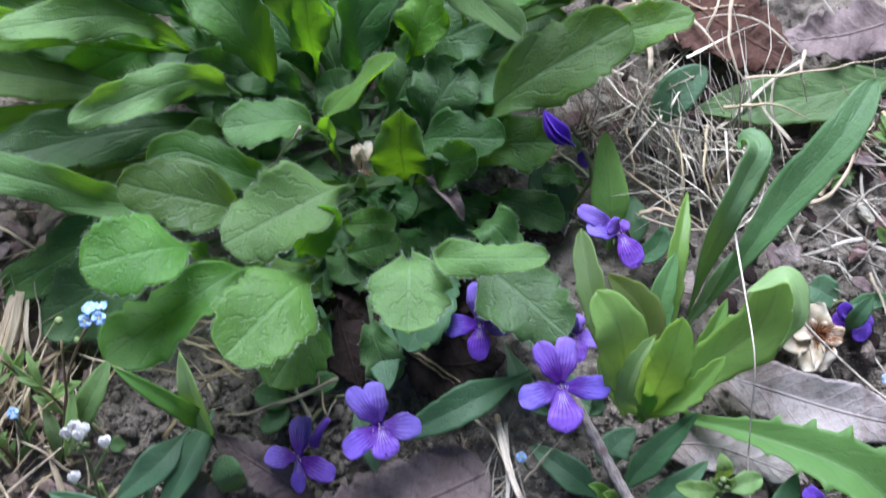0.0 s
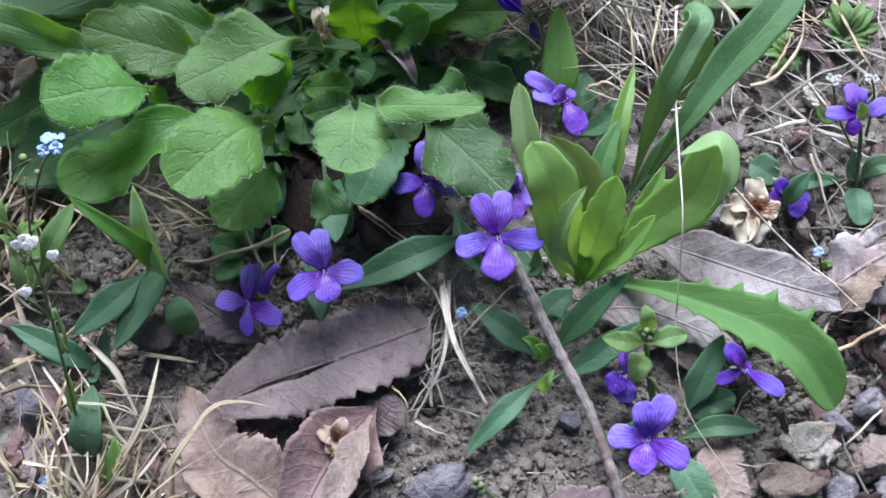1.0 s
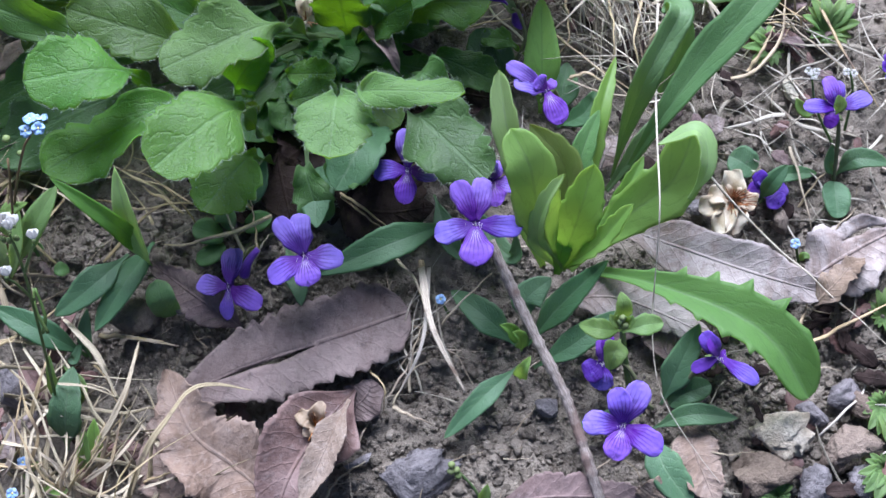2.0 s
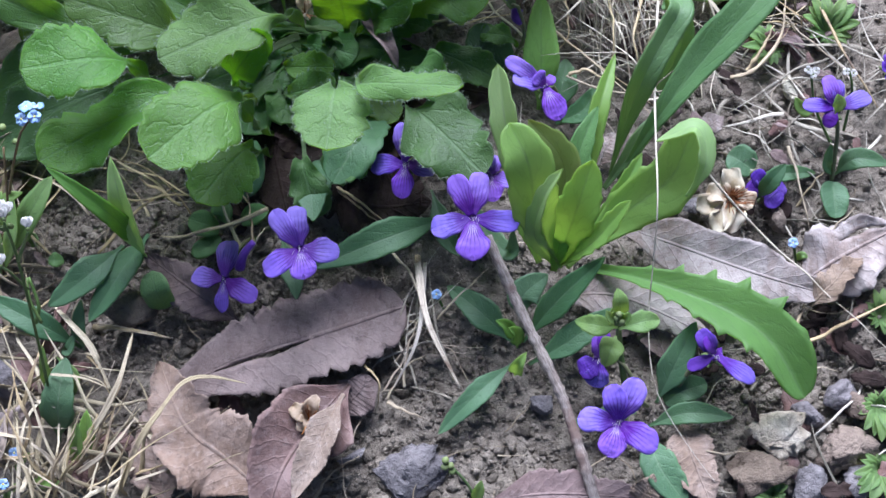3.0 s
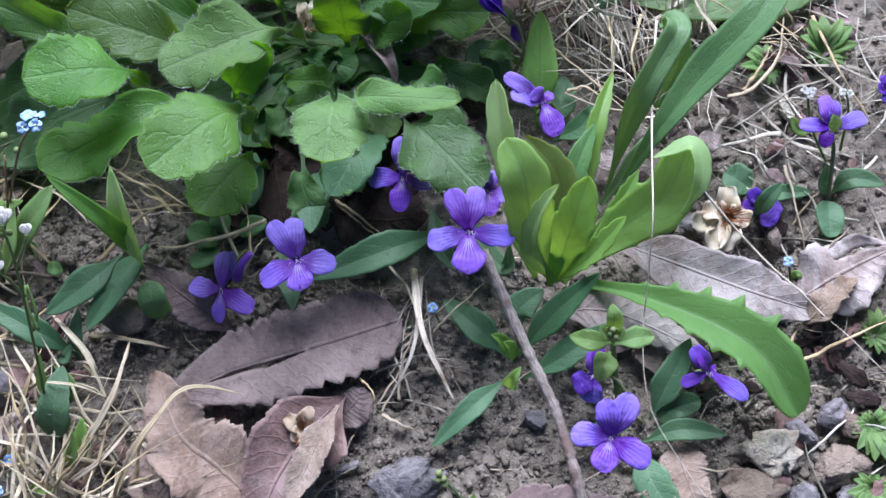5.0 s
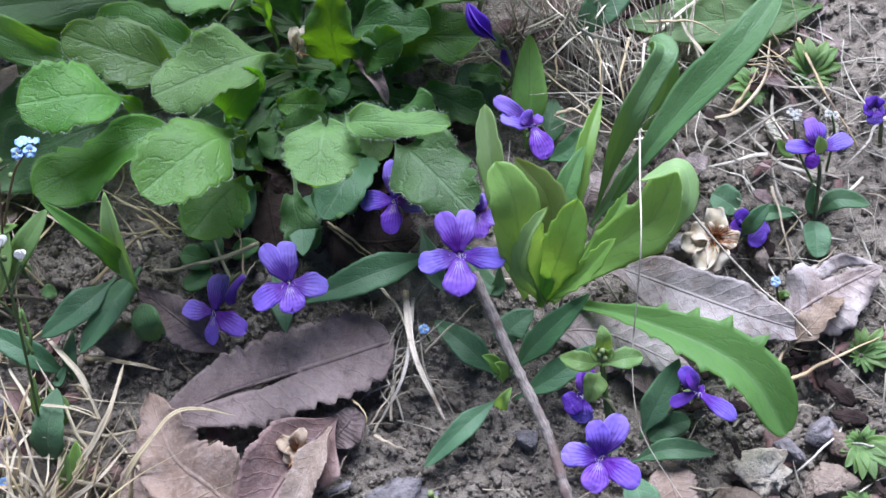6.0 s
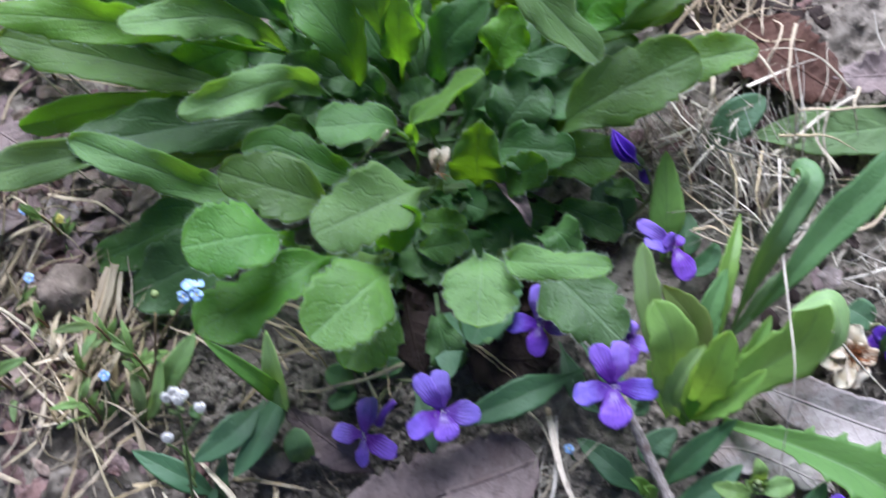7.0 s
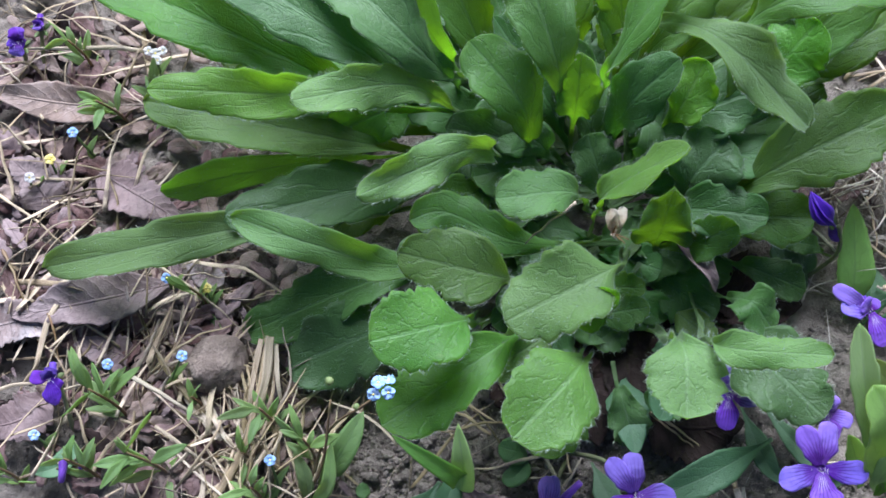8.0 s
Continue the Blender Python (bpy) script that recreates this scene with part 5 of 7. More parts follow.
fallen([(0.0049, -0.0647, 0.0010), (0.0202, -0.0649, 0.0030), (0.0432, -0.0688, 0.0030)], 0.0130, M_DEAD, "dull violet-brown fallen leaf half sunk in soil", 0, 5)
fallen([(0.0404, -0.0701, 0.0020), (0.0433, -0.0665, 0.0050), (0.0451, -0.0634, 0.0060)], 0.0080, M_DEAD_TAN, "small light-brown leaf fragment", 0, 8)
# this leaf's shade is put into its near-black colour
fallen([(-0.0272, 0.0188, 0.0010), (-0.0140, 0.0134, 0.0030), (-0.0005, 0.0133, 0.0030)], 0.0200, M_DEAD_DARK, "fallen leaf under green leaves, its near-black colour standing in for shade", 0, 5)
fallen([(0.0647, 0.1048, 0.0020), (0.0752, 0.0880, 0.0070), (0.0891, 0.0756, 0.0060)], 0.0280, M_DEAD_RUST, "large dark reddish-brown fallen leaf behind dry grass", 0, 8, 0.1)
fallen([(0.1239, 0.0840, 0.0020), (0.1059, 0.0805, 0.0060), (0.0866, 0.0814, 0.0070)], 0.0200, M_DEAD, "grey-brown jagged fallen leaf among dry stems", 0, 8, 0.2, 0.3, 8)
fallen([(0.1191, 0.0680, 0.0020), (0.0927, 0.0654, 0.0050), (0.0615, 0.0680, 0.0040)], 0.0160, M_WEED, "long grey-green faded leaf lying under dry stems", 0, 10, 0.06, 0.04)
fallen([(0.0717, 0.0227, 0.0010), (0.0750, 0.0247, 0.0030), (0.0792, 0.0266, 0.0030)], 0.0070, M_DEAD_PALE, "small pinkish leaf fragment on soil", 0, 5)
fallen([(0.0445, 0.0180, 0.0010), (0.0468, 0.0218, 0.0030), (0.0504, 0.0258, 0.0030)], 0.0080, M_DEAD_PALE, "small pinkish-grey leaf fragment among stems", 0, 5)
fallen([(0.0546, -0.0363, 0.0000), (0.0492, -0.0241, 0.0010), (0.0397, -0.0289, 0.0010)], 0.0090, M_DEAD, "brown leaf fragment under a violet", 0, 5)
fallen([(-0.1452, 0.1211, 0.0030), (-0.1644, 0.1227, 0.0070), (-0.1890, 0.1308, 0.0060)], 0.0105, M_DEAD_TAN, "long pale pinkish curled dead leaf on litter", 15, 14, 0.15, 0.05)
fallen([(-0.1620, 0.1052, 0.0020), (-0.1508, 0.0962, 0.0060), (-0.1393, 0.0869, 0.0050)], 0.0150, M_DEAD, "grey-brown fallen leaf beside the rosette", 0, 8)
fallen([(-0.1428, 0.0709, 0.0020), (-0.1609, 0.0680, 0.0080), (-0.1856, 0.0673, 0.0060)], 0.0140, M_DEAD, "large brown wrinkled fallen leaf among straw", 0, 14, 0.15, 0.12, 13, pleat=0.014)
fallen([(-0.1965, 0.0649, 0.0020), (-0.1846, 0.0658, 0.0050), (-0.1759, 0.0615, 0.0050)], 0.0130, M_DEAD_PALE, "pinkish fallen leaf among straw", 0, 10)
fallen([(-0.1733, 0.0944, 0.0010), (-0.1773, 0.1035, 0.0050), (-0.1830, 0.1108, 0.0050)], 0.0130, M_DEAD, "blue-grey weathered fallen leaf on litter", 0, 8)
fallen([(-0.1784, 0.0473, 0.0010), (-0.1849, 0.0405, 0.0050), (-0.1953, 0.0391, 0.0050)], 0.0130, M_DEAD, "blue-grey weathered leaf under small weeds", 0, 6)
fallen([(-0.1540, 0.0513, 0.0010), (-0.1618, 0.0551, 0.0040), (-0.1706, 0.0579, 0.0040)], 0.0100, M_DEAD, "grey fallen leaf near a round stone", 0, 8)
fallen([(-0.1290, 0.0719, 0.0020), (-0.1332, 0.0707, 0.0040), (-0.1389, 0.0746, 0.0040)], 0.0080, M_DEAD_PALE, "pale leaf piece under green leaves", 0, 8)
fallen([(-0.0871, 0.0658, 0.0020), (-0.0824, 0.0653, 0.0050), (-0.0800, 0.0612, 0.0050)], 0.0070, M_DEAD_PALE, "small pale pink leaf fragment under the rosette", 0, 8)
fallen([(-0.1213, -0.0377, 0.0010), (-0.1128, -0.0312, 0.0040), (-0.1070, -0.0268, 0.0040)], 0.0070, M_DEAD_PALE, "small pale leaf fragment among straw", 0, 8)
fallen([(-0.0932, 0.0652, 0.0020), (-0.0903, 0.0627, 0.0050), (-0.0875, 0.0608, 0.0050)], 0.0065, M_DEAD_TAN, "small orange-brown leaf fragment under the rosette", 0, 8)
fallen([(-0.0393, 0.0393, 0.0010), (-0.0357, 0.0409, 0.0040), (-0.0331, 0.0388, 0.0040)], 0.0060, M_DEAD_TAN, "small brown leaf fragment in the rosette's shade", 0, 8)


# near-black leaves added over the soil here, as painted shade beneath the rosette
fallen([(-0.0303, 0.0592, 0.0010), (-0.0257, 0.0443, 0.0040), (-0.0223, 0.0290, 0.0030)], 0.0180, M_DEAD_DARK, "near-black dead leaf added to deepen the shade under the rosette", 0, 8, 0.2)
fallen([(-0.0375, 0.0525, 0.0010), (-0.0338, 0.0396, 0.0030), (-0.0332, 0.0248, 0.0020)], 0.0170, M_DEAD_DARK, "near-black dead leaf added to deepen the shade under the rosette", 10, 8, 0.2)
fallen([(-0.0125, 0.0566, 0.0010), (-0.0013, 0.0468, 0.0040), (0.0109, 0.0391, 0.0030)], 0.0180, M_DEAD_DARK, "near-black dead leaf added to deepen the shade under the rosette", 0, 8, 0.2)
fallen([(-0.0218, 0.0381, 0.0010), (-0.0082, 0.0329, 0.0030), (0.0031, 0.0284, 0.0020)], 0.0170, M_DEAD_DARK, "near-black dead leaf added to deepen the shade under the rosette", 0, 8, 0.2)
fallen([(-0.0561, 0.0492, 0.0010), (-0.0489, 0.0388, 0.0030), (-0.0434, 0.0262, 0.0020)], 0.0180, M_DEAD_DARK, "near-black dead leaf added to deepen the shade under the rosette", 0, 8, 0.2)
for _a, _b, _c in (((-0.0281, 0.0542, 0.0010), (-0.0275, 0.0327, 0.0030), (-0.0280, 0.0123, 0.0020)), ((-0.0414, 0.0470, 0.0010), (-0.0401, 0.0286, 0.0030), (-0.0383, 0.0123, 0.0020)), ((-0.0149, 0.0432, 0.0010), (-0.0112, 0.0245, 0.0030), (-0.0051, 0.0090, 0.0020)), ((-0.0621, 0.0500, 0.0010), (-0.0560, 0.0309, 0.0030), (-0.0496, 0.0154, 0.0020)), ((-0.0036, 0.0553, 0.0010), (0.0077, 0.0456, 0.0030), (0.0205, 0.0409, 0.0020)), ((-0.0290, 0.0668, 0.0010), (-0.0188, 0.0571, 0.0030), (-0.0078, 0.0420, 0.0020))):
    fallen([_a, _b, _c], 0.0200, M_DEAD_DARK, "near-black dead leaf added to deepen the shade under the rosette", 0, 8, 0.2)
fallen([(-0.0140, 0.0634, 0.0160), (-0.0075, 0.0514, 0.0220), (-0.0049, 0.0456, 0.0180)], 0.0062, M_DEAD, "curled purplish-grey withered leaf at the rosette's heart", 20, 30, 0.1, 0.0, kind="lance")


# ---- twig and dry stems ----
TWIG = thing("twig", (0.0227, -0.0267, 0.0000), "straight grey-brown weathered twig lying across violet leaves", "twig")
part("stem", tube([(0.0121, -0.0018, 0.0170), (0.0174, -0.0185, 0.0130), (0.0221, -0.0321, 0.0100), (0.0262, -0.0448, 0.0070), (0.0307, -0.0704, 0.0040)], 0.00132, 0.0014, 12, 80, knob=0.11, seed=4), M_BARK, TWIG)


def stem(pts, r, label="thin dry straw-coloured grass stem lying on soil", flat=0.6, n=24, mat=None, taper=0.25):
    s = thing("straw", (pts[0][0], pts[0][1], 0.0), label, "straw", "dry grass stems")
    c = curve(pts, 9)[0]
    c[1:-1] += np.random.RandomState(SEED[0]).randn(8, 3) * (0.00016, 0.00016, 0.0001)
    part("stalk", tube(c, 0.72 * r, 0.72 * r * taper, 6, n + 8, flat, 0.14, seed=count()), mat or M_STRAW, s)
    return s


stem([(0.0655, 0.0578, 0.0120), (0.0590, 0.0320, 0.0200), (0.0532, 0.0050, 0.0330), (0.0512, -0.0080, 0.0320), (0.0501, -0.0169, 0.0200), (0.0478, -0.0319, 0.0120), (0.0482, -0.0442, 0.0100), (0.0545, -0.0585, 0.0080), (0.0634, -0.0727, 0.0030)], 0.0005, "long thin pale stem arching over green leaves and violets", mat=M_STRAW_PALE)
stem([(0.0654, 0.0070, 0.0260), (0.0773, -0.0048, 0.0140), (0.0909, -0.0208, 0.0100), (0.1109, -0.0435, 0.0040)], 0.00055, "long pale straight stem leaning across a dead leaf", mat=M_STRAW_PALE)
stem([(0.0873, -0.0364, 0.0020), (0.0987, -0.0322, 0.0050), (0.1144, -0.0273, 0.0040)], 0.0009, "pale dry stem beside a long green leaf")
stem([(0.0948, 0.0166, 0.0020), (0.0944, 0.0024, 0.0060), (0.0952, -0.0090, 0.0030)], 0.0007)
stem([(0.0961, -0.0119, 0.0020), (0.1024, -0.0067, 0.0050), (0.1083, -0.0022, 0.0030)], 0.0006)
stem([(0.0939, 0.0002, 0.0010), (0.0989, 0.0053, 0.0050), (0.1047, 0.0104, 0.0040)], 0.0005)
stem([(0.0830, 0.0376, 0.0030), (0.0892, 0.0379, 0.0060), (0.0977, 0.0467, 0.0060), (0.1020, 0.0602, 0.0050)], 0.0010, "bent pale dry stem on bare soil")
stem([(0.0960, 0.0597, 0.0040), (0.1048, 0.0442, 0.0060), (0.1213, 0.0259, 0.0040)], 0.0006)
stem([(0.1096, 0.0580, 0.0040), (0.1130, 0.0399, 0.0060), (0.1194, 0.0237, 0.0040)], 0.0009)
stem([(0.0366, 0.0570, 0.0060), (0.0466, 0.0435, 0.0090), (0.0557, 0.0331, 0.0080), (0.0638, 0.0241, 0.0040)], 0.0006)
stem([(0.0392, 0.0425, 0.0060), (0.0501, 0.0355, 0.0080), (0.0663, 0.0342, 0.0080), (0.0784, 0.0397, 0.0050)], 0.0006)
stem([(0.0396, 0.0415, 0.0090), (0.0437, 0.0409, 0.0120), (0.0501, 0.0370, 0.0100)], 0.0009, "pale curled dry stem beside a violet flower")
stem([(0.0095, 0.0612, 0.0060), (0.0187, 0.0608, 0.0080), (0.0280, 0.0616, 0.0080)], 0.0006)
stem([(0.0056, 0.0628, 0.0060), (0.0145, 0.0625, 0.0080), (0.0250, 0.0630, 0.0080)], 0.0007)
stem([(0.0357, 0.0572, 0.0080), (0.0474, 0.0439, 0.0080), (0.0625, 0.0306, 0.0040)], 0.0006)
stem([(0.0779, 0.0966, 0.0120), (0.0702, 0.0792, 0.0200), (0.0707, 0.0667, 0.0160), (0.0696, 0.0567, 0.0060)], 0.0010, "thick grey-white dry stem standing in dead grass")
stem([(0.0662, 0.0927, 0.0080), (0.0688, 0.0818, 0.0120), (0.0726, 0.0746, 0.0100)], 0.0008)
stem([(0.0735, 0.0711, 0.0120), (0.0881, 0.0688, 0.0140), (0.1169, 0.0705, 0.0100)], 0.0007)
stem([(0.0672, 0.0652, 0.0100), (0.0795, 0.0626, 0.0120), (0.0884, 0.0585, 0.0080)], 0.0008)
stem([(0.0913, 0.0756, 0.0120), (0.0878, 0.0689, 0.0140), (0.0894, 0.0631, 0.0080)], 0.0008)
stem([(0.0574, 0.1013, 0.0080), (0.0520, 0.0862, 0.0100), (0.0533, 0.0762, 0.0060)], 0.0009)
stem([(0.0876, 0.0387, 0.0020), (0.0917, 0.0431, 0.0050), (0.0967, 0.0500, 0.0050)], 0.0010)
stem([(0.0609, 0.0468, 0.0030), (0.0639, 0.0508, 0.0080), (0.0713, 0.0580, 0.0100)], 0.0012, "thick pale broken dry stem")
stem([(-0.0247, 0.0200, 0.0040), (-0.0185, 0.0141, 0.0060), (-0.0114, 0.0067, 0.0030)], 0.0007, "thin pale dry stem under a violet leaf")
stem([(-0.0246, 0.0194, 0.0030), (-0.0197, 0.0135, 0.0050), (-0.0131, 0.0071, 0.0030)], 0.0006)
stem([(-0.0123, 0.0011, 0.0020), (-0.0078, -0.0080, 0.0060), (-0.0068, -0.0185, 0.0060), (-0.0153, -0.0285, 0.0020)], 0.0007, "tangled pale dry roots and stems on soil")
stem([(-0.0058, -0.0005, 0.0020), (-0.0062, -0.0127, 0.0060), (-0.0042, -0.0219, 0.0070), (-0.0003, -0.0347, 0.0050)], 0.0011, "pale flat dry grass blade standing off the soil", 0.25)
stem([(-0.0130, -0.0344, 0.0010), (-0.0113, -0.0264, 0.0040), (-0.0075, -0.0184, 0.0060)], 0.0006)
stem([(-0.0176, -0.0368, 0.0010), (-0.0124, -0.0297, 0.0030), (-0.0064, -0.0266, 0.0020)], 0.0005)
stem([(-0.0026, -0.0182, 0.0020), (0.0023, -0.0142, 0.0050), (0.0119, -0.0071, 0.0050)], 0.0005)
stem([(-0.0177, -0.0375, 0.0010), (-0.0122, -0.0412, 0.0030), (-0.0082, -0.0433, 0.0010)], 0.0009)
stem([(-0.0222, -0.0282, 0.0050), (-0.0189, -0.0333, 0.0080), (-0.0202, -0.0390, 0.0040)], 0.0005)
stem([(-0.0804, -0.0481, 0.0020), (-0.0771, -0.0394, 0.0090), (-0.0717, -0.0379, 0.0090)], 0.0011, flat=0.35)
stem([(-0.0932, -0.0480, 0.0020), (-0.0885, -0.0367, 0.0090), (-0.0829, -0.0262, 0.0100), (-0.0799, -0.0129, 0.0060)], 0.0012, "pale dry grass blade in a withered tuft", 0.35)
stem([(-0.1022, -0.0207, 0.0030), (-0.0932, -0.0222, 0.0060), (-0.0858, -0.0265, 0.0050)], 0.0006)
stem([(-0.0926, -0.0167, 0.0030), (-0.0889, -0.0206, 0.0060), (-0.0862, -0.0292, 0.0040)], 0.0006)
stem([(-0.0816, -0.0480, 0.0030), (-0.0744, -0.0470, 0.0060), (-0.0689, -0.0455, 0.0050)], 0.0006)
stem([(-0.0909, -0.0092, 0.0030), (-0.0802, -0.0119, 0.0050), (-0.0707, -0.0148, 0.0030)], 0.0011, "flat pale dry grass blade on soil", 0.35)
stem([(-0.0389, -0.0597, 0.0010), (-0.0332, -0.0536, 0.0030), (-0.0260, -0.0501, 0.0020)], 0.0006)
stem([(0.0367, -0.0395, 0.0010), (0.0400, -0.0444, 0.0030), (0.0452, -0.0484, 0.0020)], 0.0006)
stem([(0.0556, -0.0575, 0.0030), (0.0623, -0.0605, 0.0050), (0.0698, -0.0605, 0.0030)], 0.0005)
stem([(0.0854, -0.0328, 0.0010), (0.0871, -0.0306, 0.0040), (0.0907, -0.0250, 0.0030)], 0.0010)
stem([(0.0625, 0.0619, 0.0080), (0.0574, 0.0473, 0.0120), (0.0595, 0.0367, 0.0060)], 0.0007)
stem([(0.0535, 0.0631, 0.0080), (0.0525, 0.0496, 0.0120), (0.0501, 0.0395, 0.0060)], 0.0006)
stem([(0.0429, 0.0670, 0.0030), (0.0410, 0.0534, 0.0070), (0.0363, 0.0483, 0.0050)], 0.0006)
stem([(-0.0596, 0.0070, 0.0010), (-0.0530, 0.0067, 0.0040), (-0.0456, 0.0068, 0.0040)], 0.0004)
stem([(-0.0503, 0.0028, 0.0040), (-0.0464, 0.0066, 0.0080), (-0.0439, 0.0101, 0.0080)], 0.0008)
stem([(-0.0471, 0.0067, 0.0080), (-0.0481, 0.0197, 0.0060), (-0.0490, 0.0220, 0.0040)], 0.0005)
stem([(-0.0388, 0.0679, 0.0420), (-0.0446, 0.0659, 0.0340), (-0.0508, 0.0630, 0.0260)], 0.0007, "thin brown dry stem caught between rosette leaves")
stem([(-0.1772, 0.1547, 0.0040), (-0.1646, 0.1436, 0.0060), (-0.1550, 0.1346, 0.0040)], 0.0007)
stem([(-0.1890, 0.1026, 0.0030), (-0.1778, 0.0923, 0.0060), (-0.1689, 0.0831, 0.0030)], 0.0008)
stem([(-0.1850, 0.1395, 0.0030), (-0.1799, 0.1330, 0.0050), (-0.1778, 0.1293, 0.0030)], 0.0007)
stem([(-0.1563, 0.0833, 0.0040), (-0.1545, 0.0687, 0.0070), (-0.1544, 0.0570, 0.0040)], 0.0010, mat=M_BARK)
stem([(-0.1552, 0.0482, 0.0030), (-0.1498, 0.0545, 0.0070), (-0.1469, 0.0610, 0.0060)], 0.0010)
stem([(-0.1515, 0.0477, 0.0030), (-0.1402, 0.0539, 0.0070), (-0.1286, 0.0570, 0.0040)], 0.0008)
stem([(-0.1548, 0.0468, 0.0100), (-0.1469, 0.0407, 0.0090), (-0.1347, 0.0298, 0.0030)], 0.0010, mat=M_STRAW)
stem([(-0.1478, 0.0767, 0.0040), (-0.1371, 0.0675, 0.0080), (-0.1255, 0.0548, 0.0060)], 0.0006)
stem([(-0.1387, 0.0123, 0.0030), (-0.1283, 0.0236, 0.0090), (-0.1216, 0.0397, 0.0120), (-0.1195, 0.0515, 0.0080)], 0.0020, "broad pale dry grass blade in a withered tuft", 0.3)
stem([(-0.1379, 0.0397, 0.0040), (-0.1336, 0.0301, 0.0080), (-0.1296, 0.0239, 0.0060)], 0.0016, flat=0.3)
stem([(-0.1258, 0.0248, 0.0060), (-0.1194, 0.0366, 0.0100), (-0.1180, 0.0485, 0.0060)], 0.0012, flat=0.3)
stem([(-0.1266, 0.0485, 0.0040), (-0.1245, 0.0404, 0.0080), (-0.1254, 0.0290, 0.0060)], 0.0008, flat=0.4)
stem([(-0.1419, 0.0463, 0.0030), (-0.1317, 0.0387, 0.0060), (-0.1238, 0.0318, 0.0050)], 0.0008)
stem([(-0.1267, 0.0091, 0.0030), (-0.1320, 0.0199, 0.0070), (-0.1341, 0.0245, 0.0050)], 0.0007)
stem([(-0.1796, 0.0730, 0.0030), (-0.1747, 0.0640, 0.0080), (-0.1739, 0.0537, 0.0060)], 0.0008, "thin reddish-brown dry stem", mat=M_STEM_RED)
stem([(-0.1884, 0.0883, 0.0030), (-0.1831, 0.0759, 0.0070), (-0.1816, 0.0654, 0.0050)], 0.0008, "thin reddish-brown dry stem", mat=M_STEM_RED)
stem([(-0.1899, 0.0385, 0.0020), (-0.1784, 0.0294, 0.0050), (-0.1708, 0.0218, 0.0030)], 0.0006)
stem([(-0.1302, 0.0167, 0.0030), (-0.1208, 0.0327, 0.0090), (-0.1169, 0.0483, 0.0080)], 0.0009, flat=0.4)
stem([(-0.1250, 0.0273, 0.0030), (-0.1145, 0.0388, 0.0090), (-0.1149, 0.0539, 0.0080)], 0.0008, flat=0.4)


def ribbon(pts, half, seed, n=12):
    """A flat, kinked, slightly twisted dry blade."""
    rng = np.random.RandomState(seed)
    c = curve(pts, 5)[0]
    size = np.linalg.norm(c[-1] - c[0])
    c[1:-1] += rng.randn(4, 3) * size * np.array((0.016, 0.016, 0.012))
    return blade(c, half * 1.6, "grass", n, 2, rng.uniform(-50, 50), rng.uniform(-110, 110), rng.uniform(4, 30), 0.0, 0.10, 2.0, thick=0.00012, seed=seed)


def dry_bed(spots, name, label, seed, r=(0.0003, 0.0008), z=(0.0005, 0.007), mat=None):
    """A loose mat of dead grass: spots of (place, spread, count, heading in degrees, length)."""
    rng = np.random.RandomState(seed)
    geos = []
    for at, spread, n, head, ln in spots:
        for _ in range(n):
            p = np.array(at) + np.array([*(rng.randn(2) * spread), 0])
            a = radians(head) + rng.randn() * 0.8
            L = ln * rng.uniform(0.4, 1.3)
            d = np.array([math.cos(a), math.sin(a), 0])
            q = np.array([-d[1], d[0], 0]) * rng.randn() * 0.09 * L
            z0, z1, z2 = rng.uniform(*z, 3)
            pts = [p - d * L / 2 + (0, 0, z0 - 0.001), p + q + (0, 0, z1), p + d * L / 2 + (0, 0, z2 - 0.001)]
            rr = rng.uniform(*r) * (1.8 if rng.rand() < 0.15 else 1)
            geos.append(ribbon(pts, rr, rng.randint(9999)))
    ob = part(name, join_geo(geos), mat or M_STRAW)
    return tagged(ob, label, "dry grass", kind="stuff")


def tuft(at, n, head, lean, length, seed, label, mat, r=0.0003):
    """A standing tuft of dead grass: n bent stems out of one base."""
    g = thing("dead_grass_tuft", (at[0], at[1], 0.0), label, "dry grass", "dead grass tufts")
    rng = np.random.RandomState(seed)
    for _ in range(n):
        a = radians(head) + rng.randn() * 0.6
        L = length * rng.uniform(0.5, 1.1)
        d = np.array([math.cos(a), math.sin(a), 0]) * lean * rng.uniform(0.4, 1.3)
        b = np.array(at) + np.array([*(rng.randn(2) * 0.003), -0.002])
        up = np.array([0, 0, 1.0])
        bend = rng.randn(3) * 0.09 * L * np.array([1, 1, 0.3])
        part("stem", ribbon([b, b + (d * 0.4 + up * 0.6) * L * 0.55 + bend * 0.4, b + (d + up * rng.uniform(0.1, 0.7)) * L * 0.8 + bend], r * rng.uniform(0.5, 1.25), rng.randint(9999), 14), mat, g)
    return g


tuft((0.0322, 0.0682, 0.0000), 44, 80, 1.0, 0.022, 1, "brown stubbly tuft of dead grass beside a violet bud", M_STRAW_BROWN)
tuft((0.0428, 0.0710, 0.0000), 36, 70, 1.0, 0.022, 2, "brown tuft of withered grass stems", M_STRAW_BROWN)
tuft((0.0509, 0.0531, 0.0000), 34, 95, 1.0, 0.030, 3, "pale bleached tuft of dead grass stems", M_STRAW_PALE)
tuft((0.0610, 0.0478, 0.0000), 30, 100, 1.0, 0.034, 4, "pale bleached tuft of dead grass stems", M_STRAW_PALE)
tuft((0.0693, 0.0591, 0.0000), 20, 90, 1.0, 0.036, 5, "pale bleached tuft of dead grass stems", M_STRAW_PALE)
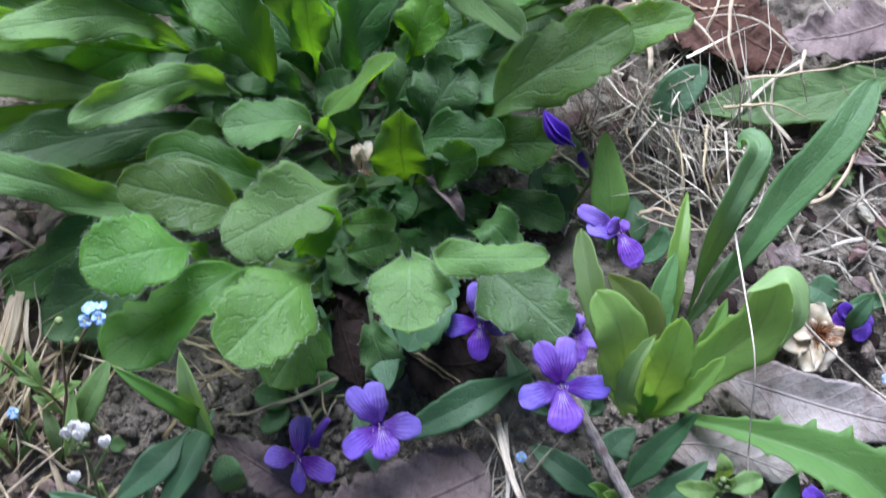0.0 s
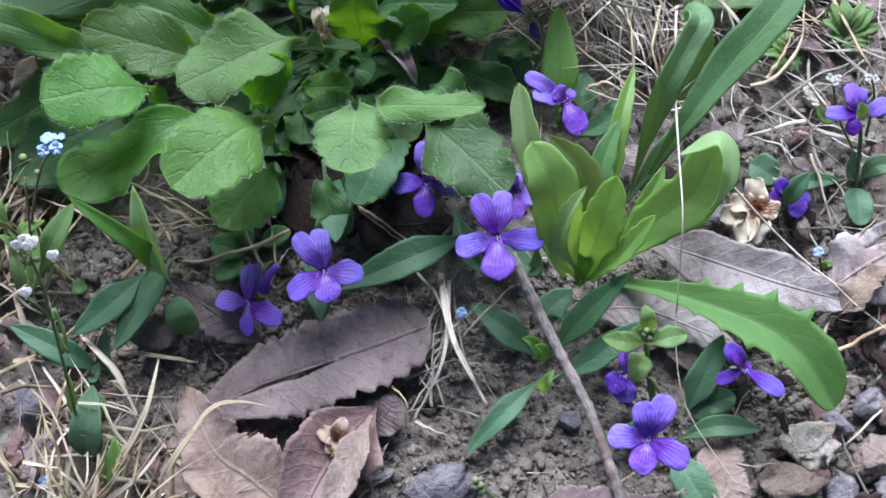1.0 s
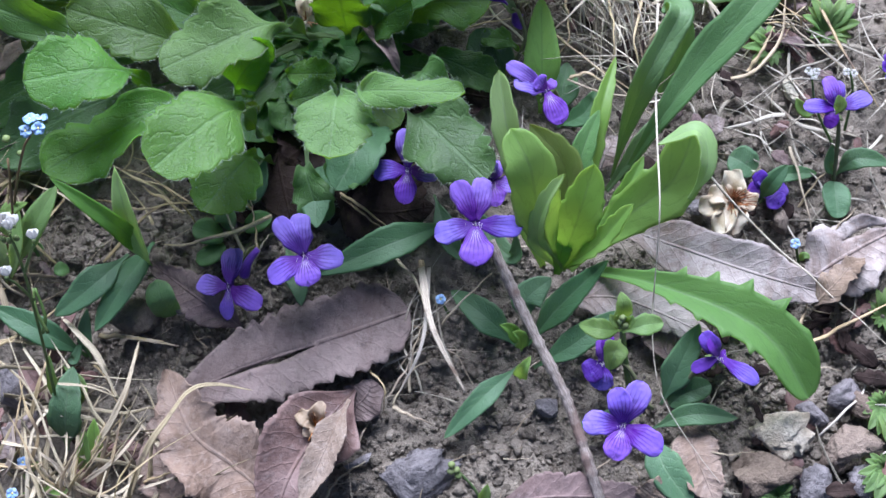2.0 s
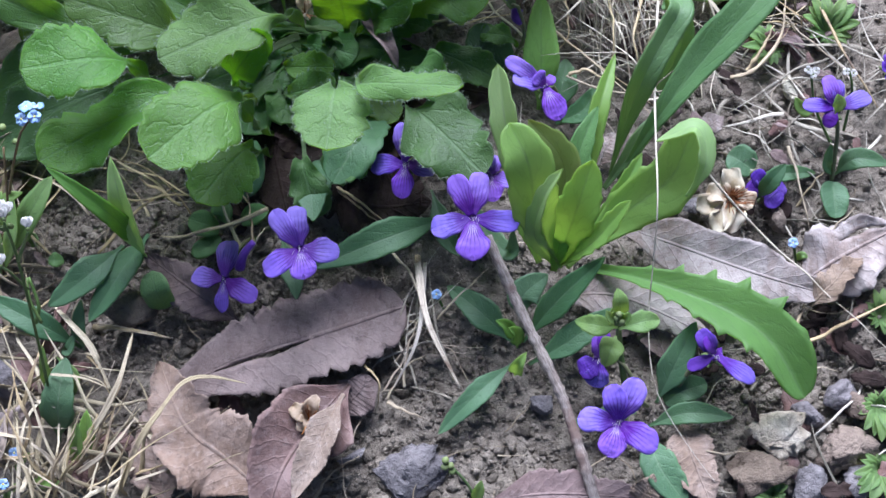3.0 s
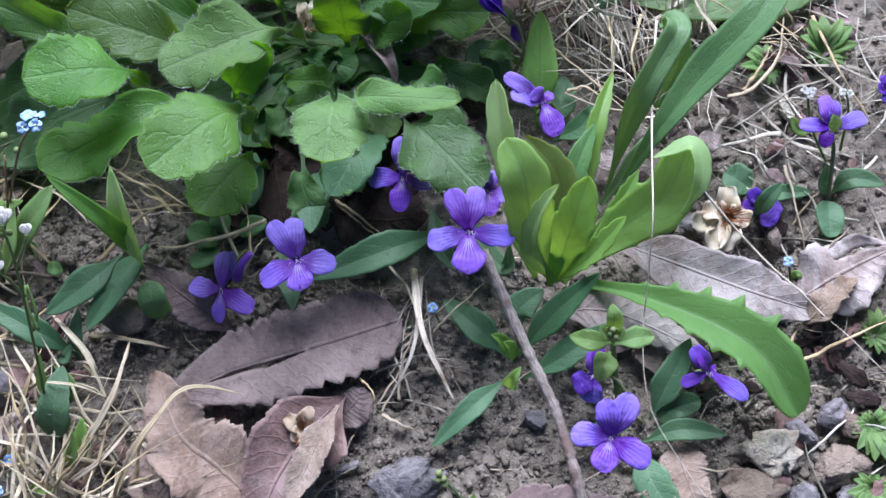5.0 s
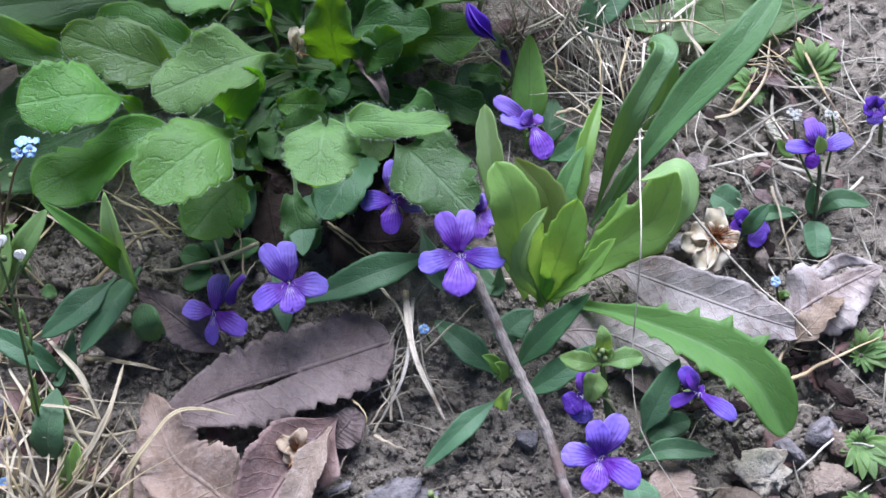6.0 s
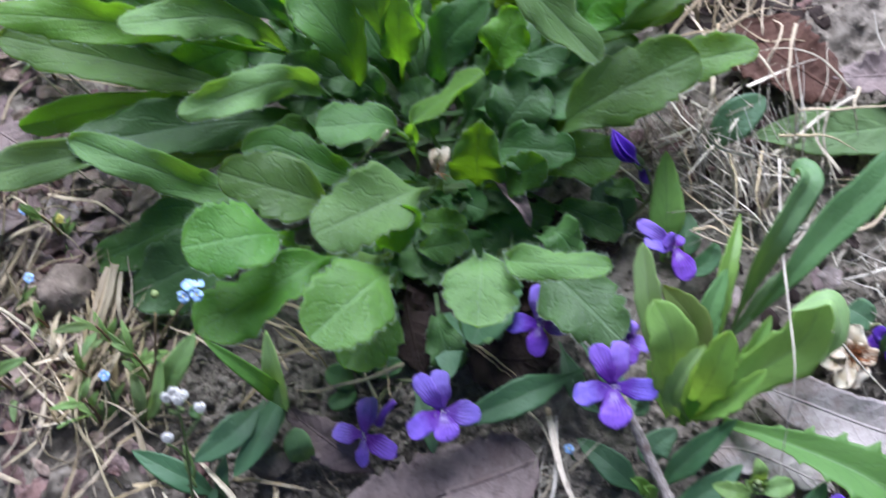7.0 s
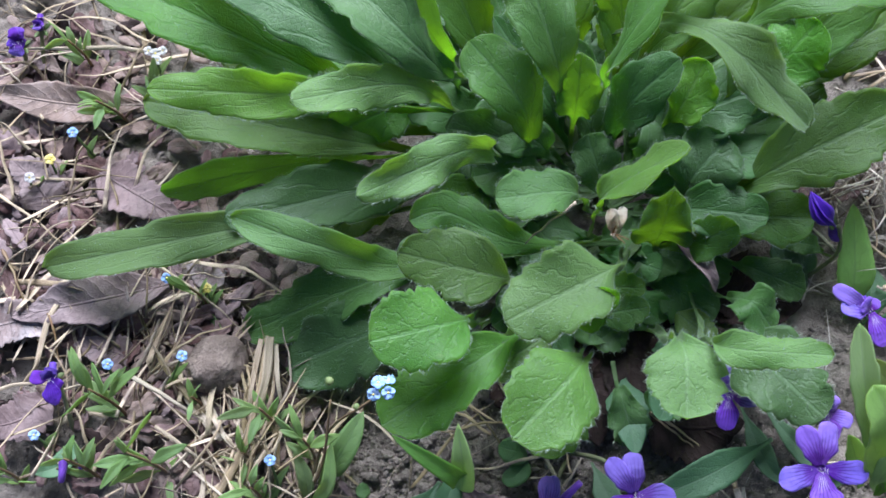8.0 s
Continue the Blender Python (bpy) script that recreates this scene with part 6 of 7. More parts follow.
tuft((-0.1003, -0.0485, 0.0000), 16, 75, 1.1, 0.040, 6, "pale withered tuft of flat grass blades", M_STRAW, 0.0007)
tuft((-0.1145, -0.0398, 0.0000), 12, 60, 1.1, 0.030, 7, "pale withered tuft of flat grass blades", M_STRAW, 0.0006)
tuft((-0.0841, -0.0532, 0.0000), 6, 80, 1.1, 0.038, 8, "pale withered tuft of flat grass blades", M_STRAW, 0.0007)
tuft((-0.1295, 0.0152, 0.0000), 14, 85, 1.1, 0.034, 9, "pale withered grass blades beside the rosette", M_STRAW, 0.0009)
tuft((-0.1250, 0.0248, 0.0000), 14, 90, 1.0, 0.032, 10, "pale withered grass under the rosette", M_STRAW, 0.0006)
tuft((0.1049, 0.0521, 0.0000), 12, 150, 1.1, 0.026, 11, "thin dead grass stems on bare soil", M_STRAW, 0.0004)
dry_bed([((-0.1085, -0.0261, 0.0000), 0.012, 16, 70, 0.034), ((-0.0959, -0.0448, 0.0000), 0.012, 16, 60, 0.036), ((-0.1118, -0.0486, 0.0000), 0.012, 14, 100, 0.03), ((-0.0803, -0.0480, 0.0000), 0.008, 8, 70, 0.03)], "dry_grass_mat", "withered pale tuft of dead grass blades on soil", 1, (0.0004, 0.0010), (0.0005, 0.010))
dry_bed([((0.0376, 0.0754, 0.0000), 0.010, 18, 80, 0.024), ((0.0564, 0.0568, 0.0000), 0.012, 30, 105, 0.030), ((0.0691, 0.0707, 0.0000), 0.012, 16, 80, 0.034), ((0.0507, 0.0845, 0.0000), 0.010, 14, 60, 0.026)], "dry_grass_mat", "tangled pale dead grass behind the violets", 2, (0.0002, 0.0005), (0.001, 0.012), M_STRAW_PALE)
dry_bed([((-0.1269, 0.0384, 0.0000), 0.009, 10, 75, 0.034), ((-0.1444, 0.0290, 0.0000), 0.014, 10, 40, 0.030), ((-0.1714, 0.0832, 0.0000), 0.024, 80, 40, 0.030), ((-0.1708, 0.1318, 0.0000), 0.022, 70, 150, 0.032), ((-0.1600, 0.0500, 0.0000), 0.018, 40, 60, 0.026), ((-0.1412, 0.0617, 0.0000), 0.014, 20, 20, 0.028)], "dry_grass_mat", "scattered dead grass and straw beside the rosette", 3, (0.0003, 0.0008), (0.0005, 0.009))
dry_bed([((-0.1251, 0.0396, 0.0000), 0.012, 34, 80, 0.034), ((-0.1212, 0.0182, 0.0000), 0.012, 16, 60, 0.03), ((-0.0769, 0.0267, 0.0000), 0.010, 9, 120, 0.034), ((-0.0663, 0.0255, 0.0000), 0.010, 7, 120, 0.03)], "dry_grass_mat", "dead grass under the rosette's lowest leaves", 4, (0.0003, 0.0008), (0.0005, 0.010))
dry_bed([((0.1118, 0.0478, 0.0000), 0.020, 60, 150, 0.030), ((0.0951, 0.0170, 0.0000), 0.022, 36, 130, 0.02), ((0.0989, -0.0386, 0.0000), 0.014, 14, 30, 0.02), ((-0.0098, -0.0169, 0.0000), 0.010, 16, 70, 0.025), ((0.0401, 0.0569, 0.0000), 0.016, 24, 150, 0.03), ((0.0935, 0.0413, 0.0000), 0.02, 30, 120, 0.02)], "dry_grass_mat", "thin dry stems scattered over bare soil", 5, (0.0002, 0.0005), (0.0003, 0.004), M_STRAW_PALE)
dry_bed([((-0.0083, -0.0304, 0.0000), 0.03, 40, 40, 0.012), ((-0.0529, -0.0440, 0.0000), 0.03, 30, 10, 0.012), ((0.0738, -0.0178, 0.0000), 0.04, 40, 10, 0.012), ((-0.0720, 0.0026, 0.0000), 0.03, 30, 60, 0.014)], "root_bits", "fine dry rootlets and straw bits in the soil", 6, (0.00012, 0.0003), (0.0, 0.002))


# ---- stones and soil crumbs ----
def stone(at, size, mat, label, squash=(1, 1, 0.7), turn=0.0, facet=0.25, rough=0.22):
    ob = part("stone", lump(at, size, count(), rough * 1.5, 4, squash, turn, facet + 0.1), mat)
    return tagged(ob, label, "stone", "loose stones")


stone((0.0766, -0.0566, 0.0020), 0.0062, M_STONE, "pale beige rough stone half sunk in soil", (1.10, 0.92, 0.80), 0.3, 0.30, 0.42)
stone((-0.0147, -0.0566, 0.0000), 0.0105, M_STONE_GREY, "flat blue-grey angular stone in soil", (1.0, 0.72, 0.30), 0.4, 0.55, 0.42)
stone((-0.0812, -0.0060, 0.0030), 0.0066, M_STONE_BROWN, "light-brown rounded stone under violet leaves", (1.1, 0.8, 0.7), 0.4)
stone((-0.1334, 0.0472, 0.0040), 0.0086, M_STONE_BROWN, "round grey-brown stone beside dead grass", (1.0, 0.88, 0.85), 0.5, -0.06, 0.12)
stone((0.0946, -0.0496, 0.0000), 0.0050, M_STONE_GREY, "small grey stone on soil", (1, 0.7, 0.6), 0.3)
stone((0.0861, -0.0529, 0.0000), 0.0045, M_STONE_GREY, "small grey stone beside a pale one", (1.2, 0.7, 0.6), 2.3)
stone((0.0990, -0.0523, 0.0000), 0.0045, M_STONE_BROWN, "upright brown stone in soil", (0.6, 1.1, 0.8), 0.2)
stone((0.0941, -0.0623, 0.0000), 0.0070, M_STONE_BROWN, "dark rough lump of earth and stone", (1.0, 1.0, 0.7), 0.9, 0.3, 0.4)
stone((0.0710, -0.0652, 0.0000), 0.0075, M_STONE_BROWN, "rough brown clod of earth", (1.3, 0.8, 0.6), 0.1, 0.3, 0.4)
stone((0.0840, -0.0708, 0.0000), 0.0055, M_STONE_GREY, "grey-pink stone at the edge of the soil patch", (1.1, 0.9, 0.6), 1.0, 0.4)
stone((0.0963, -0.0722, 0.0000), 0.0060, M_STONE_GREY, "grey-pink broken stone on soil", (1.0, 0.8, 0.7), 2.0, 0.4)
stone((0.0888, -0.0031, 0.0010), 0.0030, M_STONE_BROWN, "small dark seed-like stone on soil", (0.8, 1.3, 0.9))
stone((0.0213, -0.0426, 0.0000), 0.0030, M_STONE_GREY, "small grey pebble by a twig")
stone((-0.1142, -0.0196, 0.0000), 0.0055, M_STONE_GREY, "blue-grey pebble under straw", (0.9, 1.1, 0.7), 0.3)
stone((-0.0275, -0.0498, 0.0000), 0.0030, M_STONE_GREY, "thin grey stone flake on soil", (1.5, 0.5, 0.4), 0.3, 0.4)
stone((0.0687, 0.0043, 0.0000), 0.0030, M_STONE_GREY, "small grey pebble on bare soil", (1.3, 0.8, 0.6))
stone((0.0986, 0.0337, 0.0010), 0.0030, M_STONE, "small pale stone on soil", (0.7, 1.3, 0.7), 0.3)
stone((0.1045, -0.0289, 0.0000), 0.0028, M_STONE_BROWN, "small brown pebble on soil", (1, 0.8, 0.7))


def crumbs(spots, seed, name, label, sizes, mat, detail=1):
    """Loose crumbs of earth strewn over an area: spots of (place, half-width, half-depth, count)."""
    rng = np.random.RandomState(seed)
    kinds = [lump((0, 0, 0), 1.0, seed + k, 0.95, detail, (1, 1, 0.8), 0.0, 0.35) for k in range(9)]
    vs, fs, n = [], [], 0
    for at, w, d, num in spots:
        for _ in range(num):
            v, f, _u = kinds[rng.randint(9)]
            s = sizes[0] + (sizes[1] - sizes[0]) * rng.rand() ** 2.5
            a = rng.rand() * 6.28
            x, y = at[0] + rng.uniform(-w, w), at[1] + rng.uniform(-d, d)
            r = np.array([[math.cos(a), -math.sin(a), 0], [math.sin(a), math.cos(a), 0], [0, 0, 1]])
            vs.append(v @ r.T * s * rng.uniform(0.7, 1.3, 3) + (x, y, soil_height(x, y) + 0.15 * s))
            fs += [tuple(i + n for i in q) for q in f]
            n += len(v)
    v = np.concatenate(vs)
    return tagged(part(name, (v, fs, np.zeros((len(v), 2))), mat), label, "soil", kind="stuff")


crumbs([((0.0, 0.05, 0), 0.20, 0.14, 11000), ((0.02, -0.04, 0), 0.11, 0.04, 12000), ((-0.06, 0.004, 0), 0.045, 0.026, 5000)], 11, "soil_crumbs", "fine grey-brown crumbs of dry soil", (0.0002, 0.0009), M_SOIL)
crumbs([((0.03, -0.05, 0), 0.10, 0.035, 900), ((0.10, 0.03, 0), 0.04, 0.05, 520), ((0.088, -0.052, 0), 0.028, 0.024, 420), ((-0.03, -0.01, 0), 0.08, 0.05, 300), ((-0.06, 0.004, 0), 0.045, 0.022, 260), ((-0.10, 0.03, 0), 0.06, 0.08, 200)], 12, "soil_clods", "rough clods of dry grey-brown earth", (0.0006, 0.0023), M_SOIL, 2)
crumbs([((0.02, 0.02, 0), 0.16, 0.11, 420)], 13, "gravel", "scattered small grey and beige pebbles", (0.0004, 0.0012), M_STONE_BROWN, 2)


def flakes(spots, seed, name, label, mat):
    """Broken bits of dead leaf strewn over the litter: spots of (place, spread, count)."""
    rng = np.random.RandomState(seed)
    geos = []
    for at, spread, n in spots:
        for _ in range(n):
            p = np.array(at) + np.array([*(rng.randn(2) * spread), 0.0])
            a, L = rng.rand() * 6.28, rng.uniform(0.0015, 0.006)
            d = np.array([math.cos(a), math.sin(a), 0]) * L
            p[2] = rng.uniform(0.0, 0.003)
            geos.append(blade([p - d, p + (0, 0, rng.uniform(0, 0.3) * L), p + d + (0, 0, rng.uniform(-0.2, 0.4) * L)], L * rng.uniform(0.7, 1.5), "blunt", 8, 4, rng.randn() * 14, 0, 6, rng.randn() * 0.2, 0.25, 1.5, 0.4, 4, thick=0.00015, seed=rng.randint(9999)))
    return tagged(part(name, join_geo(geos), mat), label, "leaf litter", kind="stuff")


flakes([((-0.1699, 0.0830, 0.0000), 0.026, 90), ((-0.1708, 0.1318, 0.0000), 0.022, 60), ((-0.1558, 0.0351, 0.0000), 0.02, 50), ((0.0727, 0.0666, 0.0000), 0.022, 16), ((0.0925, -0.0349, 0.0000), 0.02, 14), ((0.1030, 0.0422, 0.0000), 0.02, 10), ((-0.1030, -0.0411, 0.0000), 0.02, 25)], 31, "leaf_litter", "broken brown bits of dead leaves on soil", M_DEAD_RED)
flakes([((-0.1699, 0.0830, 0.0000), 0.026, 24), ((-0.1708, 0.1318, 0.0000), 0.022, 16), ((0.0727, 0.0666, 0.0000), 0.022, 30), ((0.0950, -0.0293, 0.0000), 0.02, 30), ((0.0864, -0.0656, 0.0000), 0.015, 12)], 32, "leaf_litter", "broken dark-brown bits of dead leaves", M_DEAD_DARK)


# ---- papery husks ----
def husk(at, wings, label, width=0.0055, fibres=70, mat=None):
    h = thing("seed_husk", (at[0], at[1], 0.0), label, "seed husk", "dry husks")
    rng = np.random.RandomState(count())
    for tip in wings:
        a, t = np.array(at), np.array(tip)
        m = (a + t) / 2 + (0, 0, 0.0018)
        part("wing", blade([a, m, t], width, "petal", 14, 8, 0, 0, 10, 0.35, 0.34, 1.8, thick=0.0003, ragged=0.12, seed=count()), mat or M_HUSK, h)
    geos = []
    for _ in range(fibres):
        d = rng.randn(3) * (0.0021, 0.0021, 0.0010) + (0.0008, -0.0012, 0.0030)
        geos.append(tube([np.array(at), np.array(at) + d * 0.6 + (0, 0, 0.0008), np.array(at) + d + (0, 0, 0.0014)], 0.00020, 0.00012, 4, 4))
    part("fibres", join_geo(geos), M_FIBRE, h)


husk((0.0763, 0.0037, 0.0040), [(0.0774, 0.0110, 0.0070), (0.0700, 0.0054, 0.0060), (0.0673, 0.0020, 0.0040), (0.0703, -0.0048, 0.0050), (0.0748, -0.0059, 0.0050), (0.0817, 0.0012, 0.0060)], "cream papery seed husk with rust-brown fibres on soil", 0.0058)
husk((-0.0368, -0.0404, 0.0080), [(-0.0404, -0.0367, 0.0100), (-0.0340, -0.0350, 0.0120), (-0.0385, -0.0431, 0.0090)], "small tan papery husk lying on a reddish dead leaf", 0.0042, 16, M_HUSK_TAN)
husk((-0.0275, 0.0646, 0.0160), [(-0.0277, 0.0700, 0.0200), (-0.0241, 0.0701, 0.0200), (-0.0266, 0.0640, 0.0150)], "dry cream husk caught at the heart of the rosette", 0.0034, 5)


# ---- small flowering weeds ----
def disc_flower(parent, at, r, mat, n=5, eye=True, tilt=(0, -0.3, 1.0), cone=0.0):
    """A tiny round flower of n petals with a yellow eye."""
    w = Vector(tilt).normalized()
    e1 = w.orthogonal().normalized()
    e2 = w.cross(e1)
    a0 = random.random() * 6
    f = part("flower", lump(at, r * 0.22, count(), 0.1, 1), M_YELLOW if eye else M_CALYX, parent)
    for k in range(n):
        a = a0 + k * 6.283 / n
        d = np.array((e1 * math.cos(a) + e2 * math.sin(a)) * math.cos(cone) + w * math.sin(cone))
        c = np.array(at)
        part("petal", blade([c + d * r * 0.12, c + d * r * 0.6 + np.array(w) * r * 0.12, c + d * r], r * (0.95 if cone < 0.5 else 0.62), "petal", 6, 4, 0, 0, 4, 0.1, thick=0.0001, seed=count()), mat, f)


def weed(name, at, label, category, stems, leaves, mat_leaf=None, mat_stem=None):
    """A small weed: stems as lines of points, leaves as (points, width)."""
    w = thing(name, (at[0], at[1], 0.0), label, category)
    for s in stems:
        part("stem", tube(s, 0.00042, 0.0003, 6, 12), mat_stem or M_STEM, w)
    for pts, width in leaves:
        part("leaf", blade(pts, width, "lance", 16, 6, 0, 0, 14, 0, 0.05, seed=count()), mat_leaf or M_WEED, w)
    return w


FMN = weed("forget_me_not", (-0.1120, 0.0310, 0.0000), "forget-me-not with a cluster of tiny sky-blue flowers on a reddish stem", "forget-me-not",
    [[(-0.1153, 0.0078, 0.0000), (-0.1058, 0.0244, 0.0180), (-0.0941, 0.0283, 0.0420), (-0.0894, 0.0303, 0.0480)], [(-0.1153, 0.0093, 0.0000), (-0.1079, 0.0183, 0.0140), (-0.1024, 0.0317, 0.0300)]],
    [([(-0.1142, 0.0089, 0.0010), (-0.1075, 0.0123, 0.0140), (-0.1048, 0.0227, 0.0180)], 0.004), ([(-0.1149, 0.0075, 0.0010), (-0.1135, 0.0147, 0.0080), (-0.1157, 0.0226, 0.0080)], 0.004), ([(-0.1115, 0.0130, 0.0020), (-0.1031, 0.0199, 0.0120), (-0.0963, 0.0291, 0.0140)], 0.0075)], mat_stem=M_STEM_RED)
for _p, _t in (((-0.0907, 0.0301, 0.0490), (-0.3, -0.5, 1)), ((-0.0874, 0.0299, 0.0500), (0.2, -0.4, 1)), ((-0.0893, 0.0325, 0.0500), (0, 0.3, 1)), ((-0.0870, 0.0327, 0.0490), (0.2, 0.8, 0.6))):
    disc_flower(FMN, _p, 0.0016, M_BLUE, 5, True, _t)
part("bud", lump((-0.0865, 0.0325, 0.0480), 0.0008, 1, 0.1, 2), M_CALYX, FMN)
part("bud", lump((-0.0956, 0.0286, 0.0400), 0.0008, 2, 0.1, 2), M_CALYX, FMN)
part("bud", lump((-0.1019, 0.0360, 0.0320), 0.0011, 3, 0.1, 2), M_CALYX, FMN)

CRESS = weed("bittercress", (-0.1067, -0.0100, 0.0000), "slender cress with small white flowers on a thin reddish stem", "cress",
    [[(-0.1027, -0.0297, 0.0000), (-0.0969, -0.0173, 0.0250), (-0.0926, -0.0030, 0.0480), (-0.0909, 0.0024, 0.0600)], [(-0.0926, -0.0030, 0.0480), (-0.0890, -0.0011, 0.0540), (-0.0866, -0.0000, 0.0580)], [(-0.0945, -0.0068, 0.0380), (-0.0953, -0.0047, 0.0460), (-0.0966, -0.0038, 0.0480)], [(-0.0958, -0.0122, 0.0260), (-0.0969, -0.0074, 0.0300), (-0.0967, -0.0024, 0.0320)]],
    [([(-0.1023, -0.0270, 0.0010), (-0.1011, -0.0198, 0.0100), (-0.1002, -0.0149, 0.0140)], 0.003), ([(-0.1009, -0.0300, 0.0010), (-0.0940, -0.0232, 0.0080), (-0.0989, -0.0168, 0.0080)], 0.0025)], mat_stem=M_STEM)
for _p in ((-0.0913, 0.0044, 0.0610), (-0.0892, 0.0034, 0.0620), (-0.0929, 0.0034, 0.0610), (-0.0862, 0.0006, 0.0590), (-0.0962, -0.0038, 0.0490), (-0.0902, 0.0024, 0.0620)):
    disc_flower(CRESS, _p, 0.0027, M_WHITE, 4, False, (0.05, 0.95, 0.5), 1.12)
for _p in ((-0.0918, 0.0016, 0.0580), (-0.0929, 0.0020, 0.0580), (-0.0907, 0.0023, 0.0570)):
    part("bud", lump(_p, 0.0009, count(), 0.1, 2, (0.8, 0.8, 1.3)), M_CALYX, CRESS)
part("seed_pod", tube([(-0.0975, -0.0118, 0.0250), (-0.0956, -0.0085, 0.0280), (-0.0963, -0.0024, 0.0320)], 0.00055, 0.0003, 6, 8), M_STEM, CRESS)

dry_bed([((-0.1405, 0.0041, 0.0000), 0.014, 20, 60, 0.034), ((-0.1184, 0.0168, 0.0000), 0.012, 16, 100, 0.028), ((-0.1440, 0.0487, 0.0000), 0.012, 16, 30, 0.026)], "dry_grass_mat", "tangled straw among small weeds beside the rosette", 17, (0.0003, 0.0009), (0.0005, 0.008))
flakes([((-0.1420, 0.0074, 0.0000), 0.016, 60), ((-0.1438, 0.0553, 0.0000), 0.016, 40)], 37, "leaf_litter", "broken reddish-brown bits of dead leaves among straw", M_DEAD_RED)

flakes([((-0.1412, 0.0617, 0.0000), 0.020, 70), ((-0.1312, 0.0271, 0.0000), 0.016, 40), ((-0.1783, 0.1164, 0.0000), 0.016, 50), ((-0.1544, 0.1377, 0.0000), 0.016, 40)], 41, "leaf_litter", "broken tan bits of dead leaves and bark on soil", M_DEAD_TAN)
for _k, (_a, _b, _c, _w) in enumerate((((-0.1182, 0.0518, 0.0090), (-0.1216, 0.0368, 0.0120), (-0.1358, 0.0144, 0.0040), 0.0028), ((-0.1209, 0.0518, 0.0070), (-0.1243, 0.0388, 0.0100), (-0.1270, 0.0278, 0.0060), 0.0018), ((-0.1171, 0.0497, 0.0080), (-0.1174, 0.0392, 0.0100), (-0.1174, 0.0309, 0.0040), 0.0016), ((-0.1376, 0.0397, 0.0040), (-0.1330, 0.0286, 0.0080), (-0.1294, 0.0230, 0.0050), 0.0022), ((-0.0060, -0.0030, 0.0040), (-0.0050, -0.0200, 0.0100), (0.0010, -0.0370, 0.0060), 0.0022), ((-0.0040, -0.0030, 0.0030), (-0.0080, -0.0230, 0.0080), (-0.0160, -0.0350, 0.0030), 0.0014))):
    _g = thing("withered_grass", (_a[0], _a[1], 0.0), "broad flat bleached blade of dead grass", "dry grass", "broad dry blades")
    part("blade", blade([_a, _b, _c], _w, "grass", 22, 4, 20 - 9 * _k, 40, 16, 0, 0.1, 2.0, seed=count()), M_STRAW if _k < 4 else M_STRAW_PALE, _g)

flakes([((-0.1699, 0.0830, 0.0000), 0.024, 60), ((-0.1783, 0.1164, 0.0000), 0.018, 40), ((-0.1735, 0.0572, 0.0000), 0.020, 40), ((-0.1299, 0.0388, 0.0000), 0.014, 30), ((0.0964, 0.0408, 0.0000), 0.02, 12)], 43, "leaf_litter", "rotting bits of dead leaves among straw", M_DEAD)

dry_bed([((0.0620, 0.1131, 0.0000), 0.012, 44, 70, 0.030), ((0.0529, 0.1247, 0.0000), 0.010, 20, 60, 0.028)], "dry_grass_mat", "pale dead grass behind the rosette", 19, (0.0003, 0.0007), (0.001, 0.012))
flakes([((0.0601, 0.1117, 0.0000), 0.014, 60)], 47, "leaf_litter", "brown bits of dead leaves behind the rosette", M_DEAD_DARK)

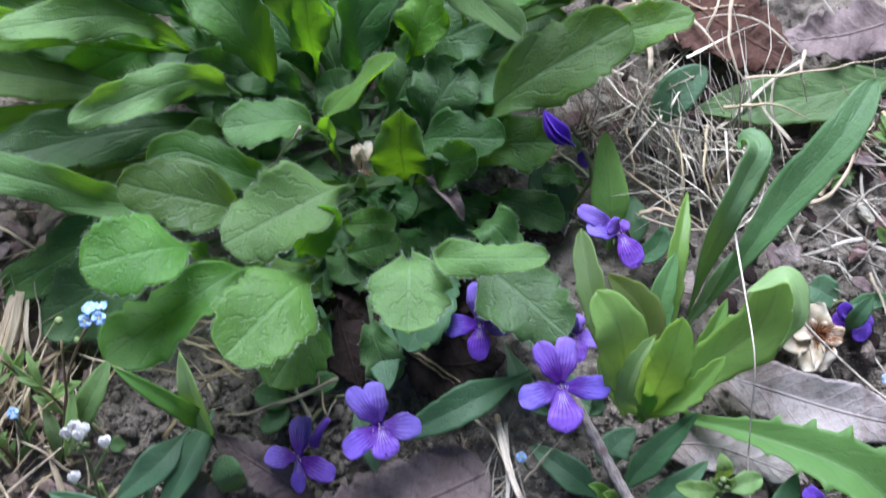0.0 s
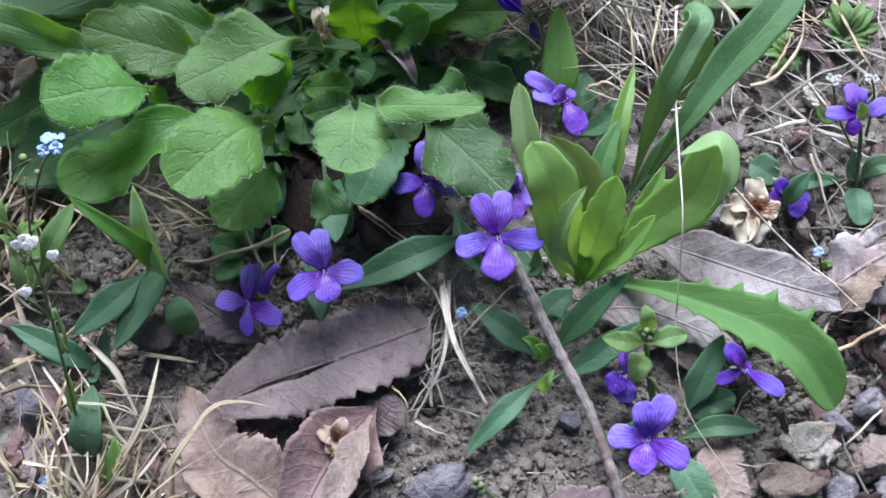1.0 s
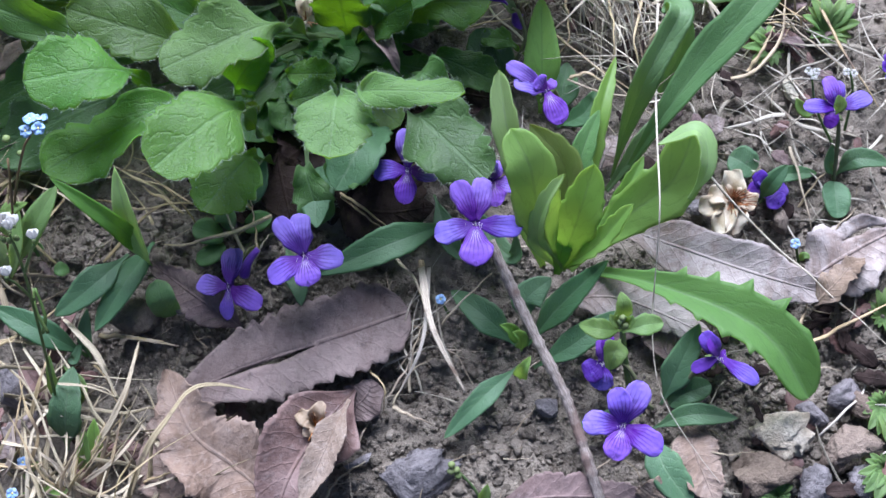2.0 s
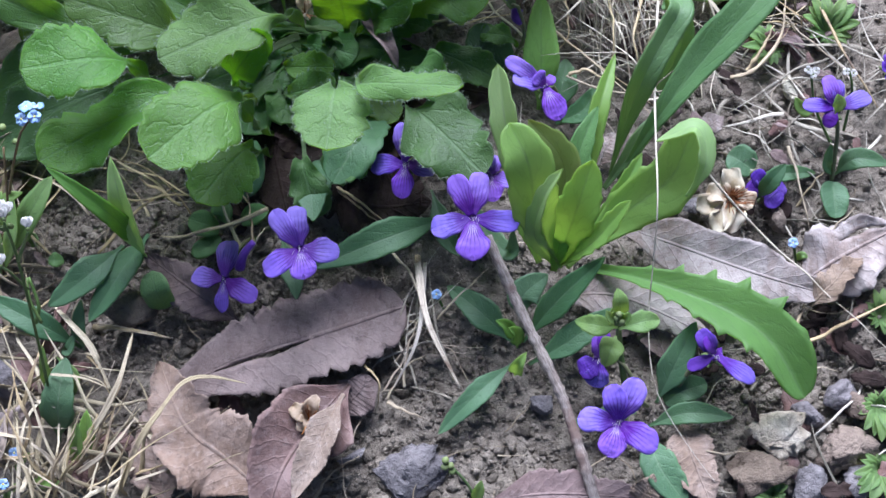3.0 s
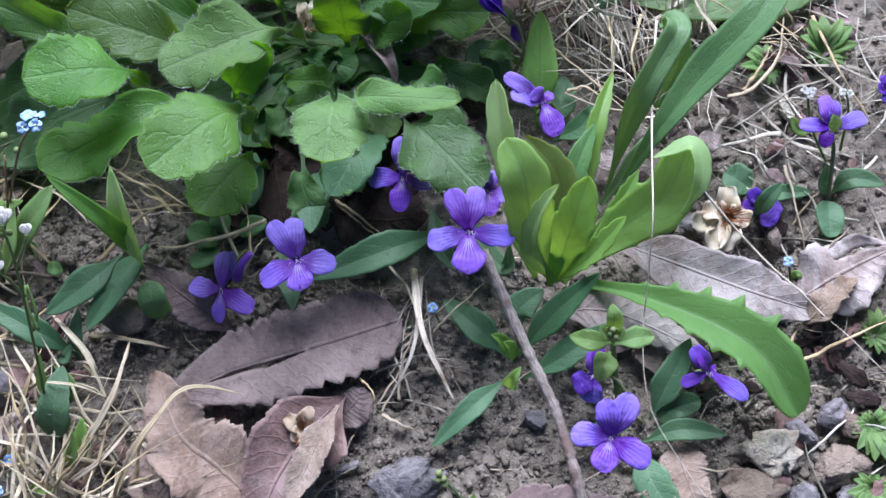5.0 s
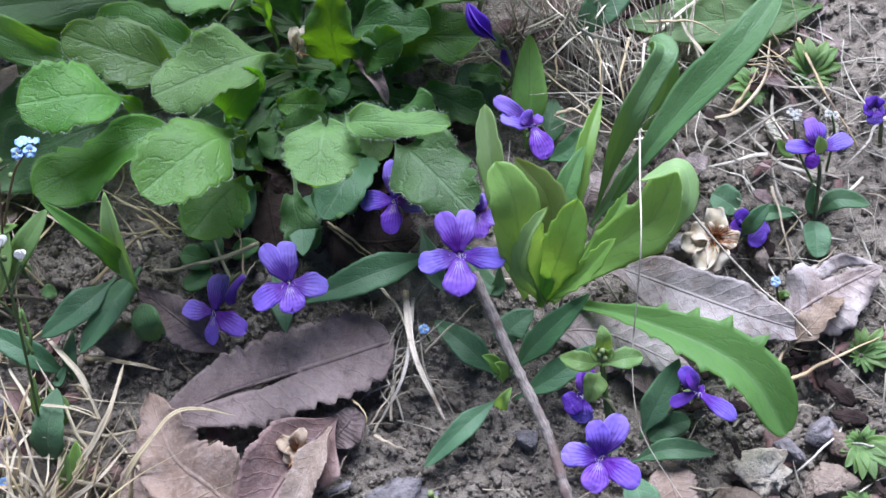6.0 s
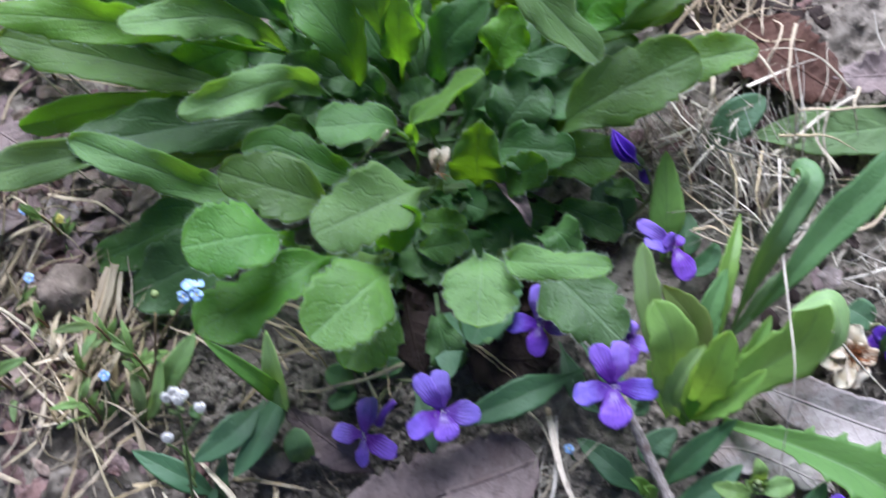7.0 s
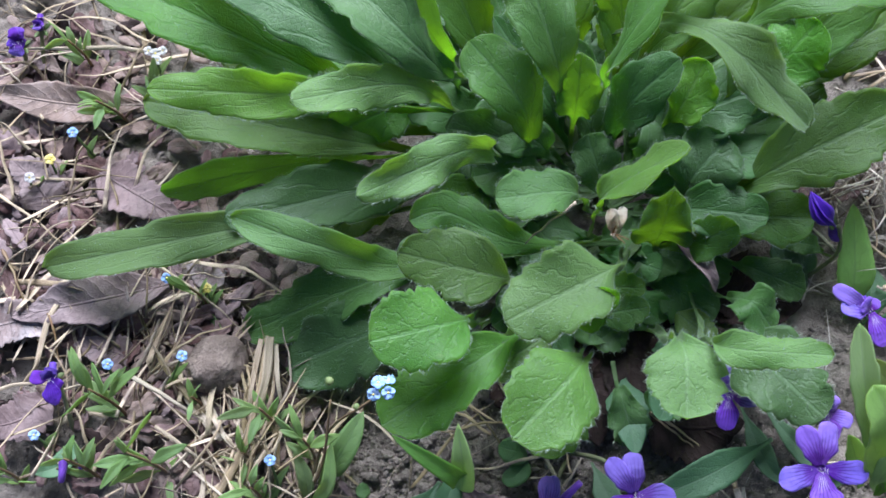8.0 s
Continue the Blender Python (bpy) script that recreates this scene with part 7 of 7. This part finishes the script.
# bleached grass blades over the withered tuft
for _p, _w, _m, _r in (
    ([(-0.0940, -0.0390, 0.0040), (-0.0860, -0.0330, 0.0120), (-0.0810, -0.0270, 0.0160), (-0.0790, -0.0210, 0.0160), (-0.0780, -0.0140, 0.0120)], 0.0024, M_STRAW, 8),
    ([(-0.0860, -0.0520, 0.0030), (-0.0770, -0.0410, 0.0140), (-0.0710, -0.0350, 0.0170), (-0.0650, -0.0290, 0.0170), (-0.0590, -0.0280, 0.0150), (-0.0510, -0.0300, 0.0110)], 0.0021, M_STRAW, 15),
    ([(-0.0990, -0.0220, 0.0120), (-0.0910, -0.0240, 0.0130), (-0.0850, -0.0270, 0.0100)], 0.0008, M_STRAW, 0),
    ([(-0.0850, -0.0270, 0.0100), (-0.0880, -0.0190, 0.0120), (-0.0930, -0.0170, 0.0090)], 0.0009, M_STRAW, 10),
    ([(-0.0960, -0.0460, 0.0040), (-0.0860, -0.0420, 0.0100), (-0.0790, -0.0350, 0.0100)], 0.0016, M_STRAW, -20),
    ([(-0.0800, -0.0500, 0.0100), (-0.0730, -0.0490, 0.0120), (-0.0680, -0.0470, 0.0110)], 0.0008, M_STRAW, 0),
    ([(-0.1100, -0.0410, 0.0040), (-0.1050, -0.0340, 0.0100), (-0.1070, -0.0270, 0.0120), (-0.1100, -0.0190, 0.0080)], 0.0014, M_STRAW, 25),
    ([(-0.1180, -0.0390, 0.0060), (-0.1090, -0.0410, 0.0080), (-0.1050, -0.0400, 0.0070)], 0.0013, M_STRAW, 0),
    ([(-0.0980, -0.0500, 0.0030), (-0.1010, -0.0420, 0.0090), (-0.1050, -0.0380, 0.0100)], 0.0022, M_STRAW, -15),
    ([(-0.1080, -0.0280, 0.0060), (-0.1030, -0.0200, 0.0120), (-0.1010, -0.0130, 0.0100)], 0.0018, M_STRAW, 20),
    ([(-0.1170, -0.0080, 0.0060), (-0.1100, -0.0090, 0.0080), (-0.1040, -0.0110, 0.0060)], 0.0013, M_STRAW, 0),
    ([(-0.0900, -0.0090, 0.0030), (-0.0800, -0.0120, 0.0050), (-0.0700, -0.0150, 0.0030)], 0.0016, M_STRAW, 0),
    ([(-0.1150, -0.0340, 0.0080), (-0.1090, -0.0360, 0.0100), (-0.1050, -0.0370, 0.0080)], 0.0011, M_STRAW, 5),
    ([(-0.0910, -0.0460, 0.0040), (-0.0870, -0.0420, 0.0100), (-0.0830, -0.0310, 0.0130)], 0.0013, M_STRAW, 30),
    ([(-0.1170, -0.0420, 0.0040), (-0.1120, -0.0380, 0.0090), (-0.1120, -0.0300, 0.0080)], 0.0026, M_STRAW_BROWN, 10),
):
    _g = thing("straw", (_p[0][0], _p[0][1], 0.0), "flat bleached blade of dead grass bent over the soil", "straw", "dry grass stems")
    part("blade", blade(_p, _w, "grass", 30, 4, _r, 24 - _r, 22, 0.0, 0.16, 2.4, thick=0.00014, seed=count(), ragged=0.10), _m, _g)

# plants around the cress
VL = violet_plant((-0.0920, -0.0133, 0.0000), "flowerless violet with narrow dark leaves beside a brown stone")
vleaf(VL, [(-0.0800, 0.0093, 0.0100), (-0.0877, 0.0017, 0.0140), (-0.0997, -0.0043, 0.0100)], 0.0088)
vleaf(VL, [(-0.0749, 0.0135, 0.0040), (-0.0809, 0.0004, 0.0130), (-0.0897, -0.0096, 0.0100)], 0.0080)
vleaf(VL, [(-0.0946, -0.0139, 0.0010), (-0.1022, -0.0084, 0.0080), (-0.1158, 0.0006, 0.0100)], 0.0075)
vleaf(VL, [(-0.0939, -0.0147, 0.0010), (-0.0936, -0.0098, 0.0060), (-0.0917, -0.0032, 0.0090)], 0.0040)
vleaf(VL, [(-0.0990, -0.0111, 0.0010), (-0.0976, -0.0146, 0.0030), (-0.0950, -0.0109, 0.0050)], 0.0030)
SPEAR = thing("grass_seedling", (-0.0792, 0.0096, 0.0000), "seedling with two pale-green spear-shaped leaves", "seedling")
part("leaf", blade([(-0.0758, 0.0091, 0.0060), (-0.0755, 0.0096, 0.0300), (-0.0815, 0.0148, 0.0380), (-0.0885, 0.0211, 0.0410)], 0.0054, "lance", 24, 8, 10, 0, 16, seed=count()), M_LONG, SPEAR)
part("leaf", blade([(-0.0750, 0.0060, 0.0060), (-0.0743, 0.0080, 0.0200), (-0.0735, 0.0127, 0.0330), (-0.0733, 0.0215, 0.0410)], 0.0070, "lance", 24, 8, 10, 0, 24, seed=count()), M_TENDER_PALE, SPEAR)
LOWLEAF = thing("broad_weed", (-0.1007, -0.0357, 0.0000), "single dull green oval leaf among withered grass", "weed")
part("leaf", blade([(-0.1011, -0.0372, 0.0010), (-0.0980, -0.0287, 0.0100), (-0.0957, -0.0176, 0.0100)], 0.0095, "lance", 20, 8, 0, 0, 10, 0, 0.06, 2, 0.1, 8, seed=count()), M_VLEAF, LOWLEAF)
part("leaf", blade([(-0.0927, -0.0424, 0.0010), (-0.0923, -0.0373, 0.0060), (-0.0911, -0.0316, 0.0100)], 0.0045, "lance", 16, 6, 0, 0, 20, seed=count()), M_TENDER, LOWLEAF)
part("leaf", blade([(-0.0984, -0.0432, 0.0010), (-0.0945, -0.0400, 0.0080), (-0.0930, -0.0344, 0.0120)], 0.0042, "lance", 16, 6, 0, 0, 20, seed=count()), M_WEED, LOWLEAF)
part("leaf", blade([(-0.1085, -0.0448, 0.0010), (-0.1032, -0.0477, 0.0040), (-0.0996, -0.0475, 0.0040)], 0.0030, "lance", 12, 6, 0, 0, 10, seed=count()), M_TENDER, LOWLEAF)
for _at, _lv in (
    ((-0.0564, 0.0132, 0.0000), [([(-0.0569, 0.0137, 0.0010), (-0.0593, 0.0139, 0.0040), (-0.0641, 0.0160, 0.0050)], 0.0072), ([(-0.0559, 0.0149, 0.0020), (-0.0552, 0.0162, 0.0050), (-0.0555, 0.0198, 0.0060)], 0.0058), ([(-0.0571, 0.0114, 0.0010), (-0.0606, 0.0081, 0.0030), (-0.0644, 0.0071, 0.0030)], 0.0058)]),
    ((-0.0518, 0.0150, 0.0000), [([(-0.0511, 0.0143, 0.0020), (-0.0471, 0.0149, 0.0050), (-0.0429, 0.0152, 0.0060)], 0.0058)]),
    ((-0.0725, -0.0073, 0.0000), [([(-0.0715, -0.0068, 0.0030), (-0.0720, -0.0042, 0.0110), (-0.0725, 0.0012, 0.0120)], 0.0078)]),
    ((-0.1010, 0.0099, 0.0000), [([(-0.0984, 0.0101, 0.0010), (-0.1000, 0.0098, 0.0030), (-0.1019, 0.0097, 0.0030)], 0.0040), ([(-0.1073, 0.0151, 0.0010), (-0.1062, 0.0164, 0.0030), (-0.1058, 0.0179, 0.0040)], 0.0045)]),
    ((-0.0535, 0.0368, 0.0000), [([(-0.0536, 0.0366, 0.0020), (-0.0499, 0.0329, 0.0040), (-0.0463, 0.0279, 0.0050)], 0.006)]),
):
    _s = thing("seedling", (_at[0], _at[1], 0.0), "small seedling with rounded green leaves on shaded soil", "seedling", "small seedlings")
    for _p, _w in _lv:
        part("leaf", blade(_p, _w, "oval", 14, 6, 0, 0, 8, 0, 0.06, 1.5, seed=count()), M_STRAP, _s)

# leafy shoot with a rosette of small leaves at its top
SHOOT = thing("leafy_shoot", (0.0416, -0.0319, 0.0000), "upright young shoot with pairs of pale-green leaves and buds", "weed")
part("stem", tube([(0.0424, -0.0407, 0.0000), (0.0410, -0.0311, 0.0120), (0.0402, -0.0264, 0.0240)], 0.0009, 0.0007, 7, 10), M_STEM, SHOOT)
for _p, _w in (
    ([(0.0397, -0.0294, 0.0220), (0.0343, -0.0289, 0.0260), (0.0299, -0.0264, 0.0220)], 0.0052),
    ([(0.0399, -0.0298, 0.0220), (0.0452, -0.0291, 0.0240), (0.0502, -0.0284, 0.0200)], 0.0055),
    ([(0.0396, -0.0307, 0.0180), (0.0372, -0.0345, 0.0220), (0.0357, -0.0379, 0.0190)], 0.0060),
    ([(0.0400, -0.0278, 0.0240), (0.0400, -0.0250, 0.0300), (0.0398, -0.0218, 0.0310)], 0.0048),
    ([(0.0395, -0.0286, 0.0250), (0.0374, -0.0278, 0.0290), (0.0366, -0.0266, 0.0300)], 0.0036),
    ([(0.0400, -0.0286, 0.0250), (0.0412, -0.0283, 0.0290), (0.0417, -0.0276, 0.0300)], 0.0036),
):
    part("leaf", blade(_p, _w, "lance", 24, 8, 0, 0, 16, 0, 0.12, 1.5, seed=count(), ragged=0.06, lobes=5, lobe=0.10, quilt=0.006), M_WEED, SHOOT)
for _p in ((0.0389, -0.0282, 0.0270), (0.0402, -0.0292, 0.0270), (0.0396, -0.0275, 0.0280)):
    part("bud", lump(_p, 0.0011, count(), 0.15, 2, (0.8, 0.8, 1.2)), M_CALYX, SHOOT)

# tiny weeds on the bare soil at the far right and in front
TINY = weed("tiny_weed", (0.1044, 0.0337, 0.0000), "slender weed with tiny white flowers and pale seed heads", "weed",
    [[(0.1069, 0.0155, 0.0000), (0.1004, 0.0228, 0.0120), (0.0983, 0.0290, 0.0200)], [(0.1108, 0.0199, 0.0000), (0.1114, 0.0270, 0.0100), (0.1103, 0.0317, 0.0140)]],
    [([(0.1008, 0.0228, 0.0080), (0.0968, 0.0232, 0.0120), (0.0953, 0.0257, 0.0140)], 0.004), ([(0.1020, 0.0178, 0.0200), (0.1027, 0.0192, 0.0220), (0.1023, 0.0214, 0.0240)], 0.0035)])
for _p in ((0.0978, 0.0303, 0.0200), (0.0997, 0.0298, 0.0200), (0.0988, 0.0289, 0.0200), (0.1095, 0.0310, 0.0140), (0.1116, 0.0307, 0.0130)):
    disc_flower(TINY, _p, 0.0011, M_WHITE, 4, False)
SPECK = weed("tiny_weed", (0.0916, -0.0093, 0.0000), "tiny weed with one pale-blue flower on soil", "weed", [[(0.0911, -0.0153, 0.0000), (0.0897, -0.0107, 0.0060)]], [([(0.0907, -0.0140, 0.0010), (0.0919, -0.0134, 0.0040), (0.0932, -0.0143, 0.0040)], 0.0022)])
disc_flower(SPECK, (0.0893, -0.0106, 0.0070), 0.0014, M_BLUE, 5)
SPECK2 = weed("tiny_weed", (-0.0022, -0.0118, 0.0000), "tiny pale-blue flower lying by dry stems", "weed", [[(-0.0008, -0.0150, 0.0000), (-0.0019, -0.0125, 0.0040)]], [])
disc_flower(SPECK2, (-0.0021, -0.0122, 0.0050), 0.0014, M_BLUE, 5)
FRONT = weed("tiny_weed", (-0.0002, -0.0599, 0.0000), "small pale-green weed with a nodding bud cluster", "weed", [[(0.0020, -0.0657, 0.0000), (-0.0002, -0.0602, 0.0050), (-0.0043, -0.0549, 0.0100)]],
    [([(0.0006, -0.0649, 0.0010), (0.0023, -0.0625, 0.0050), (0.0033, -0.0600, 0.0070)], 0.0032)])
for _p in ((-0.0047, -0.0544, 0.0110), (-0.0037, -0.0558, 0.0100), (-0.0051, -0.0559, 0.0100), (-0.0035, -0.0571, 0.0090)):
    part("bud", lump(_p, 0.0009, count(), 0.2, 2), M_CALYX, FRONT)
for _c, _n, _r in (((0.1037, -0.0535, 0.0000), 9, 0.011), ((0.1012, -0.0687, 0.0000), 9, 0.011), ((0.0741, -0.0714, 0.0000), 8, 0.008), ((0.1118, 0.0478, 0.0000), 8, 0.012), ((0.0957, 0.0448, 0.0000), 5, 0.010), ((0.1092, -0.0310, 0.0000), 6, 0.010)):
    _w = thing("small_weed", (_c[0], _c[1], 0.0), "low weed with small green leaves on bare soil", "weed", "low weeds")
    for _k in range(_n + 7):
        _a = _k * 2.4 + _c[0] * 300
        _d = np.array((math.cos(_a), math.sin(_a), 0.0))
        _l = _r * (0.35 + 0.5 * math.sin(_k * 5.1 + 1) ** 2)
        part("leaf", blade([np.array(_c), np.array(_c) + _d * _l * 0.5 + (0, 0, _l * 0.45), np.array(_c) + _d * _l + (0, 0, _l * 0.45)], _l * 0.40, "lance", 12, 6, 0, 0, 16, 0, 0.06, 1.5, seed=count()), M_WEED, _w)

# weedy corner beside the rosette
for _c, _n, _r, _head in (((-0.1586, 0.0370, 0.0000), 8, 0.026, 120), ((-0.1496, 0.0210, 0.0000), 8, 0.026, 130), ((-0.1674, 0.0221, 0.0000), 6, 0.022, 120), ((-0.1115, 0.0170, 0.0000), 8, 0.024, 90), ((-0.1360, 0.1133, 0.0000), 6, 0.020, 130), ((-0.1514, 0.1173, 0.0000), 6, 0.018, 150), ((-0.1392, 0.0357, 0.0000), 5, 0.012, 100), ((-0.1275, 0.0193, 0.0000), 5, 0.014, 100), ((-0.1880, 0.0235, 0.0000), 6, 0.016, 100), ((-0.1595, 0.1334, 0.0000), 5, 0.018, 120), ((-0.1350, 0.0623, 0.0000), 5, 0.016, 110), ((-0.1204, 0.0268, 0.0000), 7, 0.022, 100), ((-0.1264, 0.0092, 0.0000), 6, 0.018, 90)):
    _w = thing("leafy_weed", (_c[0], _c[1], 0.0), "small weed with narrow upright green leaves and a reddish stem", "weed", "narrow-leaved weeds")
    _rg = np.random.RandomState(count())
    _top = np.array(_c) + (0.3 * _r * math.cos(radians(_head)), 0.3 * _r * math.sin(radians(_head)), _r * 0.8)
    part("stem", tube([np.array(_c), (np.array(_c) + _top) / 2 + (0.001, 0, 0), _top], 0.0005, 0.0003, 6, 8), M_STEM_RED, _w)
    for _k in range(_n + 3):
        _a = radians(_head) + _rg.randn() * 1.3
        _b = np.array(_c) * (1 - _k / (_n + 2)) + _top * (_k / (_n + 2))
        _d = np.array((math.cos(_a), math.sin(_a), 0.0))
        _l = _r * _rg.uniform(0.20, 0.50)
        part("leaf", blade([_b, _b + _d * _l * 0.5 + (0, 0, _l * 0.4), _b + _d * _l + (0, 0, _l * 0.5)], _l * _rg.uniform(0.22, 0.36), "lance", 16, 6, _rg.randn() * 30, _rg.randn() * 25, 14, 0, 0.1, 1.5, seed=count(), ragged=0.06), M_WEED, _w)

for _p, _q, _m, _lab in (
    ((-0.1209, 0.0204, 0.0140), (-0.1211, 0.0111, 0.0000), M_BLUE, "tiny sky-blue flower on a thin stem"),
    ((-0.1401, 0.0494, 0.0140), (-0.1492, 0.0416, 0.0000), M_BLUE, "tiny pale-blue bell flower on a pale stem"),
    ((-0.1597, 0.0503, 0.0120), (-0.1610, 0.0433, 0.0000), M_BLUE, "tiny pale-blue bell flower on a pale stem"),
    ((-0.1812, 0.0355, 0.0080), (-0.1786, 0.0310, 0.0000), M_BLUE, "tiny pale-blue flower among weeds"),
    ((-0.1637, 0.1130, 0.0120), (-0.1602, 0.1071, 0.0000), M_BLUE, "tiny pale-blue flower among straw"),
    ((-0.1393, 0.1309, 0.0140), (-0.1410, 0.1273, 0.0000), M_WHITE, "tiny white flower cluster among straw"),
    ((-0.1774, 0.1036, 0.0080), (-0.1795, 0.1003, 0.0000), M_WHITE, "tiny white flower among dead leaves"),
    ((-0.1440, 0.0716, 0.0060), (-0.1436, 0.0682, 0.0000), M_BLUE, "tiny blue flower beside green leaves"),
    ((-0.1716, 0.1079, 0.0080), (-0.1715, 0.1024, 0.0000), M_YELLOW, "tiny yellow flower among dead leaves"),
    ((-0.1335, 0.0670, 0.0080), (-0.1336, 0.0606, 0.0000), M_YELLOW, "tiny yellow flower beside the rosette"),
    ((-0.1107, -0.0394, 0.0060), (-0.1117, -0.0444, 0.0000), M_BLUE, "tiny blue flower in dead grass"),
    ((-0.1136, -0.0467, 0.0060), (-0.1147, -0.0511, 0.0000), M_BLUE, "tiny blue flower in dead grass"),
):
    _f = weed("tiny_flower", _q, _lab, "wildflower", [[_q, mix3(_q, _p, 0.6), _p]], [([_q, mix3(_q, _p, 0.4), tuple(np.array(mix3(_q, _p, 0.6)) + (0.004, 0.002, 0.001))], 0.002)])
    disc_flower(_f, _p, 0.0015, _m, 5, True, (0.1, -0.2, 1))
    if "cluster" in _lab:
        for _o in ((0.002, 0.0005, 0), (-0.0018, 0.001, 0.0), (0.0004, -0.002, 0)):
            disc_flower(_f, tuple(np.array(_p) + _o), 0.0013, _m, 5, True)
